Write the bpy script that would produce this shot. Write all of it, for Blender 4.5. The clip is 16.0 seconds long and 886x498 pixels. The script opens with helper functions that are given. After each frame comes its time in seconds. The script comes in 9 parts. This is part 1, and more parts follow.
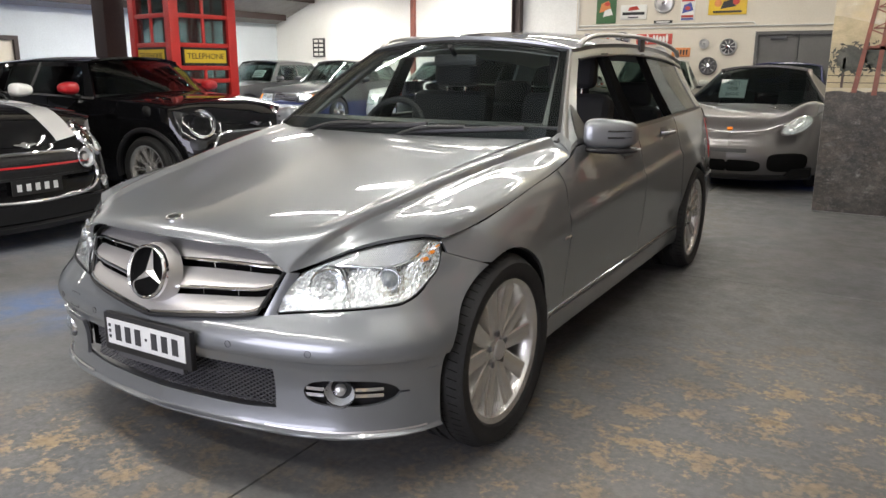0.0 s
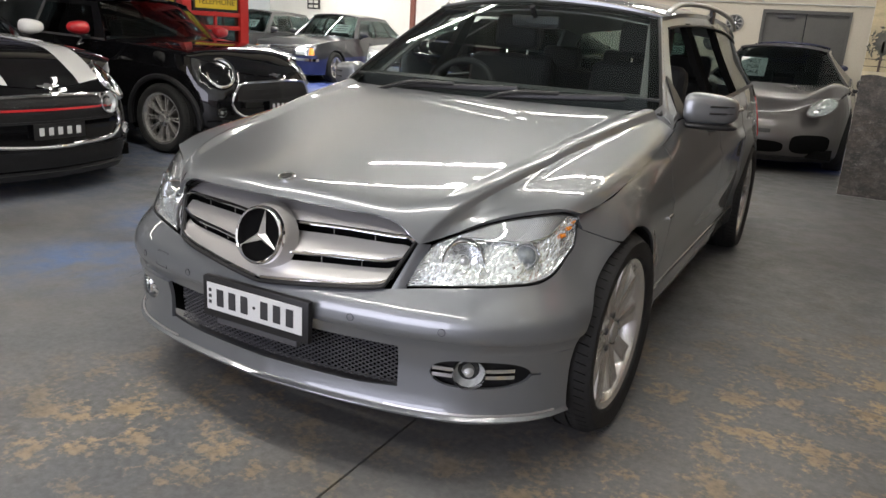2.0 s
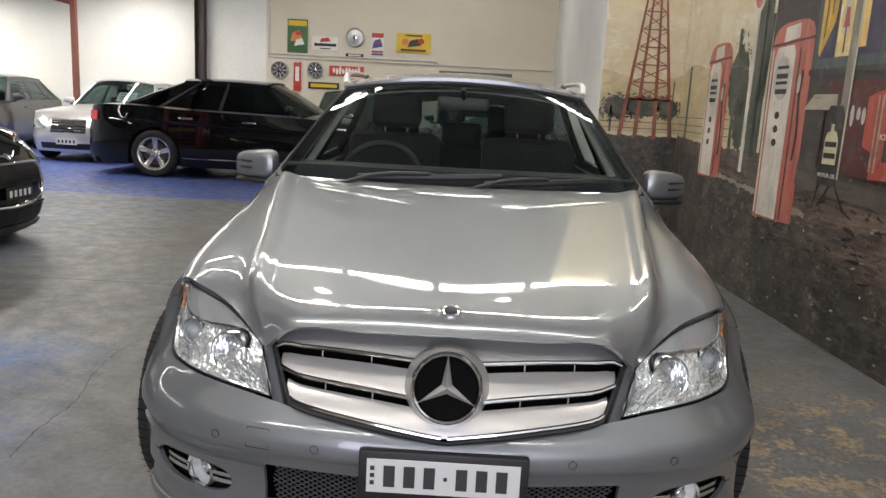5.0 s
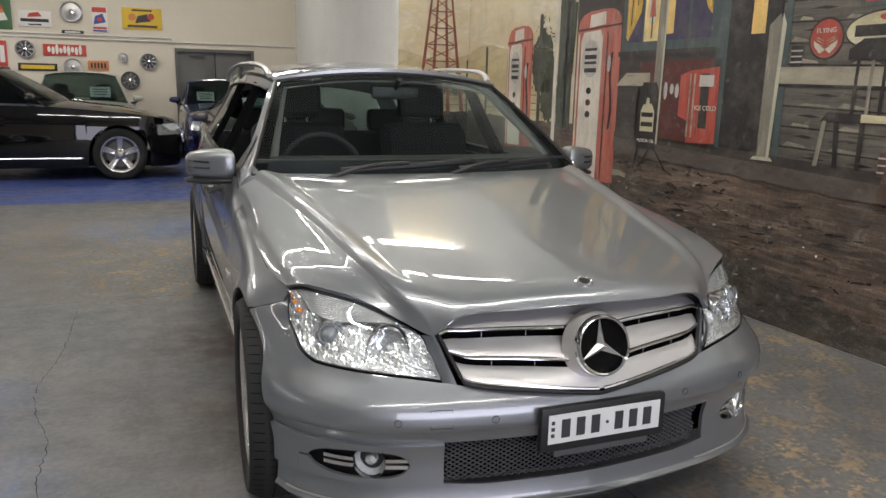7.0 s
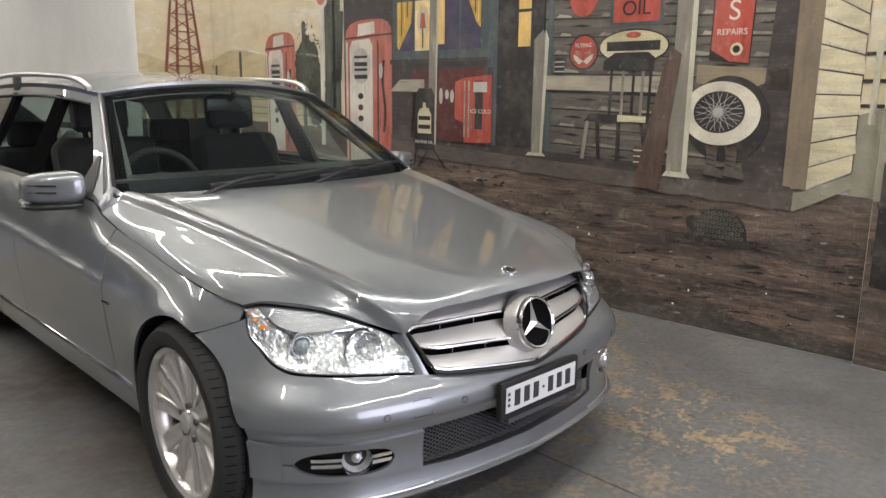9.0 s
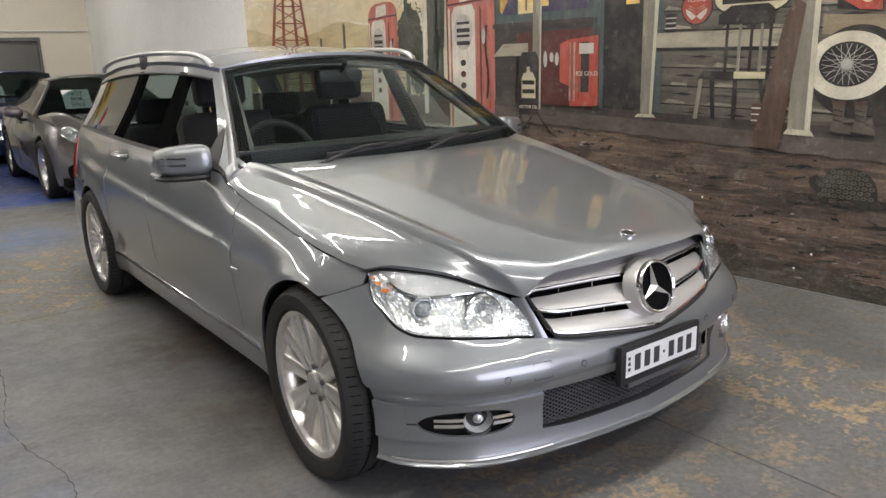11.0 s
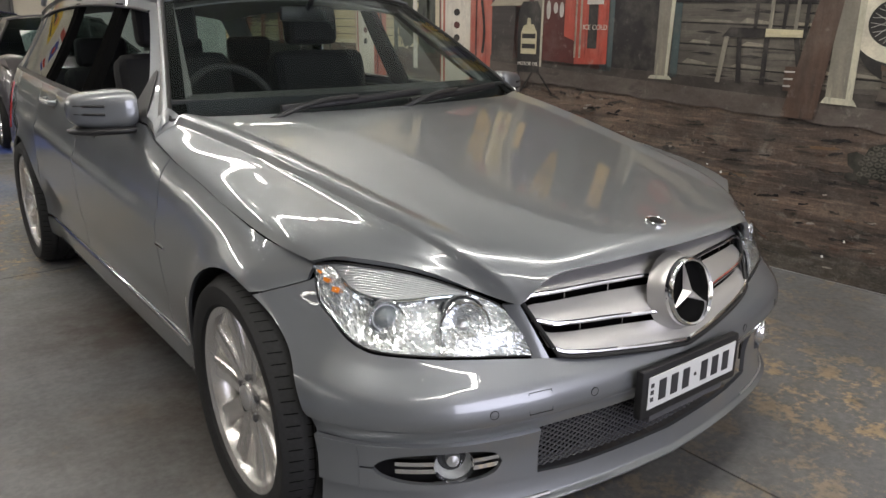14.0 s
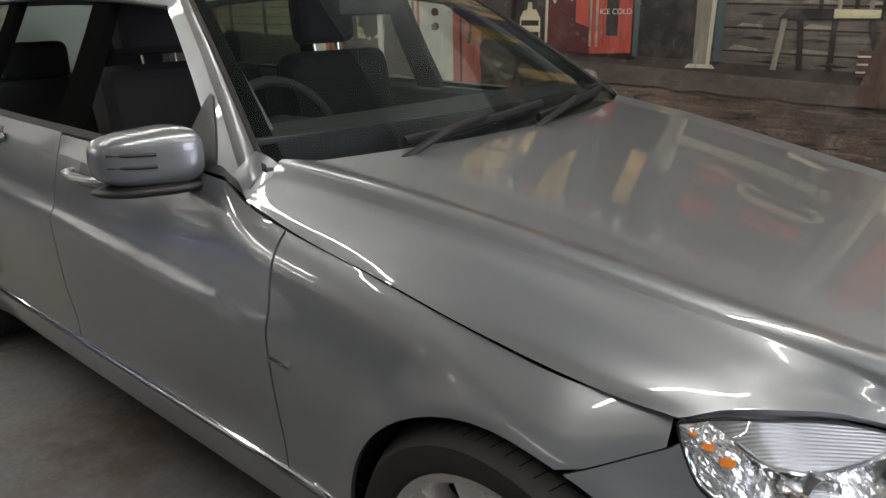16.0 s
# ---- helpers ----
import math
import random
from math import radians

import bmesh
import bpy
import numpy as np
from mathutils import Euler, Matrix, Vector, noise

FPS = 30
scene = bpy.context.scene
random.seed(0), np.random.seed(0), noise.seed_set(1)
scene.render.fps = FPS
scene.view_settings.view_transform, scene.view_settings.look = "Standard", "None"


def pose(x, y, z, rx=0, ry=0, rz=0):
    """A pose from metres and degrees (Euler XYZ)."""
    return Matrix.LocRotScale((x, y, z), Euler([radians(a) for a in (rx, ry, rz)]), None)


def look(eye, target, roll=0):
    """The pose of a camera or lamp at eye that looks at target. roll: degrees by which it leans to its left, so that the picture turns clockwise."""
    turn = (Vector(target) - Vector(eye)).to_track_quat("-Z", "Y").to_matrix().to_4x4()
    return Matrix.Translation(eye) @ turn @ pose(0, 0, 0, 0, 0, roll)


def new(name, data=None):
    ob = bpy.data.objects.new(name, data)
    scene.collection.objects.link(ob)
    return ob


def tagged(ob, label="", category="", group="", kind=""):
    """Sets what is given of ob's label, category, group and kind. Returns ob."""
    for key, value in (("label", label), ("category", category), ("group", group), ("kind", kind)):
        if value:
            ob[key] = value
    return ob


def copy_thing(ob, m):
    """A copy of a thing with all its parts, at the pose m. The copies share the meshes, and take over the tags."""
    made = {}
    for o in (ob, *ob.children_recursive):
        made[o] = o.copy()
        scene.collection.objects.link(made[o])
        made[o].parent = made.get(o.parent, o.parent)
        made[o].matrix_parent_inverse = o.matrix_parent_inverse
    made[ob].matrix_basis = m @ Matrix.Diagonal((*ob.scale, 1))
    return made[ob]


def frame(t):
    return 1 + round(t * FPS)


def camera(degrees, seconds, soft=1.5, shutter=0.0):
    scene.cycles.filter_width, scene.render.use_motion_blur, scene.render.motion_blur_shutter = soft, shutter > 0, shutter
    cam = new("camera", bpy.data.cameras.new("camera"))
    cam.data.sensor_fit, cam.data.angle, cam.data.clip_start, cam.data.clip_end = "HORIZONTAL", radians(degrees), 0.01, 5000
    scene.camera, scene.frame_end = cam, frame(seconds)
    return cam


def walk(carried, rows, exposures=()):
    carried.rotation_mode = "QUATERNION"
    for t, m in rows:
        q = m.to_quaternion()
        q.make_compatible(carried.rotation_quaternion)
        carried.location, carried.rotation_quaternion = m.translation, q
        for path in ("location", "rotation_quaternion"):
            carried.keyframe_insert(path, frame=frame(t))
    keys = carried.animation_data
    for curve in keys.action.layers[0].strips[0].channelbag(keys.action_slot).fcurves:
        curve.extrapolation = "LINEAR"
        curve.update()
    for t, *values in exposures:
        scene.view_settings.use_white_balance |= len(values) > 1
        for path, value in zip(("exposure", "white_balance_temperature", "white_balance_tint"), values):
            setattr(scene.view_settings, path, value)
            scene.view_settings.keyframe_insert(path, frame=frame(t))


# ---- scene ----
cam = camera(61.1, 16.0)
PATH = [
    (0, (1.878, -2.14, 1.241), (0.895, -0.463, 0.775), 0.3),
    (0.5, (1.832, -2.15, 1.231), (0.763, -0.538, 0.722), -0.5),
    (1, (1.712, -2.193, 1.225), (0.602, -0.614, 0.7), -0.0),
    (1.5, (1.566, -2.253, 1.225), (0.63, -0.586, 0.636), 1.0),
    (2, (1.4, -2.244, 1.221), (0.501, -0.548, 0.662), 3.6),
    (2.5, (1.179, -2.179, 1.229), (0.329, -0.451, 0.688), 2.2),
    (3, (0.99, -2.171, 1.228), (0.105, -0.462, 0.683), 6.1),
    (3.5, (0.82, -2.268, 1.249), (-0.005, -0.519, 0.74), 7.1),
    (4, (0.603, -2.337, 1.266), (0.022, -0.47, 0.845), 6.2),
    (4.5, (0.313, -2.328, 1.254), (-0.006, -0.386, 0.9), 2.5),
    (4.7, (0.186, -2.322, 1.264), (-0.001, -0.366, 0.893), 2.4),
    (6.8, (-0.995, -2.346, 1.299), (-0.427, -0.465, 0.922), 2.5),
    (7, (-1.112, -2.343, 1.311), (-0.4, -0.521, 0.893), 1.3),
    (7.5, (-1.343, -2.286, 1.335), (-0.504, -0.524, 0.897), 0.9),
    (8, (-1.533, -2.129, 1.351), (-0.516, -0.448, 0.976), -4.5),
    (8.5, (-1.711, -2.102, 1.336), (-0.538, -0.533, 0.935), -0.8),
    (9, (-1.815, -2.122, 1.349), (-0.441, -0.727, 0.943), 0.6),
    (9.5, (-1.84, -2.109, 1.357), (-0.458, -0.724, 0.941), -0.1),
    (10, (-1.876, -2.08, 1.347), (-0.659, -0.568, 0.867), -0.9),
    (10.2, (-1.884, -2.078, 1.344), (-0.721, -0.53, 0.844), -1.6),
    (12.3, (-1.823, -2.135, 1.328), (-0.577, -0.63, 0.899), -1.8),
    (12.5, (-1.811, -2.14, 1.314), (-0.516, -0.678, 0.884), -1.7),
    (13, (-1.672, -2.048, 1.285), (-0.417, -0.57, 0.793), -1.3),
    (13.5, (-1.549, -1.909, 1.266), (-0.441, -0.337, 0.716), -0.2),
    (14, (-1.511, -1.684, 1.263), (-0.341, -0.171, 0.68), 0.3),
    (14.5, (-1.503, -1.455, 1.267), (-0.216, -0.061, 0.636), 1.0),
    (15, (-1.491, -1.161, 1.246), (-0.185, 0.221, 0.626), 1.3),
    (15.5, (-1.512, -0.879, 1.261), (-0.174, 0.477, 0.652), 1.2),
    (16, (-1.642, -0.618, 1.29), (-0.238, 0.662, 0.665), -1.0),
]
EXPOSURES = [(0.0, 0.36), (1.0, 0.20), (2.0, 0.06), (3.0, -0.10), (4.5, -0.12), (7.0, -0.10), (8.0, -0.06), (9.0, 0.14), (9.5, 0.20), (12.5, 0.20), (13.5, 0.06), (15.0, -0.28), (16.0, -0.20)]
walk(cam, [(t, look(eye, target, roll)) for t, eye, target, roll in PATH], EXPOSURES)
# ==== place ====

# ---- world and light ----
world = bpy.data.worlds.new("world")
world.use_nodes = True
scene.world = world
world.node_tree.nodes["Background"].inputs[0].default_value = (0.9, 0.95, 1.0, 1)
world.node_tree.nodes["Background"].inputs[1].default_value = 0.03


def strip_lamp(name, x, y, z, sx, sy, watts, colour=(1.0, 0.945, 0.868)):
    """An area lamp that shines down from a row of battens."""
    d = bpy.data.lights.new(name, "AREA")
    d.shape, d.size, d.size_y, d.energy, d.color = "RECTANGLE", sx, sy, watts, colour
    o = new(name, d)
    o.location = (x, y, z)
    return o


CEIL = 4.7
# the row at y -1.0 is unseen, added to light the bonnet from above
ROW_Y = {-4.6: 18, -1.0: 33, 3.6: 10, 5.3: 10, 11.4: 14}
for ry, watts in ROW_Y.items():
    for k in range(5):
        strip_lamp("batten_lamp", -0.9 + (k - 2) * 1.3, ry, CEIL - 0.27, 1.18, 0.09, watts * (1.15, 1.15, 1.1, 0.9, 0.7)[k])
ROW_X = ((-6.9, 3.45, 10.0, 270), (-10.2, 3.15, 1.5, 14), (-10.2, 3.15, 10.0, 290))
for rx, rz, ry, watts in ROW_X:
    strip_lamp("batten_row_lamp", rx, ry, rz - 0.10, 0.12, 6.6, watts)
# daylight from the open roller door behind the camera
day = strip_lamp("doorway_daylight", -0.4, -7.95, 1.9, 5.4, 3.4, 340, (0.86, 0.85, 1.0))
day.rotation_euler = (radians(90), 0, 0)

# ---- materials ----
def mat(name, colour, rough=0.5, metal=0.0, coat=0.0, grain=0.0, grain_scale=60.0, bump=0.0, bump_scale=80.0,
        rough_var=0.0, emit=0.0, tint=None, tint_scale=4.0, tint_amount=0.5, spec=0.5, ior=1.45, trans=0.0, alpha=1.0):
    """A surface with two scales of variation: fine grain in brightness and broad blotches towards a second colour."""
    m = bpy.data.materials.new(name)
    m.use_nodes = True
    nt = m.node_tree
    b = nt.nodes["Principled BSDF"]
    b.inputs["Base Color"].default_value = (*colour, 1)
    b.inputs["Roughness"].default_value, b.inputs["Metallic"].default_value = rough, metal
    b.inputs["Coat Weight"].default_value, b.inputs["Coat Roughness"].default_value = coat, 0.02
    b.inputs["IOR"].default_value, b.inputs["Transmission Weight"].default_value = ior, trans
    b.inputs["Specular IOR Level"].default_value = spec
    if emit:
        b.inputs["Emission Color"].default_value = (*colour, 1)
        b.inputs["Emission Strength"].default_value = emit
    if not (grain or bump or tint or rough_var):
        return m
    co = nt.nodes.new("ShaderNodeTexCoord")
    src = None
    if tint:
        n = nt.nodes.new("ShaderNodeTexNoise")
        n.inputs["Scale"].default_value, n.inputs["Detail"].default_value, n.inputs["Roughness"].default_value = tint_scale, 6, 0.6
        nt.links.new(co.outputs["Object"], n.inputs["Vector"])
        r = nt.nodes.new("ShaderNodeMapRange")
        r.inputs[1].default_value, r.inputs[2].default_value, r.inputs[4].default_value = 0.42, 0.68, tint_amount
        nt.links.new(n.outputs[0], r.inputs[0])
        mx = nt.nodes.new("ShaderNodeMix")
        mx.data_type = "RGBA"
        mx.inputs[6].default_value, mx.inputs[7].default_value = (*colour, 1), (*tint, 1)
        nt.links.new(r.outputs[0], mx.inputs[0])
        src = mx.outputs[2]
    if grain:
        n = nt.nodes.new("ShaderNodeTexNoise")
        n.inputs["Scale"].default_value, n.inputs["Detail"].default_value = grain_scale, 8
        nt.links.new(co.outputs["Object"], n.inputs["Vector"])
        r = nt.nodes.new("ShaderNodeMapRange")
        r.inputs[1].default_value, r.inputs[2].default_value = 0.3, 0.7
        r.inputs[3].default_value, r.inputs[4].default_value = 1 - grain, 1 + grain
        nt.links.new(n.outputs[0], r.inputs[0])
        mx = nt.nodes.new("ShaderNodeMix")
        mx.data_type, mx.blend_type = "RGBA", "MULTIPLY"
        mx.inputs[0].default_value = 1
        mx.inputs[6].default_value = (*colour, 1)
        if src:
            nt.links.new(src, mx.inputs[6])
        nt.links.new(r.outputs[0], mx.inputs[7])
        src = mx.outputs[2]
    if src:
        nt.links.new(src, b.inputs["Base Color"])
    if rough_var:
        n = nt.nodes.new("ShaderNodeTexNoise")
        n.inputs["Scale"].default_value, n.inputs["Detail"].default_value = tint_scale * 2.3, 5
        nt.links.new(co.outputs["Object"], n.inputs["Vector"])
        r = nt.nodes.new("ShaderNodeMapRange")
        r.inputs[1].default_value, r.inputs[2].default_value = 0.3, 0.7
        r.inputs[3].default_value, r.inputs[4].default_value = max(0.0, rough - rough_var), rough + rough_var
        nt.links.new(n.outputs[0], r.inputs[0])
        nt.links.new(r.outputs[0], b.inputs["Roughness"])
    if bump:
        n = nt.nodes.new("ShaderNodeTexNoise")
        n.inputs["Scale"].default_value, n.inputs["Detail"].default_value = bump_scale, 6
        nt.links.new(co.outputs["Object"], n.inputs["Vector"])
        p = nt.nodes.new("ShaderNodeBump")
        p.inputs["Strength"].default_value, p.inputs["Distance"].default_value = bump, 0.01
        nt.links.new(n.outputs[0], p.inputs["Height"])
        nt.links.new(p.outputs[0], b.inputs["Normal"])
    return m


def floor_material():
    """Grey floor paint worn through to ochre concrete, with old blue paint in streaks and a blue band at the far bays."""
    m = bpy.data.materials.new("painted_concrete")
    m.use_nodes = True
    nt = m.node_tree
    b = nt.nodes["Principled BSDF"]
    L = nt.links.new
    pos = nt.nodes.new("ShaderNodeNewGeometry").outputs["Position"]

    def noise_at(scale, detail=6, rough=0.6, stretch=None):
        n = nt.nodes.new("ShaderNodeTexNoise")
        n.inputs["Scale"].default_value, n.inputs["Detail"].default_value, n.inputs["Roughness"].default_value = scale, detail, rough
        if stretch:
            v = nt.nodes.new("ShaderNodeMapping")
            v.inputs["Rotation"].default_value, v.inputs["Scale"].default_value = (0, 0, stretch[2]), (stretch[0], stretch[1], 1)
            L(pos, v.inputs["Vector"])
            L(v.outputs[0], n.inputs["Vector"])
        else:
            L(pos, n.inputs["Vector"])
        return n.outputs[0]

    def ramp(s, lo, hi, a=0.0, c=1.0):
        r = nt.nodes.new("ShaderNodeMapRange")
        r.interpolation_type = "SMOOTHSTEP"
        for i, v in enumerate((lo, hi, a, c)):
            r.inputs[i + 1].default_value = v
        L(s, r.inputs[0])
        return r.outputs[0]

    def op(kind, a, c):
        n = nt.nodes.new("ShaderNodeMath")
        n.operation = kind
        n.use_clamp = True
        for i, s in enumerate((a, c)):
            if isinstance(s, (int, float)):
                n.inputs[i].default_value = s
            else:
                L(s, n.inputs[i])
        return n.outputs[0]

    def mix(f, a, c):
        n = nt.nodes.new("ShaderNodeMix")
        n.data_type = "RGBA"
        L(f, n.inputs[0])
        for i, s in ((6, a), (7, c)):
            if isinstance(s, tuple):
                n.inputs[i].default_value = (*s, 1)
            else:
                L(s, n.inputs[i])
        return n.outputs[2]

    def patch(x, y, r, soft):
        """A round patch on the floor, 1 at its middle."""
        d = nt.nodes.new("ShaderNodeVectorMath")
        d.operation = "DISTANCE"
        d.inputs[1].default_value = (x, y, 0)
        L(pos, d.inputs[0])
        return ramp(d.outputs["Value"], r - soft, r + soft, 1, 0)

    sep = nt.nodes.new("ShaderNodeSeparateXYZ")
    L(pos, sep.inputs[0])
    fine, mid, broad = noise_at(38, 8, 0.7), noise_at(7, 8, 0.68), noise_at(1.3, 5)
    base = mix(ramp(broad, 0.3, 0.7), (0.150, 0.155, 0.160), (0.195, 0.192, 0.186))
    base = mix(ramp(noise_at(3.1, 8, 0.7), 0.52, 0.75, 0, 0.4), base, (0.20, 0.175, 0.14))
    # ochre wear, thick where cars turn
    wear = op("ADD", op("ADD", patch(1.65, 0.45, 0.75, 0.7), patch(-0.25, -0.85, 0.5, 0.45)), op("ADD", op("ADD", patch(-1.0, 4.3, 1.3, 0.9), patch(-1.1, 3.0, 0.4, 0.4)), patch(1.0, -0.75, 0.45, 0.45)))
    wear = op("MULTIPLY", wear, ramp(broad, 0.36, 0.52, 0.45, 1))
    speck = ramp(op("ADD", op("MULTIPLY", mid, 0.66), op("MULTIPLY", fine, 0.34)), 0.495, 0.575)
    some = ramp(op("ADD", op("MULTIPLY", mid, 0.7), op("MULTIPLY", broad, 0.3)), 0.61, 0.68, 0, 0.3)
    base = mix(op("MAXIMUM", op("MULTIPLY", speck, op("MULTIPLY", wear, 0.85)), some), base, (0.47, 0.345, 0.195))
    # blue paint left over in streaks
    streak = op("MULTIPLY", ramp(noise_at(1.3, 6, 0.65, (1.6, 0.5, 0.5)), 0.34, 0.52), ramp(mid, 0.36, 0.56, 0.25, 1.0))
    far = op("MAXIMUM", ramp(sep.outputs[0], -2.6, -3.8, 0.0, 0.42), op("MAXIMUM", patch(-1.85, 0.1, 0.32, 0.3), op("MAXIMUM", patch(-2.15, 0.95, 0.35, 0.35), patch(-1.1, 4.9, 0.5, 0.4))))
    base = mix(op("MULTIPLY", streak, op("MULTIPLY", far, 0.85)), base, (0.12, 0.20, 0.40))
    band = op("MULTIPLY", ramp(sep.outputs[1], 6.55, 6.75), ramp(sep.outputs[1], 13.5, 13.3))
    base = mix(op("MULTIPLY", band, ramp(mid, 0.25, 0.5, 0.55, 0.95)), base, (0.055, 0.095, 0.33))
    # brown oil stain where cars have long stood, with the car's shade painted in
    stain_shade = op("MAXIMUM", op("MAXIMUM", patch(-0.75, 0.55, 0.30, 0.35), patch(-0.70, 1.5, 0.35, 0.4)), patch(-0.2, 0.6, 0.4, 0.4))
    base = mix(op("MULTIPLY", stain_shade, ramp(mid, 0.30, 0.62, 0.35, 0.95)), base, (0.078, 0.055, 0.040))
    # oil and tyre dirt
    base = mix(ramp(noise_at(0.85, 5, 0.6), 0.47, 0.64, 0, 0.5), base, (0.105, 0.102, 0.098))
    base = mix(ramp(noise_at(2.3, 7, 0.66), 0.54, 0.70, 0, 0.35), base, (0.17, 0.135, 0.10))
    base = mix(ramp(noise_at(5.2, 7, 0.62), 0.6, 0.74, 0, 0.55), base, (0.09, 0.085, 0.08))
    n = nt.nodes.new("ShaderNodeMix")
    n.data_type, n.blend_type = "RGBA", "MULTIPLY"
    n.inputs[0].default_value = 1
    L(base, n.inputs[6])
    L(ramp(fine, 0.3, 0.7, 0.66, 0.92), n.inputs[7])
    L(n.outputs[2], b.inputs["Base Color"])
    L(ramp(mid, 0.3, 0.75, 0.36, 0.66), b.inputs["Roughness"])
    b.inputs["Specular IOR Level"].default_value = 0.26
    bp = nt.nodes.new("ShaderNodeBump")
    bp.inputs["Strength"].default_value, bp.inputs["Distance"].default_value = 0.25, 0.004
    L(op("ADD", op("MULTIPLY", fine, 0.5), op("MULTIPLY", mid, 0.5)), bp.inputs["Height"])
    L(bp.outputs[0], b.inputs["Normal"])
    return m


def paint(name, colour, metal=0.75, rough=0.32, coat_ior=1.5, spec=0.5):
    """Car paint: a flake layer under clear coat with a trace of orange peel."""
    m = mat(name, colour, rough, metal, coat=1.0, grain=0.05, grain_scale=1500, spec=spec)
    nt = m.node_tree
    co = nt.nodes.new("ShaderNodeTexCoord")
    n = nt.nodes.new("ShaderNodeTexNoise")
    n.inputs["Scale"].default_value = 260
    nt.links.new(co.outputs["Object"], n.inputs["Vector"])
    p = nt.nodes.new("ShaderNodeBump")
    nt.nodes["Principled BSDF"].inputs["Coat IOR"].default_value = coat_ior
    p.inputs["Strength"].default_value, p.inputs["Distance"].default_value = 0.008, 0.001
    nt.links.new(n.outputs[0], p.inputs["Height"])
    nt.links.new(p.outputs[0], nt.nodes["Principled BSDF"].inputs["Coat Normal"])
    return m


def glass_material(name, colour, tint=0.0, gloss=0.035):
    """Car glass: clear in the middle, glossy at a slant; tint is how much it holds back."""
    m = bpy.data.materials.new(name)
    m.use_nodes = True
    nt = m.node_tree
    nt.nodes.remove(nt.nodes["Principled BSDF"])
    t, g, mx, fr = (nt.nodes.new(k) for k in ("ShaderNodeBsdfTransparent", "ShaderNodeBsdfGlossy", "ShaderNodeMixShader", "ShaderNodeLayerWeight"))
    t.inputs[0].default_value = (*[c * (1 - tint) for c in colour], 1)
    g.inputs["Roughness"].default_value = 0.01
    fr.inputs[0].default_value = 0.5
    pw_, ml = nt.nodes.new("ShaderNodeMath"), nt.nodes.new("ShaderNodeMapRange")
    pw_.operation, pw_.inputs[1].default_value = "POWER", 5.0
    ml.inputs[3].default_value, ml.inputs[4].default_value = gloss, 0.85
    nt.links.new(fr.outputs["Facing"], pw_.inputs[0])
    nt.links.new(pw_.outputs[0], ml.inputs[0])
    nt.links.new(ml.outputs[0], mx.inputs[0])
    nt.links.new(t.outputs[0], mx.inputs[1])
    nt.links.new(g.outputs[0], mx.inputs[2])
    nt.links.new(mx.outputs[0], nt.nodes["Material Output"].inputs[0])
    return m


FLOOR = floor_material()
SILVER = paint("silver_grey_paint", (0.198, 0.210, 0.222), 0.60, 0.36, 1.65, 0.2)
BLACKP = paint("black_paint", (0.004, 0.004, 0.0045), 0.0, 0.45, 1.5, 0.0)
WARMGREYP = paint("warm_grey_paint", (0.105, 0.097, 0.096), 0.6, 0.40)
NAVYP = paint("dark_blue_grey_paint", (0.040, 0.043, 0.048), 0.5, 0.3)
NAVYLOW = paint("navy_paint", (0.03, 0.04, 0.12), 0.4, 0.35)
PALEP = paint("pale_silver_paint", (0.62, 0.62, 0.62), 0.7, 0.3)
GREYP = paint("mid_grey_paint", (0.07, 0.072, 0.075), 0.6, 0.3)
BLUEP = paint("deep_blue_paint", (0.012, 0.016, 0.075), 0.3, 0.25)
CREAMP = paint("faded_cream_paint", (0.42, 0.42, 0.36), 0.1, 0.35)
CHROME = mat("chrome", (0.82, 0.82, 0.83), 0.07, 1.0)
SATIN = mat("satin_silver", (0.53, 0.52, 0.508), 0.32, 0.68, grain=0.03, grain_scale=400)
ALLOY = mat("alloy_wheel_paint", (0.62, 0.605, 0.585), 0.26, 0.75, coat=0.5, grain=0.04, grain_scale=90)
GLOSSBLACK = mat("black_pillar_trim", (0.006, 0.006, 0.006), 0.4, spec=0.0)
RUBBER = mat("tyre_rubber", (0.013, 0.013, 0.013), 0.8, grain=0.2, grain_scale=120, bump=0.15, bump_scale=300)
BLACKPL = mat("black_plastic", (0.014, 0.014, 0.015), 0.42, grain=0.1, grain_scale=300, bump=0.05, bump_scale=700)
GREYPL = mat("grey_plastic", (0.07, 0.07, 0.075), 0.5, grain=0.1, grain_scale=300)
SEAL = mat("rubber_seal", (0.008, 0.008, 0.008), 0.6)
# near-black, also used where openings and recesses would lie in shade
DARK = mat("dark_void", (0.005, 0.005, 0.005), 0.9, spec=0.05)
CLOTH = mat("charcoal_upholstery", (0.015, 0.015, 0.016), 0.8, grain=0.25, grain_scale=500, bump=0.2, bump_scale=600)
DASH = mat("dashboard_vinyl", (0.020, 0.021, 0.022), 0.55, grain=0.15, grain_scale=400, bump=0.15, bump_scale=900)
GLASS = glass_material("windscreen_glass", (0.86, 0.92, 0.90), 0.06)
TINTED = glass_material("tinted_glass", (0.8, 0.88, 0.87), 0.25)
DARKGLASS = glass_material("dark_glass", (0.6, 0.66, 0.67), 0.55)
LENS = glass_material("lamp_lens", (0.96, 0.98, 0.98), 0.0)
FACET = mat("faceted_reflector", (0.88, 0.88, 0.89), 0.22, 0.8)
LAMPIN = mat("bright_lamp_reflector", (0.72, 0.72, 0.72), 0.3, 0.4, grain=0.15, grain_scale=90)
STRIPEW = mat("off_white_stripe", (0.46, 0.46, 0.45), 0.25, coat=0.8, grain=0.05, grain_scale=200)
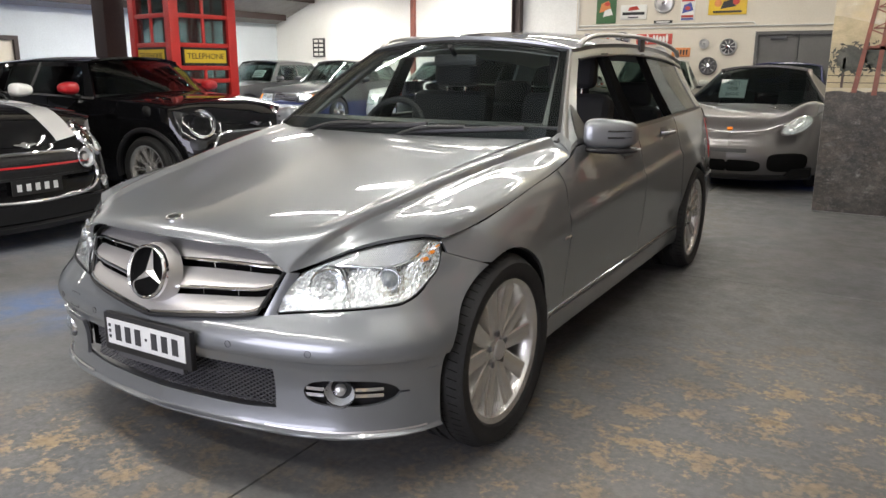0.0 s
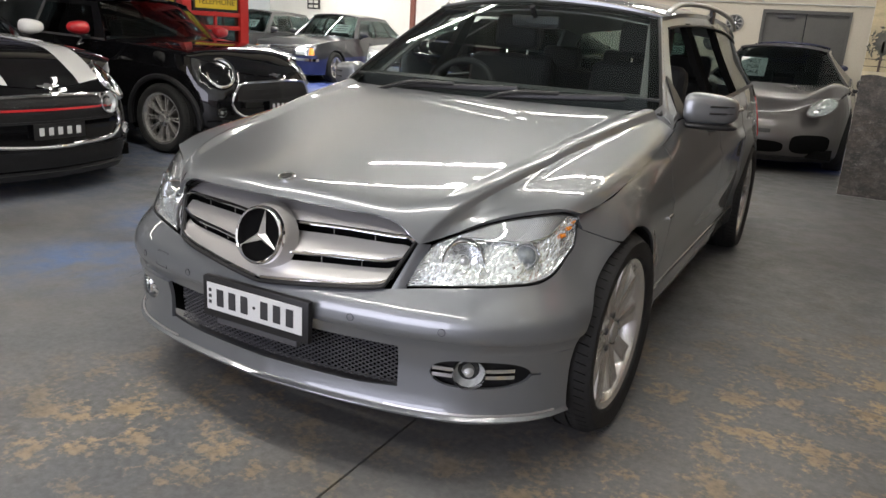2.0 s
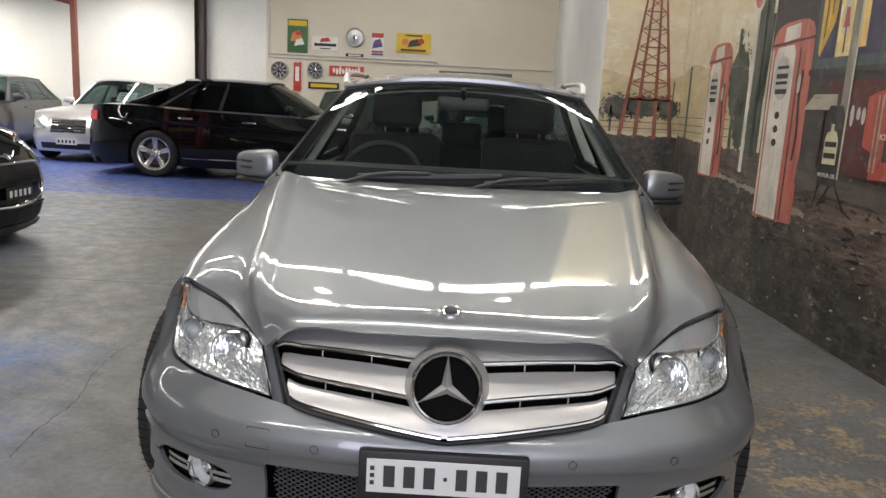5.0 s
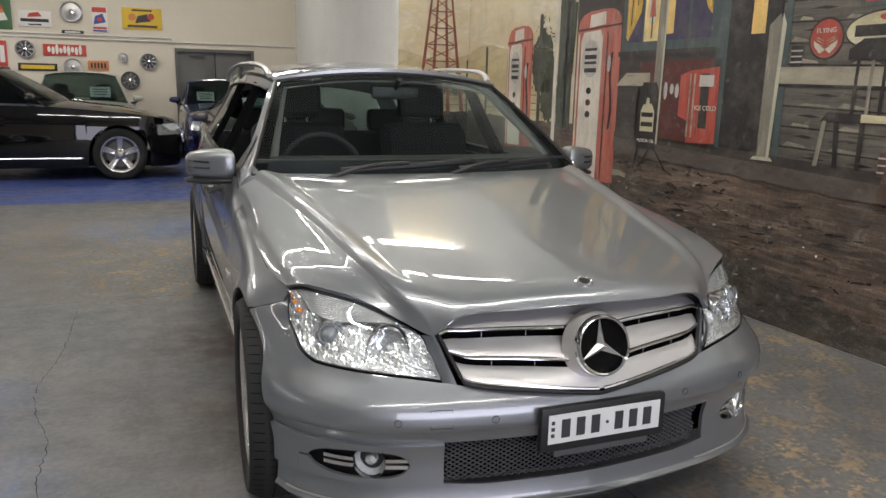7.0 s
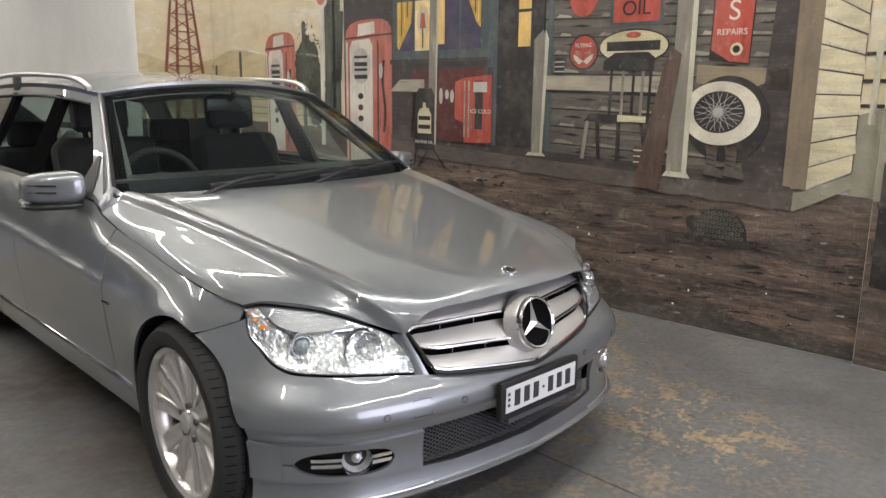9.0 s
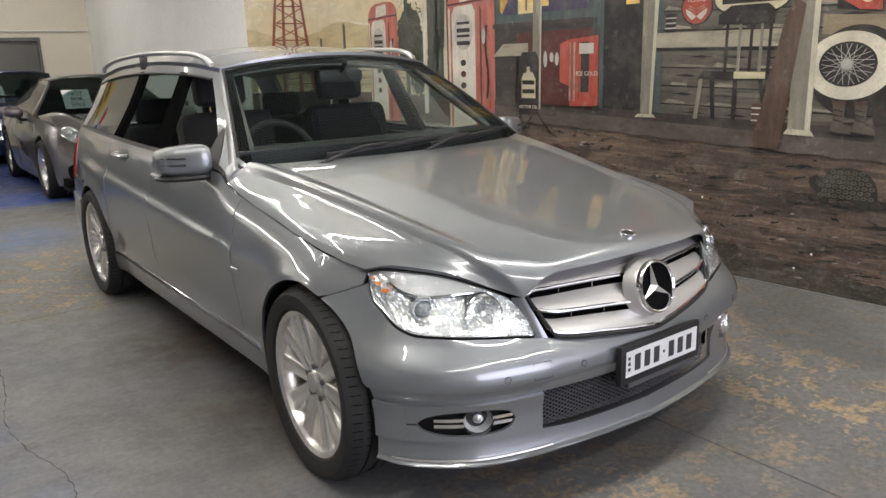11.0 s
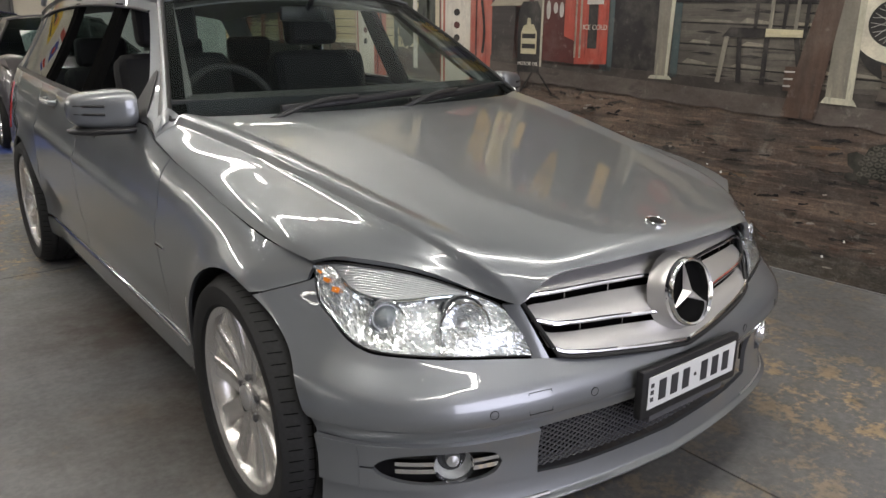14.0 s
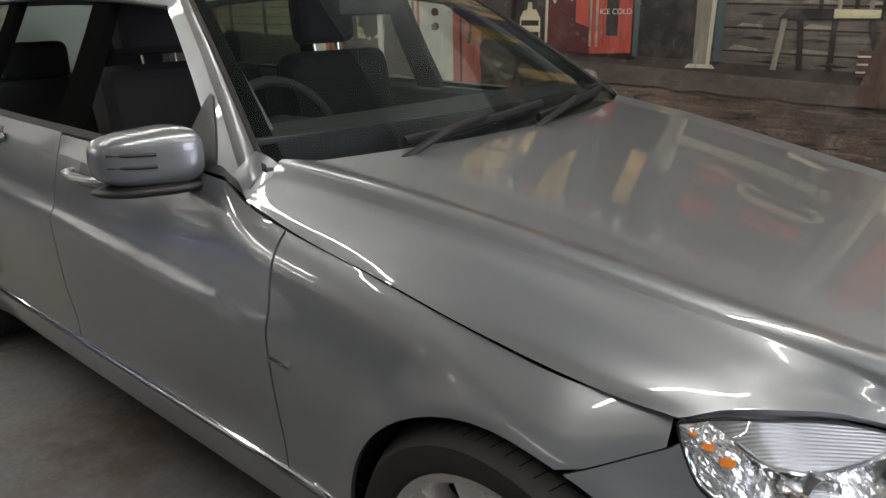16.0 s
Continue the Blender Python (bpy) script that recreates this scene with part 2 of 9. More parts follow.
AMBER = mat("amber_plastic", (0.75, 0.22, 0.02), 0.2, coat=0.6)
REDLENS = mat("red_lamp_lens", (0.45, 0.012, 0.015), 0.12, coat=0.8)
PLATE = mat("white_plate", (0.62, 0.63, 0.62), 0.4, grain=0.04, grain_scale=200)
INK = mat("black_ink", (0.012, 0.012, 0.012), 0.5)
PAPER = mat("white_paper", (0.82, 0.82, 0.80), 0.7, grain=0.03)

# ---- mesh helpers ----
def link_mesh(name, verts, faces, material, parent=None, label="", sharp=()):
    me = bpy.data.meshes.new(name)
    me.from_pydata([tuple(v) for v in verts], [], faces)
    for mt in (material if isinstance(material, (list, tuple)) else [material]):
        me.materials.append(mt)
    me.polygons.foreach_set("use_smooth", [True] * len(me.polygons))
    me.update()
    bm = bmesh.new()
    bm.from_mesh(me)
    bmesh.ops.recalc_face_normals(bm, faces=bm.faces)
    for e in bm.edges:
        if len(e.link_faces) == 2 and e.calc_face_angle(0) > 0.62:
            e.smooth = False
    bm.to_mesh(me)
    bm.free()
    o = new(name, me)
    if parent:
        o.parent = parent
    if label:
        tagged(o, label)
    return o


def part(name, bm, material, parent=None, label="", smooth=True):
    """Links a bmesh as one mesh object under a thing or a part."""
    bmesh.ops.recalc_face_normals(bm, faces=bm.faces)
    for f in bm.faces:
        f.smooth = smooth
    for e in bm.edges:
        if len(e.link_faces) == 2 and e.calc_face_angle(0) > 0.62:
            e.smooth = False
    me = bpy.data.meshes.new(name)
    bm.to_mesh(me)
    bm.free()
    for mt in (material if isinstance(material, (list, tuple)) else [material]):
        me.materials.append(mt)
    o = new(name, me)
    if parent:
        o.parent = parent
    if label:
        tagged(o, label)
    return o


def box_bm(size, at=(0, 0, 0), bevel=0.0, seg=2, bm=None, turn=None):
    bm = bm or bmesh.new()
    m = Matrix.Translation(at) @ (turn or Matrix()) @ Matrix.Diagonal((*size, 1))
    r = bmesh.ops.create_cube(bm, size=1, matrix=m)
    if bevel:
        es = {e for v in r["verts"] for e in v.link_edges}
        bmesh.ops.bevel(bm, geom=list(es), offset=bevel, segments=seg, affect="EDGES", profile=0.6)
    return bm


def box(name, size, at, material, parent=None, label="", bevel=0.0, turn=None, seg=2):
    return part(name, box_bm(size, at, bevel, seg, None, turn), material, parent, label)


def thing(name, label, category, at=(0, 0, 0), turn=0.0, group="", kind=""):
    o = new(name)
    o.empty_display_size = 0.1
    o.matrix_basis = pose(*at, 0, 0, turn)
    return tagged(o, label, category, group, kind)


def curve(points):
    """A smooth function through (a, b) points, by cubic pieces."""
    xs, ys = np.array([p[0] for p in points], float), np.array([p[1] for p in points], float)
    h = np.diff(xs)
    d = np.diff(ys) / h
    m = np.empty(len(xs))
    m[0], m[-1] = d[0], d[-1]
    for i in range(1, len(xs) - 1):
        m[i] = 0 if d[i - 1] * d[i] <= 0 else 2 * d[i - 1] * d[i] / (d[i - 1] + d[i])

    def f(x):
        x = min(max(x, xs[0]), xs[-1])
        i = min(max(int(np.searchsorted(xs, x)) - 1, 0), len(h) - 1)
        t = (x - xs[i]) / h[i]
        return float((1 + 2 * t) * (1 - t) ** 2 * ys[i] + t * (1 - t) ** 2 * h[i] * m[i] + t * t * (3 - 2 * t) * ys[i + 1] + t * t * (t - 1) * h[i] * m[i + 1])
    return f


def path3(points):
    """A smooth way through 3D points, by its length from 0 to 1."""
    pts = [Vector(p) for p in points]
    cum = [0.0]
    for a, c in zip(pts, pts[1:]):
        cum.append(cum[-1] + (c - a).length)
    fs = []
    for k in range(len(pts[0])):
        xs = [c / cum[-1] for c in cum]
        ys = [p[k] for p in pts]
        m = [0.0] * len(xs)
        for i in range(len(xs)):
            a, c = max(i - 1, 0), min(i + 1, len(xs) - 1)
            m[i] = (ys[c] - ys[a]) / (xs[c] - xs[a])
        fs.append((xs, ys, m))

    def f(u):
        out = []
        for xs, ys, m in fs:
            i = min(max(int(np.searchsorted(xs, u)) - 1, 0), len(xs) - 2)
            h = xs[i + 1] - xs[i]
            t = (u - xs[i]) / h
            out.append((1 + 2 * t) * (1 - t) ** 2 * ys[i] + t * (1 - t) ** 2 * h * m[i] + t * t * (3 - 2 * t) * ys[i + 1] + t * t * (t - 1) * h * m[i + 1])
        return Vector(out)
    return f


def smooth(a, b, x):
    t = min(max((x - a) / (b - a), 0), 1)
    return t * t * (3 - 2 * t)


def shell(name, f, us, vs, material, parent=None, label="", th=0.006, flip=False, mirror=False):
    """A curved panel over f(u, v), with thickness th to its back. us, vs: a count or a list of places."""
    us = list(np.linspace(0, 1, us)) if isinstance(us, int) else list(us)
    vs = list(np.linspace(0, 1, vs)) if isinstance(vs, int) else list(vs)
    nu, nv = len(us), len(vs)
    P = np.array([[tuple(f(u, v)) for v in vs] for u in us], float)
    du = np.gradient(P, axis=0)
    dv = np.gradient(P, axis=1)
    N = np.cross(du, dv)
    ln = np.linalg.norm(N, axis=2, keepdims=True)
    N = N / np.maximum(ln, 1e-9)
    if flip:
        N = -N
    verts, faces = [], []

    def add(P, N):
        o = len(verts)
        verts.extend(P.reshape(-1, 3))
        verts.extend((P - N * th).reshape(-1, 3))
        n = nu * nv
        q = lambda i, j, k=0: o + k * n + i * nv + j
        for i in range(nu - 1):
            for j in range(nv - 1):
                faces.append((q(i, j), q(i + 1, j), q(i + 1, j + 1), q(i, j + 1)))
                faces.append((q(i, j, 1), q(i, j + 1, 1), q(i + 1, j + 1, 1), q(i + 1, j, 1)))
        for i in range(nu - 1):
            for j in (0, nv - 1):
                faces.append((q(i, j), q(i, j, 1), q(i + 1, j, 1), q(i + 1, j)))
        for j in range(nv - 1):
            for i in (0, nu - 1):
                faces.append((q(i, j), q(i, j + 1), q(i, j + 1, 1), q(i, j, 1)))
    add(P, N)
    if mirror:
        add(P * (-1, 1, 1), N * (-1, 1, 1))
    return link_mesh(name, verts, faces, material, parent, label)


def tube(name, pts, r, material, parent=None, label="", n=10, count=0, closed=False, taper=None, flat=1.0):
    """A round bar along points; count: smoothed to that many steps; taper(t): radius factor along it."""
    if count:
        f = path3(pts)
        pts = [f(i / count) for i in range(count + 1)]
    pts = [Vector(p) for p in pts]
    verts, faces = [], []
    last = None
    for i, p in enumerate(pts):
        a = pts[i - 1] if i or closed else p
        c = pts[(i + 1) % len(pts)] if i < len(pts) - 1 or closed else p
        d = (c - a).normalized()
        ref = last if last else (Vector((0, 0, 1)) if abs(d.z) < 0.9 else Vector((1, 0, 0)))
        s = d.cross(ref).normalized()
        t = s.cross(d).normalized()
        last = t
        rr = r * (taper(i / (len(pts) - 1)) if taper else 1)
        for k in range(n):
            w = 2 * math.pi * k / n
            verts.append(p + (s * math.cos(w) + t * math.sin(w) * flat) * rr)
    m = len(pts)
    for i in range(m if closed else m - 1):
        for k in range(n):
            faces.append((i * n + k, i * n + (k + 1) % n, ((i + 1) % m) * n + (k + 1) % n, ((i + 1) % m) * n + k))
    if not closed:
        faces.append(tuple(range(n))[::-1])
        faces.append(tuple((m - 1) * n + k for k in range(n)))
    return link_mesh(name, verts, faces, material, parent, label)


def lathe(name, prof, material, parent=None, label="", n=48, axis="x", m=None, cap=False):
    """A turned body: prof is (radius, along) points."""
    verts, faces = [], []
    for r, a in prof:
        for k in range(n):
            w = 2 * math.pi * k / n
            c, s = r * math.cos(w), r * math.sin(w)
            v = Vector((a, c, s)) if axis == "x" else Vector((c, a, s)) if axis == "y" else Vector((c, s, a))
            verts.append(m @ v if m else v)
    for i in range(len(prof) - 1):
        for k in range(n):
            faces.append((i * n + k, i * n + (k + 1) % n, (i + 1) * n + (k + 1) % n, (i + 1) * n + k))
    for i in (0, len(prof) - 1) if cap else ():
        if prof[i][0] > 1e-4:
            faces.append(tuple(i * n + k for k in range(n)))
    return link_mesh(name, verts, faces, material, parent, label)


def prism(name, outline, thick, material, m=None, parent=None, label="", bevel=0.0):
    """A flat piece cut to an outline (x, z), thick along -y, placed by m."""
    n = len(outline)
    verts = [Vector((x, 0, z)) for x, z in outline] + [Vector((x, -thick, z)) for x, z in outline]
    faces = [tuple(range(n)), tuple(range(2 * n - 1, n - 1, -1))] + [(i, (i + 1) % n, n + (i + 1) % n, n + i) for i in range(n)]
    if m:
        verts = [m @ v for v in verts]
    return link_mesh(name, verts, faces, material, parent, label)


def text(name, s, size, material, m, parent=None, label="", depth=0.001, align="CENTER"):
    """Lettering in the built-in font, turned into a mesh."""
    cu = bpy.data.curves.new(name, "FONT")
    cu.body, cu.size, cu.align_x, cu.align_y, cu.extrude = s, size, align, "CENTER", depth
    tmp = bpy.data.objects.new(name, cu)
    me = bpy.data.meshes.new_from_object(tmp)
    bpy.data.objects.remove(tmp)
    me.materials.clear()
    me.materials.append(material)
    me.transform(m)
    o = new(name, me)
    if parent:
        o.parent = parent
    if label:
        tagged(o, label)
    return o

# ---- the hall ----
WHITEW = mat("white_painted_wall", (0.74, 0.74, 0.71), 0.75, grain=0.05, grain_scale=30, tint=(0.62, 0.61, 0.56), tint_scale=1.3, tint_amount=0.35, bump=0.12, bump_scale=45)
CREAMW = mat("cream_painted_brick", (0.64, 0.59, 0.49), 0.7, grain=0.05, grain_scale=40, tint=(0.54, 0.485, 0.385), tint_scale=0.9, tint_amount=0.4, bump=0.15, bump_scale=60)
BLUEW = mat("pale_blue_wall", (0.55, 0.60, 0.63), 0.75, grain=0.05, grain_scale=30, tint=(0.46, 0.50, 0.53), tint_scale=1.1, tint_amount=0.4)
CEILM = mat("grey_ceiling_sheet", (0.30, 0.31, 0.30), 0.7, grain=0.06, grain_scale=15, tint=(0.25, 0.25, 0.24), tint_scale=0.8)
STEEL = mat("red_oxide_steel", (0.16, 0.05, 0.035), 0.6, grain=0.15, grain_scale=60, tint=(0.09, 0.04, 0.03), tint_scale=6)
DARKST = mat("dark_brown_steel", (0.035, 0.022, 0.02), 0.55, grain=0.2, grain_scale=60)
TRUNK = mat("white_conduit", (0.6, 0.59, 0.55), 0.5, grain=0.05)
TUBE = mat("lit_fluorescent_tube", (1.0, 0.97, 0.92), 0.4, emit=22.0)
GREYDOOR = mat("grey_painted_steel_door", (0.10, 0.097, 0.09), 0.5, grain=0.08, grain_scale=50, tint=(0.13, 0.125, 0.115), tint_scale=3)

X0, X1, Y0, Y1 = -13.0, 2.9, -8.0, 14.0
base = box("floor", (X1 - X0 + 1, Y1 - Y0 + 1, 0.2), ((X0 + X1) / 2, (Y0 + Y1) / 2, -0.113), DARK)
tagged(base, "grey painted concrete floor worn to ochre with old blue paint", "floor", kind="structure")
# hairline crack beside the car
cr = path3([(-1.558, 2.307, 0), (-1.575, 1.554, 0), (-1.627, 1.147, 0), (-1.612, 0.901, 0), (-1.527, 0.559, 0), (-1.529, 0.266, 0), (-1.50, 0.05, 0)])
rngc = random.Random(8)
crack_v, crack_f = [], []
for k in range(91):
    p = cr(k / 90) + Vector((rngc.uniform(-0.006, 0.006), 0, 0))
    w = 0.0011 * (0.4 + rngc.random())
    crack_v += [(p.x - w, p.y, 0.0012), (p.x + w, p.y, 0.0012)]
    if k:
        crack_f.append((2 * k - 2, 2 * k - 1, 2 * k + 1, 2 * k))
link_mesh("floor_crack", crack_v, crack_f, DARK, base)
JX, JY = (X0 - 0.4, -11.5, -5.6, 0.325, X1 + 0.4), (Y0 - 0.4, -3.4, 2.515, 8.43, Y1 + 0.4)
for i in range(4):
    for j in range(4):
        a, c, d, e = JX[i] + 0.003, JX[i + 1] - 0.003, JY[j] + 0.003, JY[j + 1] - 0.003
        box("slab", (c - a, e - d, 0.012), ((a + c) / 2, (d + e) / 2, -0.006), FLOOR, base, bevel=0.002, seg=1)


def wall(name, a, c, h, material, label, thick=0.2, z=0.0):
    """An upright wall along the line a to c, thick to its left-hand side."""
    a, c = Vector((*a, 0)), Vector((*c, 0))
    d = (c - a).normalized()
    n = Vector((-d.y, d.x, 0)) * thick
    vs = [a, c, c + n, a + n]
    verts = [v + Vector((0, 0, z)) for v in vs] + [v + Vector((0, 0, z + h)) for v in vs]
    o = link_mesh(name, verts, [(0, 1, 2, 3), (4, 7, 6, 5), (0, 4, 5, 1), (1, 5, 6, 2), (2, 6, 7, 3), (3, 7, 4, 0)], material)
    return tagged(o, label, "wall", kind="structure")


MW = lambda y: 2.256 - 0.0559 * y
DOORX0, DOORX1, DOORH = -0.56, 0.98, 1.98
KY, CX = 4.0, 2.17
wall("wall_mural_end", (CX, 5.40), (MW(KY), KY), CEIL, WHITEW, "far end of the mural wall, turned slightly outwards")
wall("wall_mural", (MW(KY), KY), (MW(-0.985), -0.985), CEIL, WHITEW, "side wall painted with a desert filling station mural")
wall("wall_mural_pillar", (MW(-0.985) - 0.035, -0.988), (MW(-0.985) - 0.035, -8.0), CEIL, WHITEW, "painted pier at the end of the mural wall", 0.3)
wall("wall_return", (1.36, 5.40), (CX - 0.002, 5.40), CEIL, WHITEW, "short return wall painted with the mural sky and ground", 0.15)
wall("wall_side_far", (1.86, 14.0), (1.52, 5.552), CEIL, WHITEW, "plain white side wall behind the mural")
wall("wall_back", (-4.25, 14.0), (DOORX0, 14.0), CEIL, CREAMW, "cream back wall hung with old motoring signs", 0.2)
wall("wall_back_over_door", (DOORX0, 14.0), (DOORX1, 14.0), CEIL - DOORH, CREAMW, "cream wall above the grey doors", 0.2, DOORH)
wall("wall_back_end", (DOORX1, 14.0), (1.858, 14.0), CEIL, CREAMW, "cream back wall beside the grey doors", 0.2)
wall("wall_back_white", (-5.5, 14.02), (-4.252, 14.02), CEIL, WHITEW, "white painted wall bay beside the dark column", 0.2)
wall("wall_gable", (-13.0, 14.1), (-5.502, 14.1), 4.9, WHITEW, "bright white gable wall at the back of the hall")
wall("wall_left", (-13.0, -8.0), (-13.0, 14.098), 2.9, BLUEW, "pale blue painted side wall", 0.2)
wall("wall_behind", (2.9, -8.0), (2.4, -8.0), CEIL, CREAMW, "plain cream wall beside the open doorway", 0.2)
wall("wall_behind_over", (2.4, -8.0), (-3.2, -8.0), CEIL - 3.6, CREAMW, "plain cream wall over the open doorway", 0.2, 3.6)
wall("wall_behind_far", (-3.2, -8.0), (-13.0, -8.0), CEIL, CREAMW, "plain cream wall closing the hall", 0.2)
tagged(box("ceiling", (X1 + 5.5, Y1 - Y0 + 1.2, 0.15), ((X1 - 5.5) / 2 + 0.2, (Y0 + Y1) / 2, CEIL + 0.08), CEILM), "grey sheeted ceiling over the front bay", "ceiling", kind="structure")
RISE = mat("corrugated_roof_sheet", (0.33, 0.32, 0.30), 0.6, grain=0.1, grain_scale=20, tint=(0.22, 0.2, 0.18), tint_scale=2)


def roof_sheet():
    """Corrugated roof over the far bay, pitched along x to a ridge."""
    verts, faces = [], []
    xs = np.linspace(-13.2, -5.6, 117)
    for i, x in enumerate(xs):
        z = 4.32 - (0.41 if x < -8.3 else 0.33) * abs(x + 8.3) + 0.02 * (i % 2)
        for y in (Y0 - 0.2, Y1 + 0.3):
            for dz in (0, 0.05):
                verts.append((x, y, z + dz))
    for i in range(len(xs) - 1):
        o, p = i * 4, i * 4 + 4
        faces += [(o, o + 2, p + 2, p), (o + 1, p + 1, p + 3, o + 3), (o, p, p + 1, o + 1), (o + 2, o + 3, p + 3, p + 2)]
    o = link_mesh("ceiling_roof_sheet", verts, faces, RISE)
    return tagged(o, "corrugated pitched roof over the far bay", "roof", kind="structure")


roof_sheet()
for px_, py_ in ((-5.62, 13.9),):
    c = thing("steel_column", "dark brown steel column against the white wall", "column", (px_, py_, 0), group="steel columns", kind="structure")
    for dx in (-0.09, 0.09):
        box("flange", (0.015, 0.18, 4.85), (dx, 0, 2.425), DARKST, c)
    box("web", (0.164, 0.012, 4.85), (0, 0, 2.425), DARKST, c)


def battens():
    """Rows of bare twin-tube battens under the ceiling, the added unseen row among them."""
    first = None
    spots = [(-0.9 + (k - 2) * 1.3, ry, CEIL - 0.2, 0) for ry in ROW_Y for k in range(5)] + [(rx, ry + (k - 2) * 1.3, rz, 90) for rx, rz, ry, watts in ROW_X for k in range(5)]
    for *at, turn in spots:
        if first is None:
            first = thing("fluorescent_batten", "white fluorescent batten with two lit tubes under the ceiling", "light", at, group="ceiling battens")
            box("housing", (1.22, 0.09, 0.05), (0, 0, 0), TRUNK, first, bevel=0.006)
            for s in (-0.035, 0.035):
                o = lathe("fluorescent_tube", [(0.001, -0.6), (0.014, -0.598), (0.014, 0.598), (0.001, 0.6)], TUBE, first, "lit white tube", 12)
                o.location = (0, s, -0.048)
            box("hanger", (0.02, 0.02, 0.2), (0, 0, 0.11), TRUNK, first)
        else:
            copy_thing(first, pose(*at, 0, 0, turn))


battens()


def bulkhead(at):
    """A small round lamp under the ceiling."""
    o = thing("bulkhead_lamp", "small round white lamp under the ceiling", "light", at, group="bulkhead lamps")
    lathe("base", [(0.0, 0.09), (0.10, 0.09), (0.12, 0.03), (0.12, 0.0)], TRUNK, o, "", 24, "z")
    lathe("globe", [(0.11, 0.0), (0.10, -0.05), (0.06, -0.085), (0.0, -0.10)], TUBE, o, "lit white globe", 24, "z")


for at in ((0.75, 5.0, CEIL - 0.12), (-1.9, 3.9, CEIL - 0.12), (-1.9, 4.6, CEIL - 0.12)):
    bulkhead(at)

# ---- cars ----
class Shape:
    """A car's lower body: a plan outline from the front's middle round one side to the tail's middle, drawn in at each height."""

    def __init__(self, plan, side_in, front_in, rear_in, yf, yr):
        self.path = path3(plan)
        self.us = np.linspace(0, 1, 400)
        self.xy = np.array([tuple(self.path(u)) for u in self.us])
        self.side, self.front, self.rear = curve(side_in), curve(front_in), curve(rear_in)
        self.yf, self.yr = yf, yr

    def u(self, y):
        return float(np.interp(y, self.xy[:, 1], self.us))

    def at(self, u, z, out=0.0):
        p = self.path(u)
        d = self.path(min(u + 0.002, 1)) - self.path(max(u - 0.002, 0))
        n = Vector((d.y, -d.x)).normalized()
        wf, wr = 1 - smooth(self.yf[0], self.yf[1], p.y), smooth(self.yr[0], self.yr[1], p.y)
        i = self.front(z) * wf + self.rear(z) * wr + self.side(z) * (1 - wf - wr) - out
        return Vector((p.x - n.x * i, p.y - n.y * i, z))


def tyre_profile(r, rr, w):
    """Across a tyre, from inner bead to outer bead."""
    h = w / 2
    return [(rr, -h * 0.8), (rr + 0.012, -h * 0.95), (rr + (r - rr) * 0.5, -h * 1.02), (r - 0.018, -h * 0.9), (r - 0.004, -h * 0.7),
            (r, -h * 0.62), (r, -h * 0.42), (r - 0.007, -h * 0.41), (r - 0.007, -h * 0.36), (r, -h * 0.35), (r, -h * 0.1), (r - 0.007, -h * 0.09),
            (r - 0.007, h * 0.09), (r, h * 0.1), (r, h * 0.35), (r - 0.007, h * 0.36), (r - 0.007, h * 0.41), (r, h * 0.42), (r, h * 0.62),
            (r - 0.004, h * 0.7), (r - 0.018, h * 0.9), (r - (r - rr) * 0.3, h * 1.0), (r - (r - rr) * 0.32, h * 1.012), (rr + (r - rr) * 0.4, h * 1.02), (rr + 0.012, h * 0.95), (rr, h * 0.8)]


def spoke_mesh(r0, r1, w0, w1, x0, x1, depth, ang, dish=0.0, spread=1.0):
    """One tapered spoke, flat-faced between two ridges with sloping flanks, from the hub outwards at an angle; +x is the outer face."""
    verts, faces = [], []
    n = 10
    prof = ((-0.003, 0.0), (0.0, 0.66), (-0.004, 0.80), (-depth, 0.92 * spread), (-depth, -0.92 * spread), (-0.004, -0.80), (0.0, -0.66))
    q = len(prof)
    for i in range(n + 1):
        t = i / n
        r, w, x = r0 + (r1 - r0) * t, w0 + (w1 - w0) * t, x0 + (x1 - x0) * t - dish * math.sin(math.pi * t)
        for dx, k in prof:
            y, z = r, k * w / 2
            verts.append((x + dx, y * math.cos(ang) - z * math.sin(ang), y * math.sin(ang) + z * math.cos(ang)))
    for i in range(n):
        for k in range(q):
            faces.append((i * q + k, i * q + (k + 1) % q, i * q + q + (k + 1) % q, i * q + q + k))
    faces += [tuple(range(q)), tuple(n * q + k for k in range(q))]
    return verts, faces


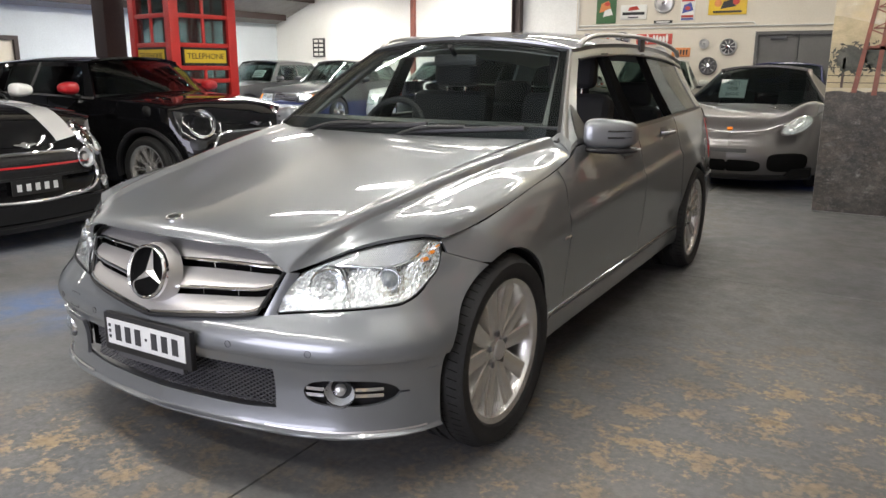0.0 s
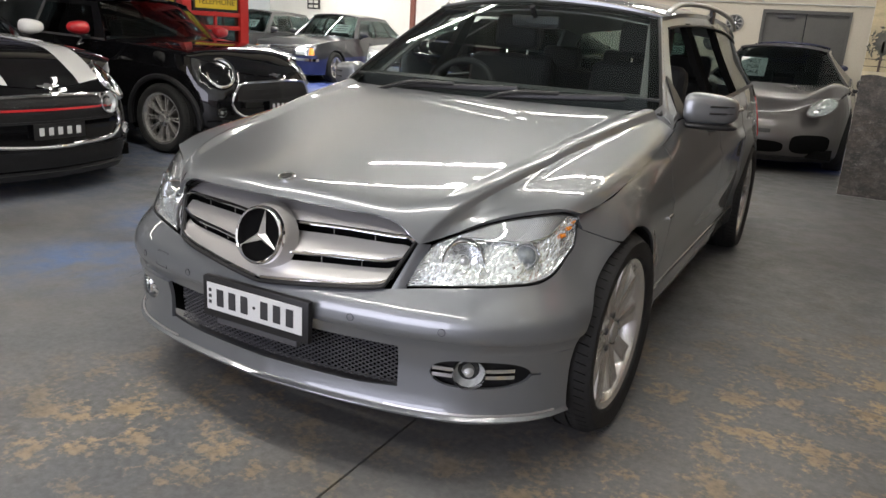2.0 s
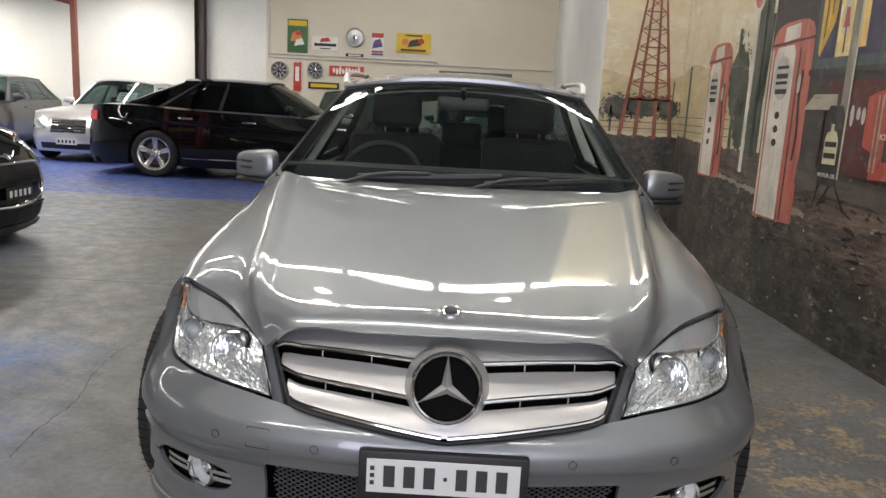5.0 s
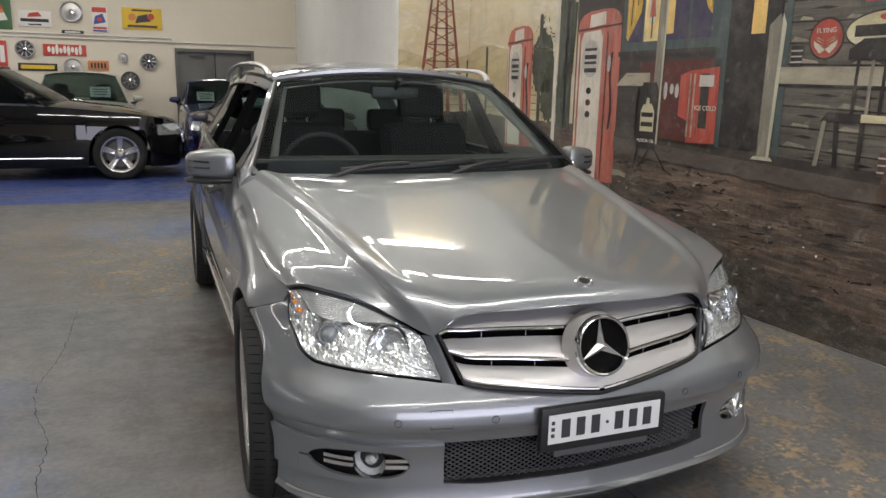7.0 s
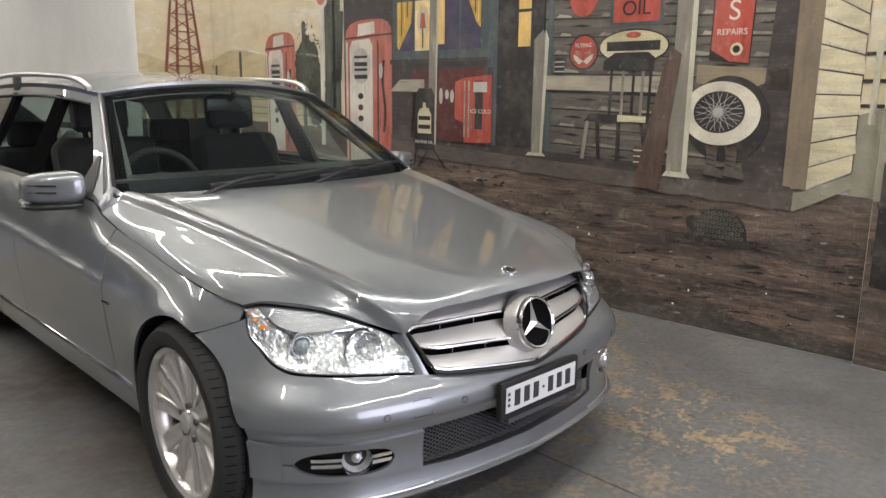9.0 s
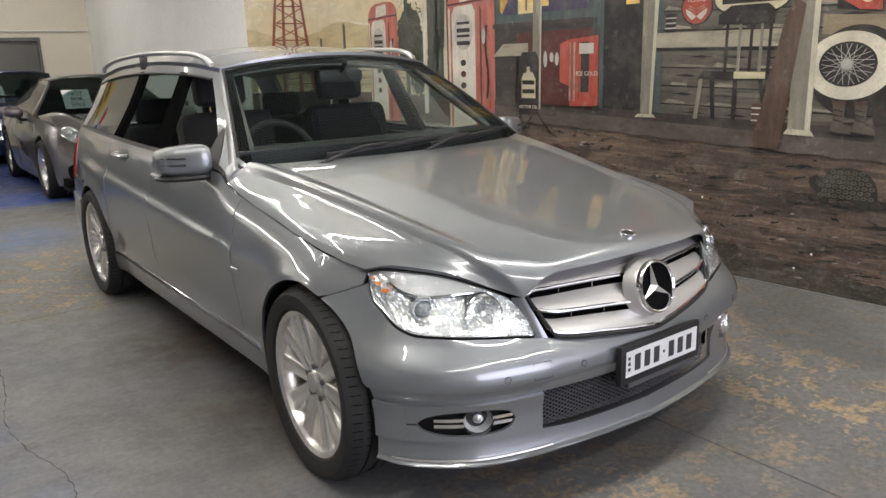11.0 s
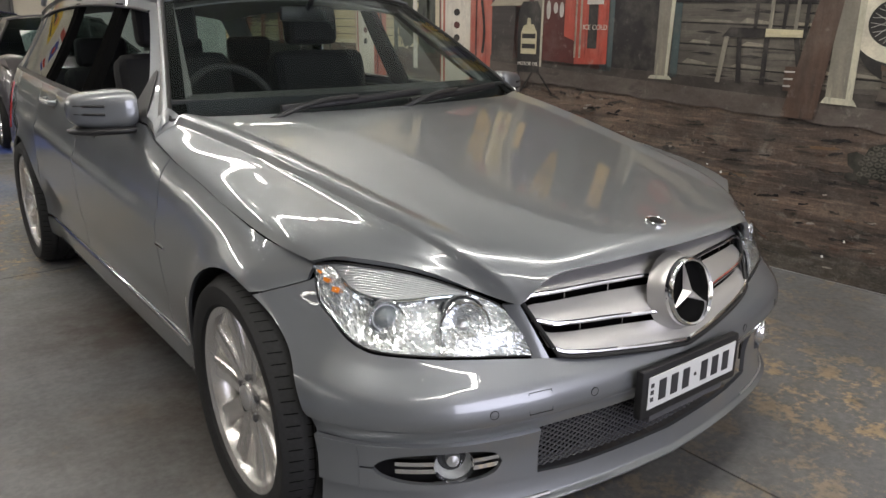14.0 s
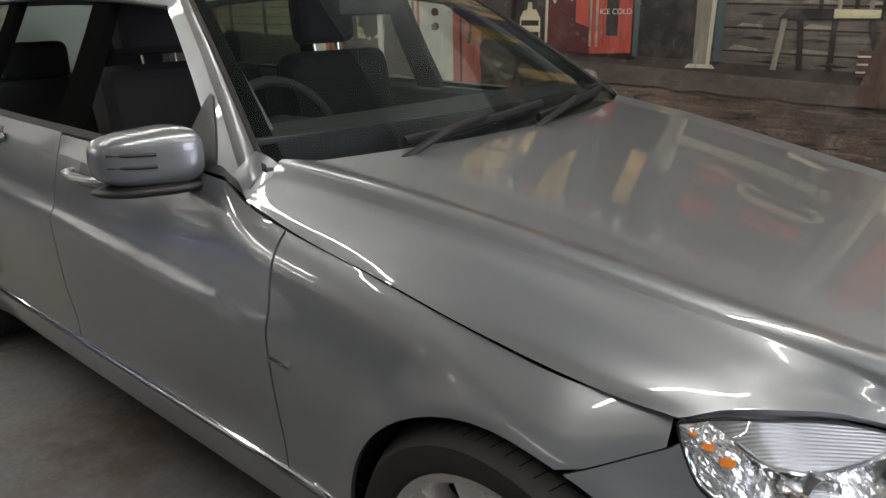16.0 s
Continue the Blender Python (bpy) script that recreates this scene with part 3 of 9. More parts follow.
def make_wheel(parent, r, rr, w, style, rim_mat):
    """A wheel with its outer face towards +x: barrel, tyre, spokes, hub cap and nuts."""
    wheel = lathe("wheel", [(rr - 0.012, -w * 0.45), (rr - 0.03, -w * 0.3), (rr - 0.03, w * 0.28), (rr - 0.014, w * 0.41), (rr + 0.004, w * 0.44), (rr + 0.006, w * 0.41), (rr - 0.004, w * 0.36), (rr - 0.016, -w * 0.45)], rim_mat, parent, "", 48)
    lathe("tyre", tyre_profile(r, rr, w), RUBBER, wheel, "black rubber tyre with a ribbed tread", 64)
    # tread sipes
    verts, faces = [], []
    for k in range(72):
        for s in (-1, 1):
            a = 2 * math.pi * (k + 0.25 * s) / 72
            for (ra, xa, da) in ((r + 0.0008, s * w * 0.2, 0), (r - 0.004, s * w * 0.47, 0.03), (r - 0.004, s * w * 0.47, 0.038), (r + 0.0008, s * w * 0.2, 0.007)):
                verts.append((xa, ra * math.cos(a + da), ra * math.sin(a + da)))
            o = len(verts) - 4
            faces.append((o, o + 1, o + 2, o + 3))
    tagged(link_mesh("tread_groove", verts, faces, DARK, wheel), kind="stuff")
    lathe("brake_disc", [(0.04, 0.0), (rr * 0.72, 0.0), (rr * 0.72, -0.025), (0.04, -0.025)], mat("brake_steel", (0.10, 0.095, 0.09), 0.45, 0.8, grain=0.1), wheel, "worn steel brake disc", 40)
    lathe("wheel_backing", [(0.03, -0.03), (rr - 0.032, -0.032)], BLACKPL, wheel, "dark brake shield", 40)
    V, Fc = [], []

    def add(v, f):
        o = len(V)
        V.extend(v)
        Fc.extend([tuple(i + o for i in q) for q in f])
    xo = w * 0.36
    if style == "twin5":
        for k in range(5):
            a = 2 * math.pi * k / 5 + math.pi / 2
            for s in (-1, 1):
                add(*spoke_mesh(0.040, rr - 0.006, 0.060, 0.084, xo - 0.012, xo + 0.004, 0.040, a + s * 0.285, 0.004, 1.15))
            # web between the twin spokes
            add(*spoke_mesh(0.150, rr - 0.012, 0.03, 0.07, xo - 0.040, xo - 0.018, 0.012, a, 0.0))
    elif style == "ten":
        for k in range(10):
            a = 2 * math.pi * k / 10
            for s in (-1, 1):
                add(*spoke_mesh(0.05, rr - 0.01, 0.016, 0.014, xo - 0.03, xo, 0.03, a + s * 0.09))
    elif style == "five":
        for k in range(5):
            add(*spoke_mesh(0.05, rr - 0.01, 0.075, 0.105, xo - 0.035, xo - 0.002, 0.03, 2 * math.pi * k / 5 + 0.3, 0.01))
    else:
        for k in range(12):
            add(*spoke_mesh(0.05, rr - 0.01, 0.03, 0.034, xo - 0.01, xo - 0.006, 0.012, 2 * math.pi * k / 12))
    spokes = link_mesh("spoke_set", V, Fc, rim_mat, wheel, "silver alloy spokes")
    spokes.data.polygons.foreach_set("use_smooth", [False] * len(spokes.data.polygons))
    lathe("hub", [(0.075, xo - 0.055), (0.07, xo - 0.022), (0.04, xo - 0.012), (0.034, xo - 0.006), (0.0, xo - 0.002)], rim_mat, wheel, "", 32)
    lathe("hub_cap", [(0.034, xo - 0.006), (0.033, xo + 0.001), (0.026, xo + 0.004), (0.0, xo + 0.005)], SATIN, wheel, "", 28)
    for k in range(5):
        a = 2 * math.pi * k / 5 + math.pi / 2
        lathe("wheel_bolt", [(0.011, xo - 0.03), (0.011, xo - 0.008), (0.006, xo - 0.006), (0.0, xo - 0.006)], GREYPL, wheel, "", 6).location = (0, 0.056 * math.cos(a), 0.056 * math.sin(a))
    return wheel


def four_wheels(car, yf, yr, x, r, rr, w, style, rim_mat=None, steer=0):
    first = None
    for y in (yf, yr):
        for s in (1, -1):
            m = pose(s * (x - w * 0.44), y, r, 0, 0, (0 if s > 0 else 180) + (steer if y == yf else 0))
            if first is None:
                first = make_wheel(car, r, rr, w, style, rim_mat or ALLOY)
                first.matrix_basis = m
            else:
                copy_thing(first, m)


def arch_columns(y0, y1, wheels, R):
    """Places along a side, dense round the wheel arches."""
    ys = list(np.linspace(y0, y1, max(4, int((y1 - y0) / 0.06))))
    for yw in wheels:
        ys = [y for y in ys if not yw - R - 0.01 < y < yw + R + 0.01]
        add = [yw - R * math.cos(a) * 0.9995 for a in np.linspace(0, math.pi, 29)] + [yw - R - 0.001, yw + R + 0.001]
        ys += [y for y in add if y0 <= y <= y1]
    return sorted(ys)


def make_car(name, label, category, at, turn, P, body, lower=None, group="parked cars", glass=None):
    """A parked car from its main sizes; the front axle is at y 0 and the nose towards -y."""
    car = thing(name, label, category, (at[0], at[1], 0), turn, group)
    nose, tail, W, wb, R = P["nose"], P["tail"], P["W"], P["wb"], P["wr"]
    c = P.get("corner", 0.35)
    nw = P.get("nose_w", 0.72)
    plan = [(0, nose), (W * nw * 0.5, nose + 0.03 * c / 0.35), (W * nw, nose + c * 0.3), (W * 0.93, nose + c), (W * 0.985, nose + c + 0.35), (W, wb * 0.5),
            (W * 0.99, wb + 0.2), (W * 0.94, tail - c), (W * nw, tail - c * 0.25), (W * nw * 0.5, tail - 0.02), (0, tail)]
    zb = curve(P["belt"])
    ztop = max(b for a, b in P["belt"])
    S = Shape(plan, [(0.12, 0.05), (0.25, 0.015), (0.5, 0), (0.62, 0.004), (ztop, P.get("tumble", 0.06))],
              P.get("front_in", [(0.12, 0.09), (0.2, 0.04), (0.35, 0.0), (0.52, 0.01), (ztop, P.get("rake", 0.16))]),
              [(0.12, 0.1), (0.25, 0.02), (0.45, 0.0), (0.6, 0.01), (ztop, 0.08)], (nose + c, nose + c * 0.3), (tail - c, tail - c * 0.3))
    S.yf = (nose + c * 0.35, nose + c)
    AR = R + 0.045

    def zlo(y):
        for yw in (0, wb):
            if abs(y - yw) < AR:
                return R + math.sqrt(max(AR * AR - (y - yw) ** 2, 0))
        return 0.17
    zfun = lambda y: max(zb(y), 0.3)
    ys = arch_columns(nose + 0.0005, tail - 0.0005, (0, wb), AR)
    # denser round the nose and tail
    us = sorted({round(S.u(y), 5) for y in ys} | set(np.round(np.linspace(0, S.u(nose + c), 16), 5)) | set(np.round(np.linspace(S.u(tail - c), 1, 14), 5)))

    def side(u, v):
        y = S.path(u).y
        lo, hi = zlo(y), zfun(y)
        return S.at(u, lo + (hi - lo) * v)
    two = P.get("two_tone", 0)
    b = shell("body", side, us, [0, 0.08, 0.2, 0.35, 0.5, 0.65, 0.8, 0.9, 0.96, 1], [body, lower or body], car, "", 0.008, mirror=True)
    if two:
        for f in b.data.polygons:
            f.material_index = 1 if f.center.z < two else 0
    # bonnet and boot: lines along the car from the outline to the screens
    cy, cz = P["cowl"]
    xs_out = [(S.at(S.u(y), zfun(y))) for y in np.linspace(nose, cy + 0.25, 80)]
    ox, oy, oz = [p.x for p in xs_out], [p.y for p in xs_out], [p.z for p in xs_out]
    xmax = ox[-1]
    crown = P.get("crown", 0.05)
    edge_z = lambda y: float(np.interp(y, oy, oz))
    middle = curve([(oy[0], oz[0]), (oy[0] + 0.1, oz[0] + 0.03 + crown * 0.7), (nose + 0.5, zfun(nose + 0.5) + crown), (cy, cz)])

    def bonnet(a, v):
        x = (a * 2 - 1) * xmax * 0.999
        y0 = float(np.interp(abs(x), ox, oy))
        y1 = cy + 0.22 * (abs(x) / xmax) ** 2
        y = y0 + (y1 - y0) * (v ** 1.5)
        xe = float(np.interp(y, oy, ox))
        s = min(abs(x) / max(xe, 1e-3), 1)
        return Vector((x, y, edge_z(y) + (middle(y) - edge_z(y)) * (1 - s ** 3)))
    wing_h = P.get("wing", 0.0)

    def hood(x, y):
        """Height of the bonnet at a place, with raised wings over the lamps."""
        xe = float(np.interp(y, oy, ox))
        s = min(abs(x) / max(xe, 1e-3), 1)
        z = edge_z(y) + (middle(y) - edge_z(y)) * (1 - s ** 3)
        return z + wing_h * math.exp(-((abs(x) - 0.66) / 0.17) ** 2) * smooth(0.0, 0.24, y - float(np.interp(abs(x), ox, oy))) * (1 - smooth(cy - 0.5, cy + 0.15, y))
    S.hood = hood
    if wing_h:
        flat = bonnet

        def bonnet(a, v):
            p = flat(a, v)
            return Vector((p.x, p.y, hood(p.x, p.y) if v > 0 else p.z))
    shell("bonnet", bonnet, 33, 22, body, car, "", 0.006, flip=True)
    if P.get("stripes"):
        for s in (-1, 1):
            shell("bonnet_stripe", lambda a, v, s=s: bonnet(0.5 + s * 0.22 + 0.125 * (a - 0.5), v) + Vector((0, 0, 0.006)), 9, 22, STRIPEW, car, "white bonnet stripe", 0.003, flip=True)
    by, bz = P["back"]
    tx = [S.at(S.u(y), zfun(y)) for y in np.linspace(by - 0.3, tail, 60)]

    def boot(a, v):
        i = v * (len(tx) - 1)
        p = tx[min(int(i), len(tx) - 1)]
        b_ = a * 2 - 1
        return Vector((p.x * b_ * 0.999, p.y, p.z + 0.03 * (1 - abs(b_) ** 3)))
    shell("boot_lid", boot, 17, 24, body, car, "", 0.006)
    # greenhouse
    (fy, fz), (ry, rz) = P["top"]
    rw = P["roof_w"]
    xb = lambda y: S.at(S.u(y), zfun(y)).x - 0.012
    mid_z = P["roof_z"]
    rz_ = curve([(fy, fz - 0.045), ((fy + ry) / 2, mid_z - 0.05), (ry, rz - 0.045)])

    def green(a, v):
        yl = (cy + 0.24) + (by - 0.12 - cy - 0.24) * a
        yh = fy + 0.06 + (ry - 0.06 - fy - 0.06) * a
        y = yl + (yh - yl) * v
        zl = zfun(yl)
        return Vector((xb(yl) + (rw - xb(yl)) * (v + 0.18 * v * (1 - v)), y, zl + (rz_(yh) - zl) * v))
    cuts = P.get("pillars", (0.07, 0.50, 0.93))
    g = glass or DARKGLASS
    for s in (1, -1):
        mm = lambda a, v, s=s: Vector((green(a, v).x * s, green(a, v).y, green(a, v).z))
        for a0, a1 in zip(cuts, cuts[1:]):
            shell("side_window", lambda a, v: mm(a0 + 0.012 + (a1 - a0 - 0.024) * a, 0.05 + 0.84 * v), 8, 6, g, car, "", 0.004, flip=s < 0)
        bands = [(0, cuts[0] + 0.012)] + [(a - 0.012, a + 0.012) for a in cuts[1:-1]] + [(cuts[-1] - 0.012, 1)]
        for i, (a0, a1) in enumerate(bands):
            shell("pillar", lambda a, v: mm(a0 + (a1 - a0) * a, v), 4, 8, body if i in (0, len(bands) - 1) else BLACKPL, car, "", 0.03, flip=s < 0)
        shell("window_frame", lambda a, v: mm(a, 0.88 + 0.12 * v), 16, 3, body, car, "", 0.02, flip=s < 0)
        shell("waist_trim", lambda a, v: mm(a, 0.055 * v) + Vector((s * 0.004, 0, 0)), 20, 2, P.get("trim", BLACKPL), car, "", 0.01, flip=s < 0)

    def roof(a, v):
        b_ = a * 2 - 1
        y = fy + (ry - fy) * v + (0.06 * b_ * b_ if v < 0.5 else -0.06 * b_ * b_) * abs(1 - 2 * v)
        return Vector((rw * b_, y, rz_(y) + 0.05 * (1 - abs(b_) ** 2.5)))
    shell("roof", roof, 17, 20, P.get("roof_mat", body), car, "", 0.02, flip=True)

    def screen(y0, z0, y1, z1, bow0, bow1):
        def f(a, v):
            b_ = a * 2 - 1
            w0, w1 = xb(y0 + bow0) - 0.05, rw - 0.03
            x = b_ * (w0 + (w1 - w0) * v)
            yy0, yy1 = y0 + bow0 * b_ * b_, y1 + bow1 * b_ * b_
            za, zc = z0 + (zfun(y0 + bow0) - z0) * b_ * b_, z1 - 0.045 * abs(b_) ** 2.5
            return Vector((x, yy0 + (yy1 - yy0) * v, za + (zc - za) * (v + 0.12 * v * (1 - v))))
        return f
    shell("windscreen", screen(cy, cz, fy, fz, 0.22, 0.06), 20, 12, P.get("screen_glass", TINTED), car, "", 0.005)
    shell("rear_window", screen(by, bz, ry, rz, -0.1, -0.06), 16, 10, g, car, "", 0.005, flip=True)
    # dark cabin floor, seats and dashboard
    box("cabin_floor", (W * 1.5, by - cy, 0.05), (0, (cy + by) / 2, 0.42), DARK, car)
    box("dashboard", (W * 1.55, 0.34, 0.16), (0, cy + 0.42, cz - 0.11), DASH, car, bevel=0.05)
    for s in (-1, 1):
        box("seat", (0.46, 0.2, 0.62), (s * 0.36, fy + 0.62, cz - 0.18), CLOTH, car, bevel=0.07, turn=Matrix.Rotation(-0.2, 4, "X"))
        box("headrest", (0.26, 0.09, 0.18), (s * 0.36, fy + 0.72, cz + 0.2), CLOTH, car, bevel=0.04)
    # arches, sills and underbody
    for yw in (0, wb):
        for s in (1, -1):
            def liner(a, v, s=s, yw=yw):
                w_ = math.pi * (a * 1.1 - 0.05)
                yy, zz = yw - (AR + 0.004) * math.cos(w_), R + (AR + 0.004) * math.sin(w_)
                return Vector((s * (S.at(S.u(yy), zz).x - 0.014 - 0.3 * v), yy, zz))
            shell("arch_liner", liner, 22, 3, BLACKPL, car, "", 0.006)
    box("underbody", (W * 1.75, tail - nose - 0.5, 0.08), (0, (nose + tail) / 2, 0.22), DARK, car)
    four_wheels(car, 0, wb, W - 0.012, R, P["rim"], P.get("tw", 0.2), P.get("style", "five"), P.get("rim_mat"))
    for s in (1, -1):
        m = bmesh.new()
        bmesh.ops.create_uvsphere(m, u_segments=20, v_segments=12, radius=1)
        for v in m.verts:
            x, y, z = v.co
            n = (abs(x) ** 2.8 + abs(y) ** 2.8 + abs(z) ** 2.8) ** (1 / 2.8)
            x, y, z = x / n, y / n, z / n
            y = y if y < 0.3 else 0.3 + (y - 0.3) * 0.15
            v.co = (s * (W + 0.075 + x * 0.098), cy + 0.42 + y * (0.075 - 0.015 * x), cz + 0.045 + z * (0.058 - 0.012 * x))
        mir = part("door_mirror", m, P.get("mirror_mat", body), car, P.get("mirror_label", ""))
        tube("mirror_arm", [(s * (W - 0.05), cy + 0.43, cz - 0.035), (s * (W + 0.01), cy + 0.42, cz - 0.03), (s * (W + 0.05), cy + 0.42, cz + 0.0)], 0.022, BLACKPL, mir, "black mirror arm", 10, 8)
        for hy in P.get("handles", (fy + 0.7,)):
            h = S.at(S.u(hy), zfun(hy) - 0.12)
            box("door_handle", (0.03, 0.2, 0.03), (s * (h.x + 0.008), hy, h.z), P.get("handle_mat", body), car, bevel=0.012)
        ds = fy + 0.42
        shell("door_seam", lambda a, v, s=s: Matrix.Diagonal((s, 1, 1)) @ S.at(S.u(ds + 0.006 * a), 0.22 + (zfun(ds) - 0.22) * v, 0.001), 2, 10, DARK, car, "", 0.001)
    return car, S


def strip_on(car, S, name, x0, x1, z0, z1, material, out=0.004, label="", n=12, th=0.01, both=False, mirror=False):
    """A band laid on the front of a body between half-widths x0 and x1 (negative: the other side) and two heights."""
    def f(a, v):
        x = x0 + (x1 - x0) * a
        u = float(np.interp(abs(x), S.xy[:int(np.argmax(S.xy[:, 0])), 0], S.us[:int(np.argmax(S.xy[:, 0]))]))
        p = S.at(u, z0 + (z1 - z0) * v, out)
        return Vector((math.copysign(p.x, x) if x else 0, p.y, p.z))
    return shell(name, f, n, 5, material, car, label, th, mirror=mirror)


def round_lamp(car, at, r, name="headlight", tilt=0.0, yaw=0.0, squash=1.0, ring=CHROME, label="round headlamp with a chrome rim"):
    """A round lamp: chrome ring, reflector bowl, bulb and domed lens, facing -y."""
    m = pose(*at, tilt, 0, yaw) @ Matrix.Diagonal((1, 1, squash, 1))
    h = lathe(name, [(r, 0.02), (r, -0.012), (r * 0.93, -0.018), (r * 0.88, -0.008), (r * 0.88, 0.02)], ring, car, label, 36, "y", m)
    lathe("reflector", [(r * 0.88, -0.004), (r * 0.7, 0.02), (r * 0.4, 0.04), (0.0, 0.048)], LAMPIN, h, "", 30, "y", m)
    lathe("bulb", [(0.0, -0.005), (r * 0.3, 0.0), (r * 0.36, 0.02), (r * 0.3, 0.04)], SATIN, h, "", 20, "y", m)
    lathe("lens", [(r * 0.9, -0.008), (r * 0.6, -0.026), (r * 0.3, -0.034), (0.0, -0.037)], LENS, h, "", 30, "y", m)
    return h


def plate_bars(car, at, w, h, turn=0.0, dark=True, tilt=0.0):
    """A number plate whose characters are plain bars."""
    m = pose(*at, tilt, 0, turn)
    bg, fg = (INK, PLATE) if dark else (PLATE, INK)
    p = prism("number_plate", [(-w / 2, -h / 2), (w / 2, -h / 2), (w / 2, h / 2), (-w / 2, h / 2)], 0.006, bg, m, car, "number plate with plain bars for characters")
    for i in range(5):
        x = -w * 0.36 + i * w * 0.18
        prism("plate_bar", [(x - w * 0.045, -h * 0.25), (x + w * 0.045, -h * 0.25), (x + w * 0.045, h * 0.25), (x - w * 0.045, h * 0.25)], 0.002, fg, m @ Matrix.Translation((0, -0.006, 0)), p)
    return p

# ---- the silver estate car ----
main_car = thing("estate_car", "silver-grey estate car with a chrome grille on worn concrete", "car")
WB, WR, AR = 2.74, 0.328, 0.350
WIDE = curve([(-0.75, 0.0), (-0.62, 0.0), (-0.52, 0.010), (-0.43, 0.030), (-0.345, 0.045), (-0.2, 0.042), (0.0, 0.026), (0.3, 0.013), (0.6, 0.002), (1.0, 0.0), (2.3, 0.0), (2.5, 0.010), (2.74, 0.022), (3.1, 0.012), (3.4, 0.0), (3.9, 0.0)])


class FlaredShape(Shape):
    """The plan drawn out round the wheels below the shoulder."""

    def at(self, u, z, out=0.0):
        y = self.path(u).y
        top = 0.70 + 0.10 * smooth(-0.28, -0.05, y)
        return super().at(u, z, out + WIDE(y) * (1 - smooth(top - 0.20, top, z)))


MP = [(0, -0.715), (0.16, -0.704), (0.32, -0.684), (0.50, -0.648), (0.65, -0.588), (0.762, -0.472), (0.822, -0.29), (0.844, -0.05), (0.853, 0.25), (0.858, 0.8),
      (0.859, 1.6), (0.857, 2.3), (0.847, 2.9), (0.828, 3.25), (0.79, 3.56), (0.66, 3.71), (0.4, 3.79), (0, 3.81)]
MS = FlaredShape(MP, [(0.10, 0.09), (0.18, 0.052), (0.24, 0.030), (0.30, 0.022), (0.45, 0.008), (0.60, 0.0), (0.66, 0.002), (0.72, 0.008), (0.80, 0.022), (0.88, 0.042), (0.95, 0.066), (1.0, 0.09)],
           [(0.10, 0.15), (0.155, 0.090), (0.185, 0.055), (0.197, 0.016), (0.206, 0.010), (0.216, 0.024), (0.27, 0.034), (0.33, 0.036), (0.40, 0.024), (0.43, 0.008), (0.445, 0.0), (0.47, 0.001), (0.50, 0.012), (0.53, 0.034), (0.57, 0.062), (0.65, 0.09), (0.75, 0.115), (1.0, 0.2)],
           [(0.10, 0.12), (0.2, 0.04), (0.3, 0.01), (0.5, 0.0), (0.6, 0.02), (0.7, 0.06), (0.9, 0.10), (1.0, 0.12)], (-0.52, -0.04), (3.35, 3.62))
belt = curve([(-0.26, 0.742), (0.0, 0.778), (0.35, 0.832), (0.68, 0.884), (0.74, 0.93), (0.80, 0.945), (2.0, 0.962), (3.0, 0.985), (3.5, 0.99)])


def mside(y, z, out=0.0):
    """The body side: tumblehome, a rising character line with a hollow under it, and a rolled shoulder under the bonnet's edge."""
    zc = 0.640 + 0.050 * y
    on = smooth(0.25, 0.8, y) * (1 - smooth(2.9, 3.3, y))
    ridge_ = 0.013 * (max(0.0, 1 - (z - zc) / 0.035) if z > zc else max(0.0, 1 - (zc - z) / 0.16) ** 1.6) * on
    hollow = 0.008 * math.exp(-((z - 0.40) / 0.07) ** 2) * on
    roll = 0.026 * max(0.0, 1 - (belt(y) - z) / 0.075) ** 2.2 * (1 - smooth(0.62, 0.80, y))
    flare = 0.0
    for yw in (0, WB):
        d = math.hypot(y - yw, z - WR) - AR
        flare += 0.010 * math.exp(-(max(d, 0) / 0.045) ** 2) * smooth(-0.36, -0.22, y)
    return MS.at(MS.u(y), z, out + ridge_ - hollow - roll + flare)


def flipx(f, s):
    return (lambda a, v: Vector((f(a, v).x * s, f(a, v).y, f(a, v).z))) if s < 0 else f


def arch_z(y, low):
    for yw in (0, WB):
        if abs(y - yw) < AR:
            return WR + math.sqrt(max(AR * AR - (y - yw) ** 2, 0))
    return low


WTOP = curve([(-0.34, 0.632), (-0.30, 0.655), (-0.262, 0.712), (-0.247, 0.742)])
SEAM = lambda y: 0.708 - 0.40 * (y + 0.262)


def side_panel(name, y0, y1, zl, zh, s, nv=14, label="", arches=(), mtl=SILVER, th=0.01, vv=None, seam=False):
    ys = arch_columns(y0, y1, arches, AR)

    def f(u, v):
        lo, hi = arch_z(u, zl(u)) if arches else zl(u), zh(u)
        if seam and u < 0:
            lo = max(lo, SEAM(u) + 0.0025)
            hi = max(hi, lo + 0.001)
        return mside(u, lo + (hi - lo) * v)
    return shell(name, flipx(f, s), ys, vv or nv, mtl, main_car, label, th, flip=s < 0)


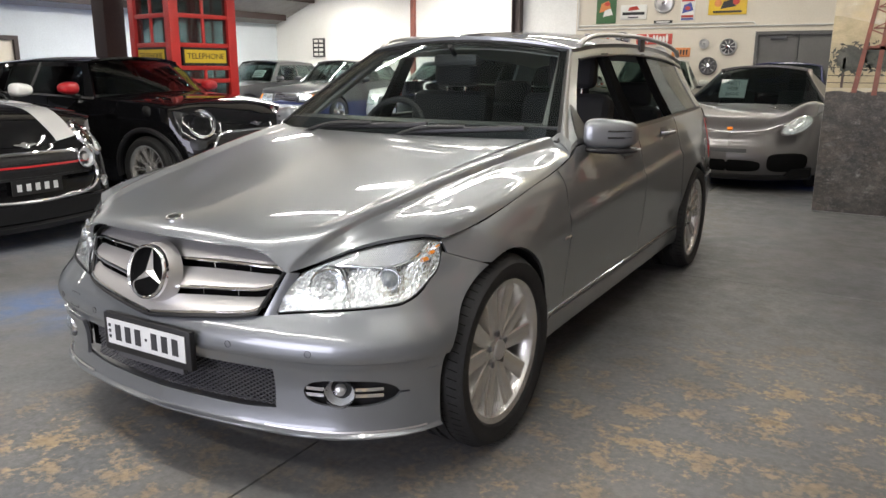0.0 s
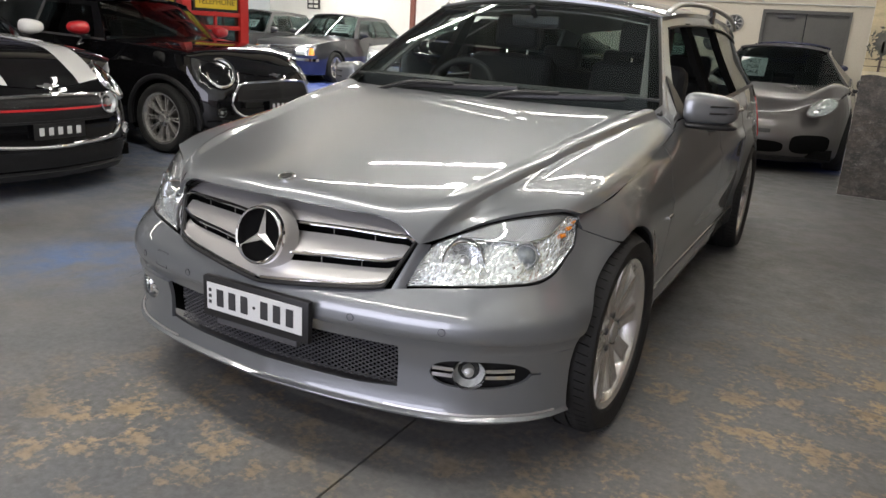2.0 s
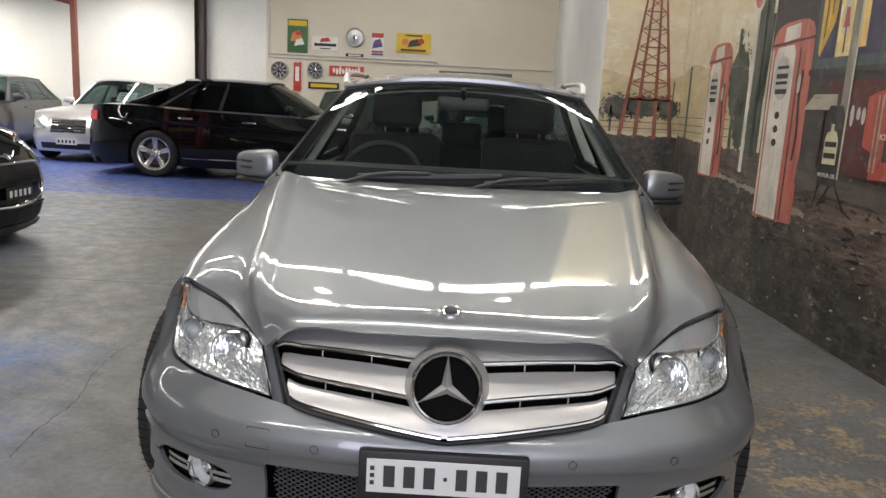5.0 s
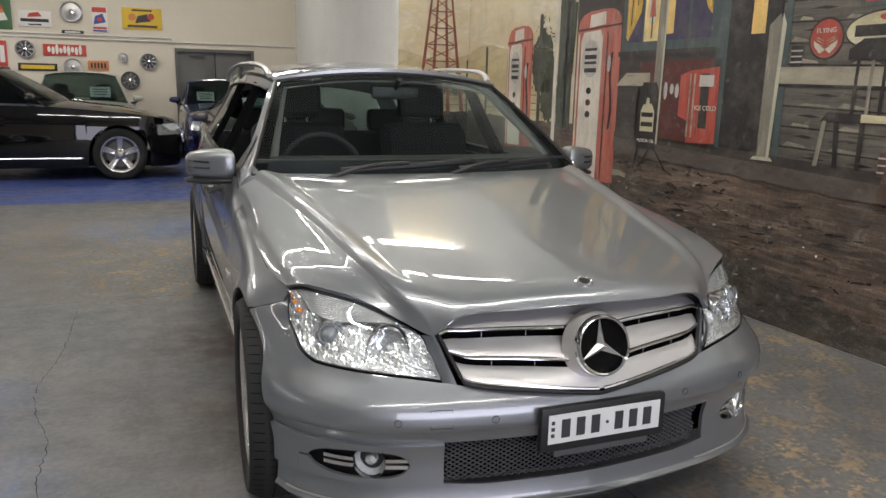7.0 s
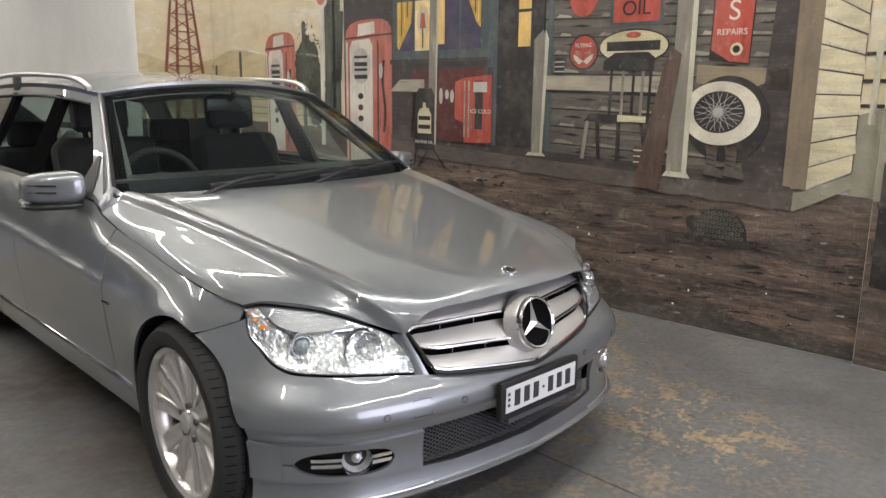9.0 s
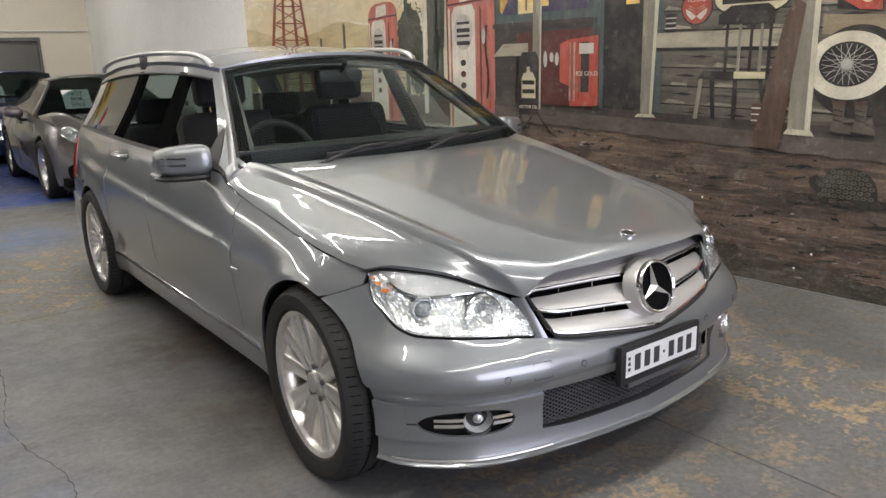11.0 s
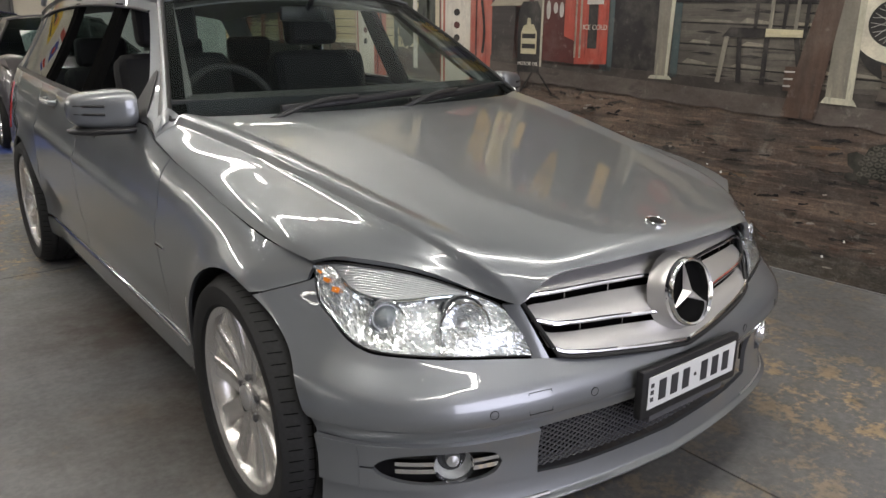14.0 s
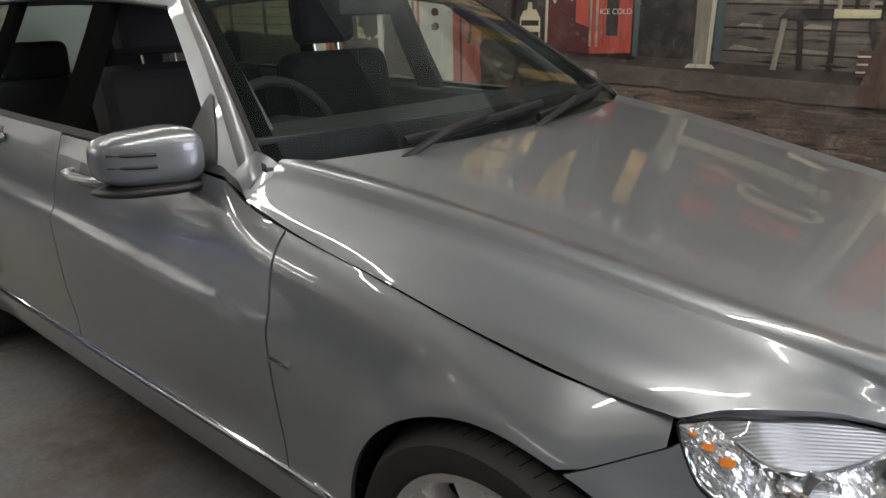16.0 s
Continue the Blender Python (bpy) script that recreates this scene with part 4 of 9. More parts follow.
SILL = lambda y: 0.314
WROWS = [0, 0.012, 0.03, 0.06, 0.1, 0.16, 0.23, 0.31, 0.39, 0.47, 0.55, 0.62, 0.68, 0.74, 0.79, 0.83, 0.87, 0.9, 0.93, 0.955, 0.98, 1.0]
for s in (1, -1):
    # front wing behind the headlamp, doors and rear quarter
    side_panel("front_wing", -0.260, 0.575, lambda y: SILL(y), lambda y: belt(y) if y > -0.247 else WTOP(y), s, WROWS, arches=(0,), seam=True)
    side_panel("front_door", 0.581, 1.612, SILL, lambda y: belt(max(y, 0.69)) - 0.006 if y > 0.69 else belt(y), s, 40)
    side_panel("rear_door", 1.618, 2.40, SILL, belt, s, 34)
    side_panel("rear_quarter", 2.406, 3.46, lambda y: 0.314 if y < WB else 0.52, belt, s, 16, arches=(WB,))
    side_panel("sill", 0.36, 2.42, lambda y: 0.222, lambda y: 0.310, s, 8, "silver sill with a bright strip")
    tube("sill_strip", [(s * (mside(y, 0.330).x + 0.001), y, 0.330) for y in np.linspace(0.40, 2.38, 24)], 0.007, CHROME, main_car, "bright sill strip", 8)
    # arch liners and flanges
    for yw in (0, WB):
        def liner(a, v, yw=yw):
            w = math.pi * (a * 1.16 - 0.08)
            yy, zz = yw - (AR + 0.003) * math.cos(w), WR + (AR + 0.003) * math.sin(w)
            return Vector((mside(yy, zz).x - 0.014 - 0.3 * v, yy, zz))
        shell("arch_liner", flipx(liner, s), 26, 4, BLACKPL, main_car, "", 0.006)
    # bumper corner ahead of the wheel belongs to the bumper; wing seam shows as a gap
# front bumper, upper band: full width between the crease and the lamps
GT = curve([(0.0, 0.506), (0.20, 0.526), (0.36, 0.541), (0.43, 0.551), (0.55, 0.565), (0.62, 0.571), (0.70, 0.577), (0.745, 0.60), (0.765, 0.628)])
GY = curve([(-0.62, 0.5695), (-0.56, 0.574), (-0.457, 0.579), (-0.406, 0.592), (-0.352, 0.620), (-0.335, 0.632), (0.0, 0.632)])


def top_of_bumper(u):
    p = MS.path(u)
    return GT(p.x) if p.y < -0.60 else GY(p.y)


def bumper_upper(a, v):
    """The upper band, from the middle to the wheel arch; beside the lamp it rises to the seam under the wing."""
    u = abs(a) * MS.u(-0.128)
    y = MS.path(u).y
    lo = 0.434 if y < -0.334 else arch_z(y, 0.434)
    top = top_of_bumper(u) if y < -0.335 else WTOP(y) if y < -0.262 else SEAM(y)
    z = lo + (max(top, lo + 0.0005) - lo) * v
    p = MS.at(u, z) if y < -0.45 else mside(y, z)
    return Vector((math.copysign(p.x, a) if a else 0, p.y, p.z))


aa = [k / 140 for k in range(-140, 141)]
bumper = shell("front_bumper", bumper_upper, aa, 12, SILVER, main_car, "silver-grey front bumper", 0.01)


def on_front(x, z, out=0.0):
    u = float(np.interp(abs(x), MS.xy[:200, 0], MS.us[:200]))
    p = MS.at(u, z, out)
    return Vector((math.copysign(p.x, x) if x else 0.0, p.y, p.z))


def front_piece(name, x0, x1, z0, z1, n=16, nv=6, mtl=SILVER, th=0.012, out=0.0, parent=None, label=""):
    """A piece of the front between two half-widths; z0, z1: heights as functions of x."""
    return shell(name, lambda a, v: on_front(x0 + (x1 - x0) * a, z0(x0 + (x1 - x0) * a) + (z1(x0 + (x1 - x0) * a) - z0(x0 + (x1 - x0) * a)) * v, out), n, nv, mtl, parent or bumper, label, th)


K = lambda z: (lambda x: z)
XE = float(np.interp(-0.349, MS.xy[:200, 1], MS.xy[:200, 0]))
fog_half = lambda x: 0.002 + 0.040 * max(1 - (abs(abs(x) - 0.645) / 0.1190) ** 3, 0.0) ** 0.5
front_piece("lower_lip", -XE, XE, lambda x: 0.194 + 0.010 * smooth(0.50, 0.82, abs(x)), lambda x: 0.262 + 0.018 * smooth(0.3, 0.55, abs(x)), 81, 26)
front_piece("crease_band", -XE, XE, K(0.395), K(0.4325), 81, 6)
for s in (1, -1):
    front_piece("intake_cheek", s * 0.435, s * 0.525, lambda x: 0.262 + 0.018 * smooth(0.3, 0.55, abs(x)), K(0.395), 8, 10)
    front_piece("corner_cheek", s * 0.778, s * XE, K(0.28), K(0.395), 6, 10)
    front_piece("fog_lintel", s * 0.525, s * 0.778, lambda x: 0.333 + fog_half(x), K(0.395), 40, 4)
    front_piece("fog_sill", s * 0.525, s * 0.778, K(0.279), lambda x: 0.331 - 0.9 * fog_half(x), 40, 4)
    front_piece("fog_recess", s * 0.515, s * 0.785, K(0.275), K(0.385), 12, 4, BLACKPL, 0.004, -0.035, bumper, "black fog lamp recess")
    # bright lip strip at the foot of the bumper
    front_piece("lip_strip", s * 0.40, s * 0.795, K(0.2165), K(0.2215), 30, 3, SATIN, 0.004, 0.003, bumper, "bright lip strip")
    fl = on_front(s * 0.632, 0.335, -0.012)
    yaw = -math.degrees(math.atan2(0.13 * s, 0.115 * 2))
    fog = round_lamp(bumper, (fl.x, fl.y, fl.z), 0.047, "fog_lamp", 0, s * 32, 1.0, CHROME, "round fog lamp with a chrome ring")
    for zz in (0.324, 0.343):
        for x0, x1 in ((0.530, 0.592), (0.672, 0.738)):
            front_piece("fog_bar", s * x0, s * x1, K(zz - 0.0055), K(zz + 0.0055), 8, 4, CHROME, 0.012, -0.006, fog, "chrome bar beside the fog lamp")
    # parking sensors and towing cap
    for sx, sz in ((0.304, 0.463), (0.556, 0.463)):
        c = on_front(s * sx, sz, 0.0)
        e = on_front(s * (sx + 0.01), sz) - on_front(s * (sx - 0.01), sz)
        yw = math.degrees(math.atan2(e.y, e.x)) + (180 if s < 0 else 0)
        m = pose(c.x, c.y, c.z, 0, 0, yw)
        lathe("sensor_ring", [(0.0105, 0.004), (0.0105, -0.0012), (0.0092, -0.0012), (0.0092, 0.004)], SEAL, bumper, "", 20, "y", m)
        lathe("parking_sensor", [(0.0088, 0.004), (0.0088, -0.0008), (0.0, -0.0016)], SILVER, bumper, "", 20, "y", m)
cap = [on_front(x, z, 0.0008) for x, z in ((-0.475, 0.447), (-0.418, 0.447), (-0.418, 0.494), (-0.475, 0.494))]
tube("towing_cap_seam", cap, 0.0011, SEAL, bumper, "", 6, closed=True)
# near-black sheet for the unlit intake behind the opening, with its woven mesh
front_piece("intake_backing", -0.44, 0.44, K(0.25), K(0.41), 30, 4, DARK, 0.004, -0.075, bumper)
verts, faces = [], []


def wire(p, q, w):
    d = (q - p).normalized()
    n = d.cross(Vector((0, 1, 0))).normalized() * w
    f = Vector((0, -w * 1.6, 0))
    o = len(verts)
    for e in (p, q):
        verts.extend([e + n, e + f, e - n])
    faces.extend([(o, o + 3, o + 4, o + 1), (o + 1, o + 4, o + 5, o + 2), (o + 2, o + 5, o + 3, o)])


def mesh_in(x0, x1, z0, z1, pitch, slope):
    n = int((x1 - x0) / pitch) + 12
    for k in range(-12, n):
        for s in (1, -1):
            pts = []
            for i in range(13):
                z = z0 + (z1 - z0) * i / 12
                x = x0 + k * pitch + (s * (z - z0) * slope)
                if x0 <= x <= x1:
                    pts.append(on_front(x, z, -0.03))
            for a, c in zip(pts, pts[1:]):
                wire(a, c, 0.0021)


mesh_in(-0.435, 0.435, 0.264, 0.395, 0.0225, 1.75)
link_mesh("intake_mesh", verts, faces, GREYPL, bumper, "dark woven mesh in the lower intake")
# number plate in a black holder
holder = part("plate_holder", box_bm((0.392, 0.022, 0.124), (0.003, -0.722, 0.430), 0.006), BLACKPL, bumper, "black number plate holder")
box("holder_foot", (0.30, 0.02, 0.03), (0.003, -0.716, 0.362), GREYPL, holder, bevel=0.005)
pl = prism("number_plate", [(-0.176, -0.041), (0.176, -0.041), (0.176, 0.041), (-0.176, 0.041)], 0.002, PLATE, pose(0.003, -0.734, 0.434), holder, "white number plate with plain dark bars")
PLATEINK = mat("plate_ink", (0.035, 0.035, 0.038), 0.5)
for x in (-0.124, -0.078, -0.032, 0.042, 0.088, 0.134):
    prism("plate_bar", [(x - 0.013, -0.026), (x + 0.013, -0.026), (x + 0.013, 0.026), (x - 0.013, 0.026)], 0.0015, PLATEINK, pose(0.003, -0.736, 0.434), pl)
prism("plate_dot", [(0.005 + 0.005 * math.cos(w), 0.005 * math.sin(w)) for w in np.linspace(0, 2 * math.pi, 13)[:-1]], 0.0015, PLATEINK, pose(0.003, -0.736, 0.434), pl)
for z in (-0.022, -0.004, 0.014):
    prism("plate_mark", [(-0.168, z), (-0.158, z), (-0.158, z + 0.010), (-0.168, z + 0.010)], 0.0015, PLATEINK, pose(0.003, -0.736, 0.434), pl)

# grille: surround, louvres with bright edges, ring and star
GTOP = curve([(0.0, 0.731), (0.15, 0.729), (0.3, 0.723), (0.38, 0.714), (0.41, 0.702), (0.436, 0.684)])
GBOT = curve([(0.0, 0.513), (0.2, 0.534), (0.33, 0.547), (0.372, 0.556), (0.40, 0.577)])


def grille_pt(x, z, back=0.0):
    """The grille's curved face: leant back, bowed in plan."""
    t = (z - 0.51) / 0.21
    y = -0.712 + 0.100 * t + 0.42 * x * x * (1 - 0.3 * t) + 0.02 * t * t
    return Vector((x, y + back, z))


# near-black sheet: the shade behind the louvres is put into its colour
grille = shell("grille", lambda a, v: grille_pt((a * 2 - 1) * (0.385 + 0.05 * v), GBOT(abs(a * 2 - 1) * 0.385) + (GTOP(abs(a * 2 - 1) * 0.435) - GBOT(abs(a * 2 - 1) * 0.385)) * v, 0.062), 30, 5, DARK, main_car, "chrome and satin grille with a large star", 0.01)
rim_pts = [grille_pt(x, GTOP(abs(x)) + 0.004) for x in np.linspace(-0.432, 0.432, 40)] + [grille_pt(0.432 - 0.05 * t, 0.683 - 0.115 * t) for t in np.linspace(0.1, 0.9, 8)] + \
    [grille_pt(x, GBOT(abs(x)) - 0.004) for x in np.linspace(0.374, -0.374, 40)] + [grille_pt(-0.382 - 0.05 * t, 0.568 + 0.115 * t) for t in np.linspace(0.1, 0.9, 8)]
tube("grille_seal", rim_pts, 0.0055, SEAL, grille, "black seal round the grille", 8, closed=True)
for k in range(3):
    for s in (1, -1):
        def louvre(a, v, k=k, s=s):
            xe = 0.430 - 0.016 * (2 - k) * 1.3
            x = 0.0 + xe * a
            zt, zb = GTOP(x), GBOT(min(x, 0.40))
            gap = 0.023
            h = (zt - zb + gap) / 3
            z0 = zb + h * k + (0.002 if k else 0.006)
            z1 = zb + h * (k + 1) - gap - (0.002 if k == 2 else 0.0)
            z = z0 + (z1 - z0) * v
            # each louvre leans: foot forward, top back
            return grille_pt(x, z, 0.004 + 0.016 * v ** 1.6 - 0.018 * math.exp(-(x / 0.135) ** 2) * smooth(-0.2, 0.9, (z - 0.52) / 0.10))
        lv = shell("louvre", flipx(louvre, s), 18, 7, SATIN, grille, "satin silver louvre", 0.008, flip=s < 0)
        edge = [Vector((louvre(a, 0).x * s, louvre(a, 0).y - 0.003, louvre(a, 0).z)) for a in np.linspace(0.02, 0.99, 20)]
        tube("louvre_edge", edge, 0.0055, CHROME, lv, "bright chrome louvre edge", 8)
        if k < 2:
            for a in (0.45, 0.75):
                p = louvre(a, 1.0)
                box("louvre_clip", (0.003, 0.006, 0.028), (p.x * s, p.y + 0.004, p.z + 0.014), CHROME, lv)
# star badge
SC = Vector((0, -0.698, 0.640))
tilt = Matrix.Translation(SC) @ Matrix.Rotation(math.radians(-14), 4, "X")
SR = 0.083
dish = lathe("badge_dish", [(SR * 0.93, 0.022), (SR * 0.9, 0.012), (0.0, 0.012)], DARK, grille, "black round badge ground", 40, "y", tilt)
lathe("badge_collar", [(SR * 0.98, 0.0), (SR * 1.03, 0.007), (SR * 1.08, 0.018), (SR * 1.13, 0.030), (SR * 1.20, 0.044)], SATIN, grille, "satin silver collar behind the badge", 56, "y", tilt)
ring = lathe("badge_ring", [(SR * 0.87, 0.02), (SR * 0.87, -0.006), (SR * 0.89, -0.012), (SR * 0.94, -0.015), (SR * 0.99, -0.011), (SR * 1.01, -0.003), (SR * 1.01, 0.012)], CHROME, grille, "chrome badge ring", 56, "y", tilt)
V, Fc = [], []
for k in range(3):
    a = math.pi / 2 + k * 2 * math.pi / 3
    o = len(V)
    tip = (math.cos(a) * SR * 0.92, 0.004, math.sin(a) * SR * 0.92)
    l = (math.cos(a + math.pi / 3) * SR * 0.17, 0.006, math.sin(a + math.pi / 3) * SR * 0.17)
    r = (math.cos(a - math.pi / 3) * SR * 0.17, 0.006, math.sin(a - math.pi / 3) * SR * 0.17)
    V += [tip, l, r, (0, -0.012, 0)]
    Fc += [(o, o + 1, o + 3), (o, o + 3, o + 2)]
star = link_mesh("star", [tilt @ Vector(v) for v in V], Fc, SATIN, grille, "three-pointed chrome star")
star.data.polygons.foreach_set("use_smooth", [False] * len(star.data.polygons))

# bonnet: lines along the car from its outline to the screen
HO = [(0, -0.646, 0.742), (0.2, -0.632, 0.738), (0.37, -0.604, 0.728), (0.44, -0.575, 0.670), (0.505, -0.494, 0.693), (0.60, -0.408, 0.732), (0.70, -0.338, 0.755), (0.738, -0.290, 0.757), (0.764, -0.248, 0.744)]
HE = [(0.764, -0.248, 0.744)] + [(mside(y, belt(y)).x - 0.004, y, belt(y)) for y in (-0.12, 0.1, 0.3, 0.5, 0.70)]
nose_line = path3(HO[:4])
brow_line = path3(HO[3:])
wing_line = path3(HE)
nl = [nose_line(t) for t in np.linspace(0, 1, 60)]
nx, ny, nz = [p.x for p in nl], [p.y for p in nl], [p.z for p in nl]
hmid = curve([(-0.640, 0.760), (-0.587, 0.776), (-0.4, 0.809), (-0.1, 0.856), (0.2, 0.904), (0.5, 0.946), (0.75, 0.972)])
ridge = curve([(-0.60, 0.430), (-0.567, 0.445), (-0.47, 0.498), (-0.3, 0.545), (0.0, 0.592), (0.3, 0.642), (0.7, 0.708)])
fall = curve([(-0.64, 0.040), (-0.5, 0.034), (-0.3, 0.024), (0.0, 0.018), (0.7, 0.012)])


def cowl_y(x):
    return 0.575 + 0.15 * (abs(x) / 0.78) ** 2


def bonnet_mid(a, v):
    """The crowned middle between the two creases, with a rolled nose; a runs from the centre line to the crease."""
    x0 = a * 0.44
    y0, front = float(np.interp(x0, nx, ny)), float(np.interp(x0, nx, nz))
    y = y0 + (cowl_y(a * 0.70) - y0) * v
    x = x0 + a * (ridge(y) - ridge(y0))
    z = hmid(y) - fall(y) * a ** 2.1 + 0.012 * smooth(0.88, 0.995, a)
    d = y - y0
    z -= max(z - front - 0.11 * d, 0) * math.exp(-d / (0.009 + 0.045 * smooth(0.80, 1.0, a)))
    return Vector((x, y, z))


def bonnet(a, v):
    m, t = min(abs(a), 1.0), max(abs(a) - 1.0, 0.0)
    p = bonnet_mid(m, v)
    if t > 0:
        r0, r1, e0, e1 = bonnet_mid(1, 0), bonnet_mid(1, 1), wing_line(0), wing_line(1)
        side, fore, aft = p * (1 - t) + wing_line(v ** 0.8) * t, brow_line(t) * (1 - v) + (r1 + (e1 - r1) * t) * v, (r0 * (1 - t) + e0 * t) * (1 - v) + (r1 * (1 - t) + e1 * t) * v
        p = side + fore - aft
        wd = (wing_line(v ** 0.8) - bonnet_mid(1, v)).length
        d = t * wd
        p.z += -0.012 * min(max((d - 0.003) / 0.026, 0.0), 1.0) * (1 - smooth(0.03, wd, d)) * smooth(0.0, 0.05, v) + 0.004 * math.sin(math.pi * smooth(0.05, 1, t)) * smooth(0.0, 0.45, v)
    return Vector((math.copysign(p.x, a) if a else 0.0, p.y, p.z))


half = [k / 20 for k in range(1, 17)] + [0.82, 0.84, 0.87, 0.89, 0.91, 0.93, 0.95, 0.97, 0.985, 1.0, 1.012, 1.03, 1.055, 1.08, 1.105, 1.13, 1.16, 1.2, 1.26, 1.33, 1.41, 1.5, 1.59, 1.68, 1.76, 1.83, 1.89, 1.94, 1.98, 2.0]
bon_u = [-h for h in reversed(half)] + [0.0] + half
bon_v = [0, 0.004, 0.009, 0.015, 0.022, 0.032, 0.045, 0.062, 0.085] + list(np.linspace(0.115, 1, 30))
bonnet_ob = shell("bonnet", bonnet, bon_u, bon_v, SILVER, main_car, "silver-grey bonnet with raised creases", 0.012, flip=True)
b0, b1 = bonnet(0, 0.05), bonnet(0, 0.065)
bt = Matrix.Translation(b0 + Vector((0, -0.002, 0.0145))) @ Matrix.Rotation(math.atan2(b1.z - b0.z, b1.y - b0.y) - math.pi / 2, 4, "X")
lathe("bonnet_badge", [(0.026, 0.006), (0.026, -0.002), (0.023, -0.0045), (0.021, -0.003), (0.0, -0.004)], CHROME, bonnet_ob, "small round chrome badge", 36, "y", bt)
lathe("badge_centre", [(0.0165, 0.0), (0.0165, -0.0046), (0.0, -0.0052)], INK, bonnet_ob, "", 30, "y", bt)

# headlamps
lamp_foot = []
for t in np.linspace(0, 1, 12):
    u = float(np.interp(0.440, MS.xy[:200, 0], MS.us[:200])) * (1 - t) + MS.u(-0.345) * t
    lamp_foot.append(MS.at(u, top_of_bumper(u) + 0.006, 0.001))
for y in (-0.318, -0.295, -0.272, -0.254):
    p = mside(y, WTOP(y) + 0.004, 0.0)
    lamp_foot.append(p)
LO = path3(lamp_foot)
LI = path3([(0.466, -0.541, 0.664), (0.507, -0.498, 0.687), (0.60, -0.413, 0.726), (0.70, -0.343, 0.749), (0.740, -0.294, 0.751), (0.766, -0.251, 0.740)])


def lamp_pt(a, v, inset=0.0):
    lo, hi = LO(a), LI(a)
    p = lo + (hi - lo) * v
    n = Vector((0.25 + 0.55 * a, -0.85 + 0.4 * a, 0.25)).normalized()
    return p + n * (0.020 * math.sin(math.pi * v) * (1 - 0.4 * a) - inset)


CLEARP = mat("pearl_lamp_brow", (0.34, 0.34, 0.345), 0.25, 0.45, coat=0.9)
# fine slanted ribs in the brow
_n = CLEARP.node_tree
_c, _w, _b = (_n.nodes.new(k) for k in ("ShaderNodeTexCoord", "ShaderNodeTexWave", "ShaderNodeBump"))
_w.bands_direction, _w.inputs["Scale"].default_value = "DIAGONAL", 75
_b.inputs["Strength"].default_value, _b.inputs["Distance"].default_value = 0.7, 0.001
_n.links.new(_c.outputs["Object"], _w.inputs["Vector"])
_n.links.new(_w.outputs["Fac"], _b.inputs["Height"])
_n.links.new(_b.outputs[0], _n.nodes["Principled BSDF"].inputs["Normal"])
PROJ = mat("projector_glass", (0.22, 0.235, 0.24), 0.06, coat=1.0)
HOUSE = mat("lamp_housing", (0.55, 0.56, 0.57), 0.3, 0.3, grain=0.1, grain_scale=200)
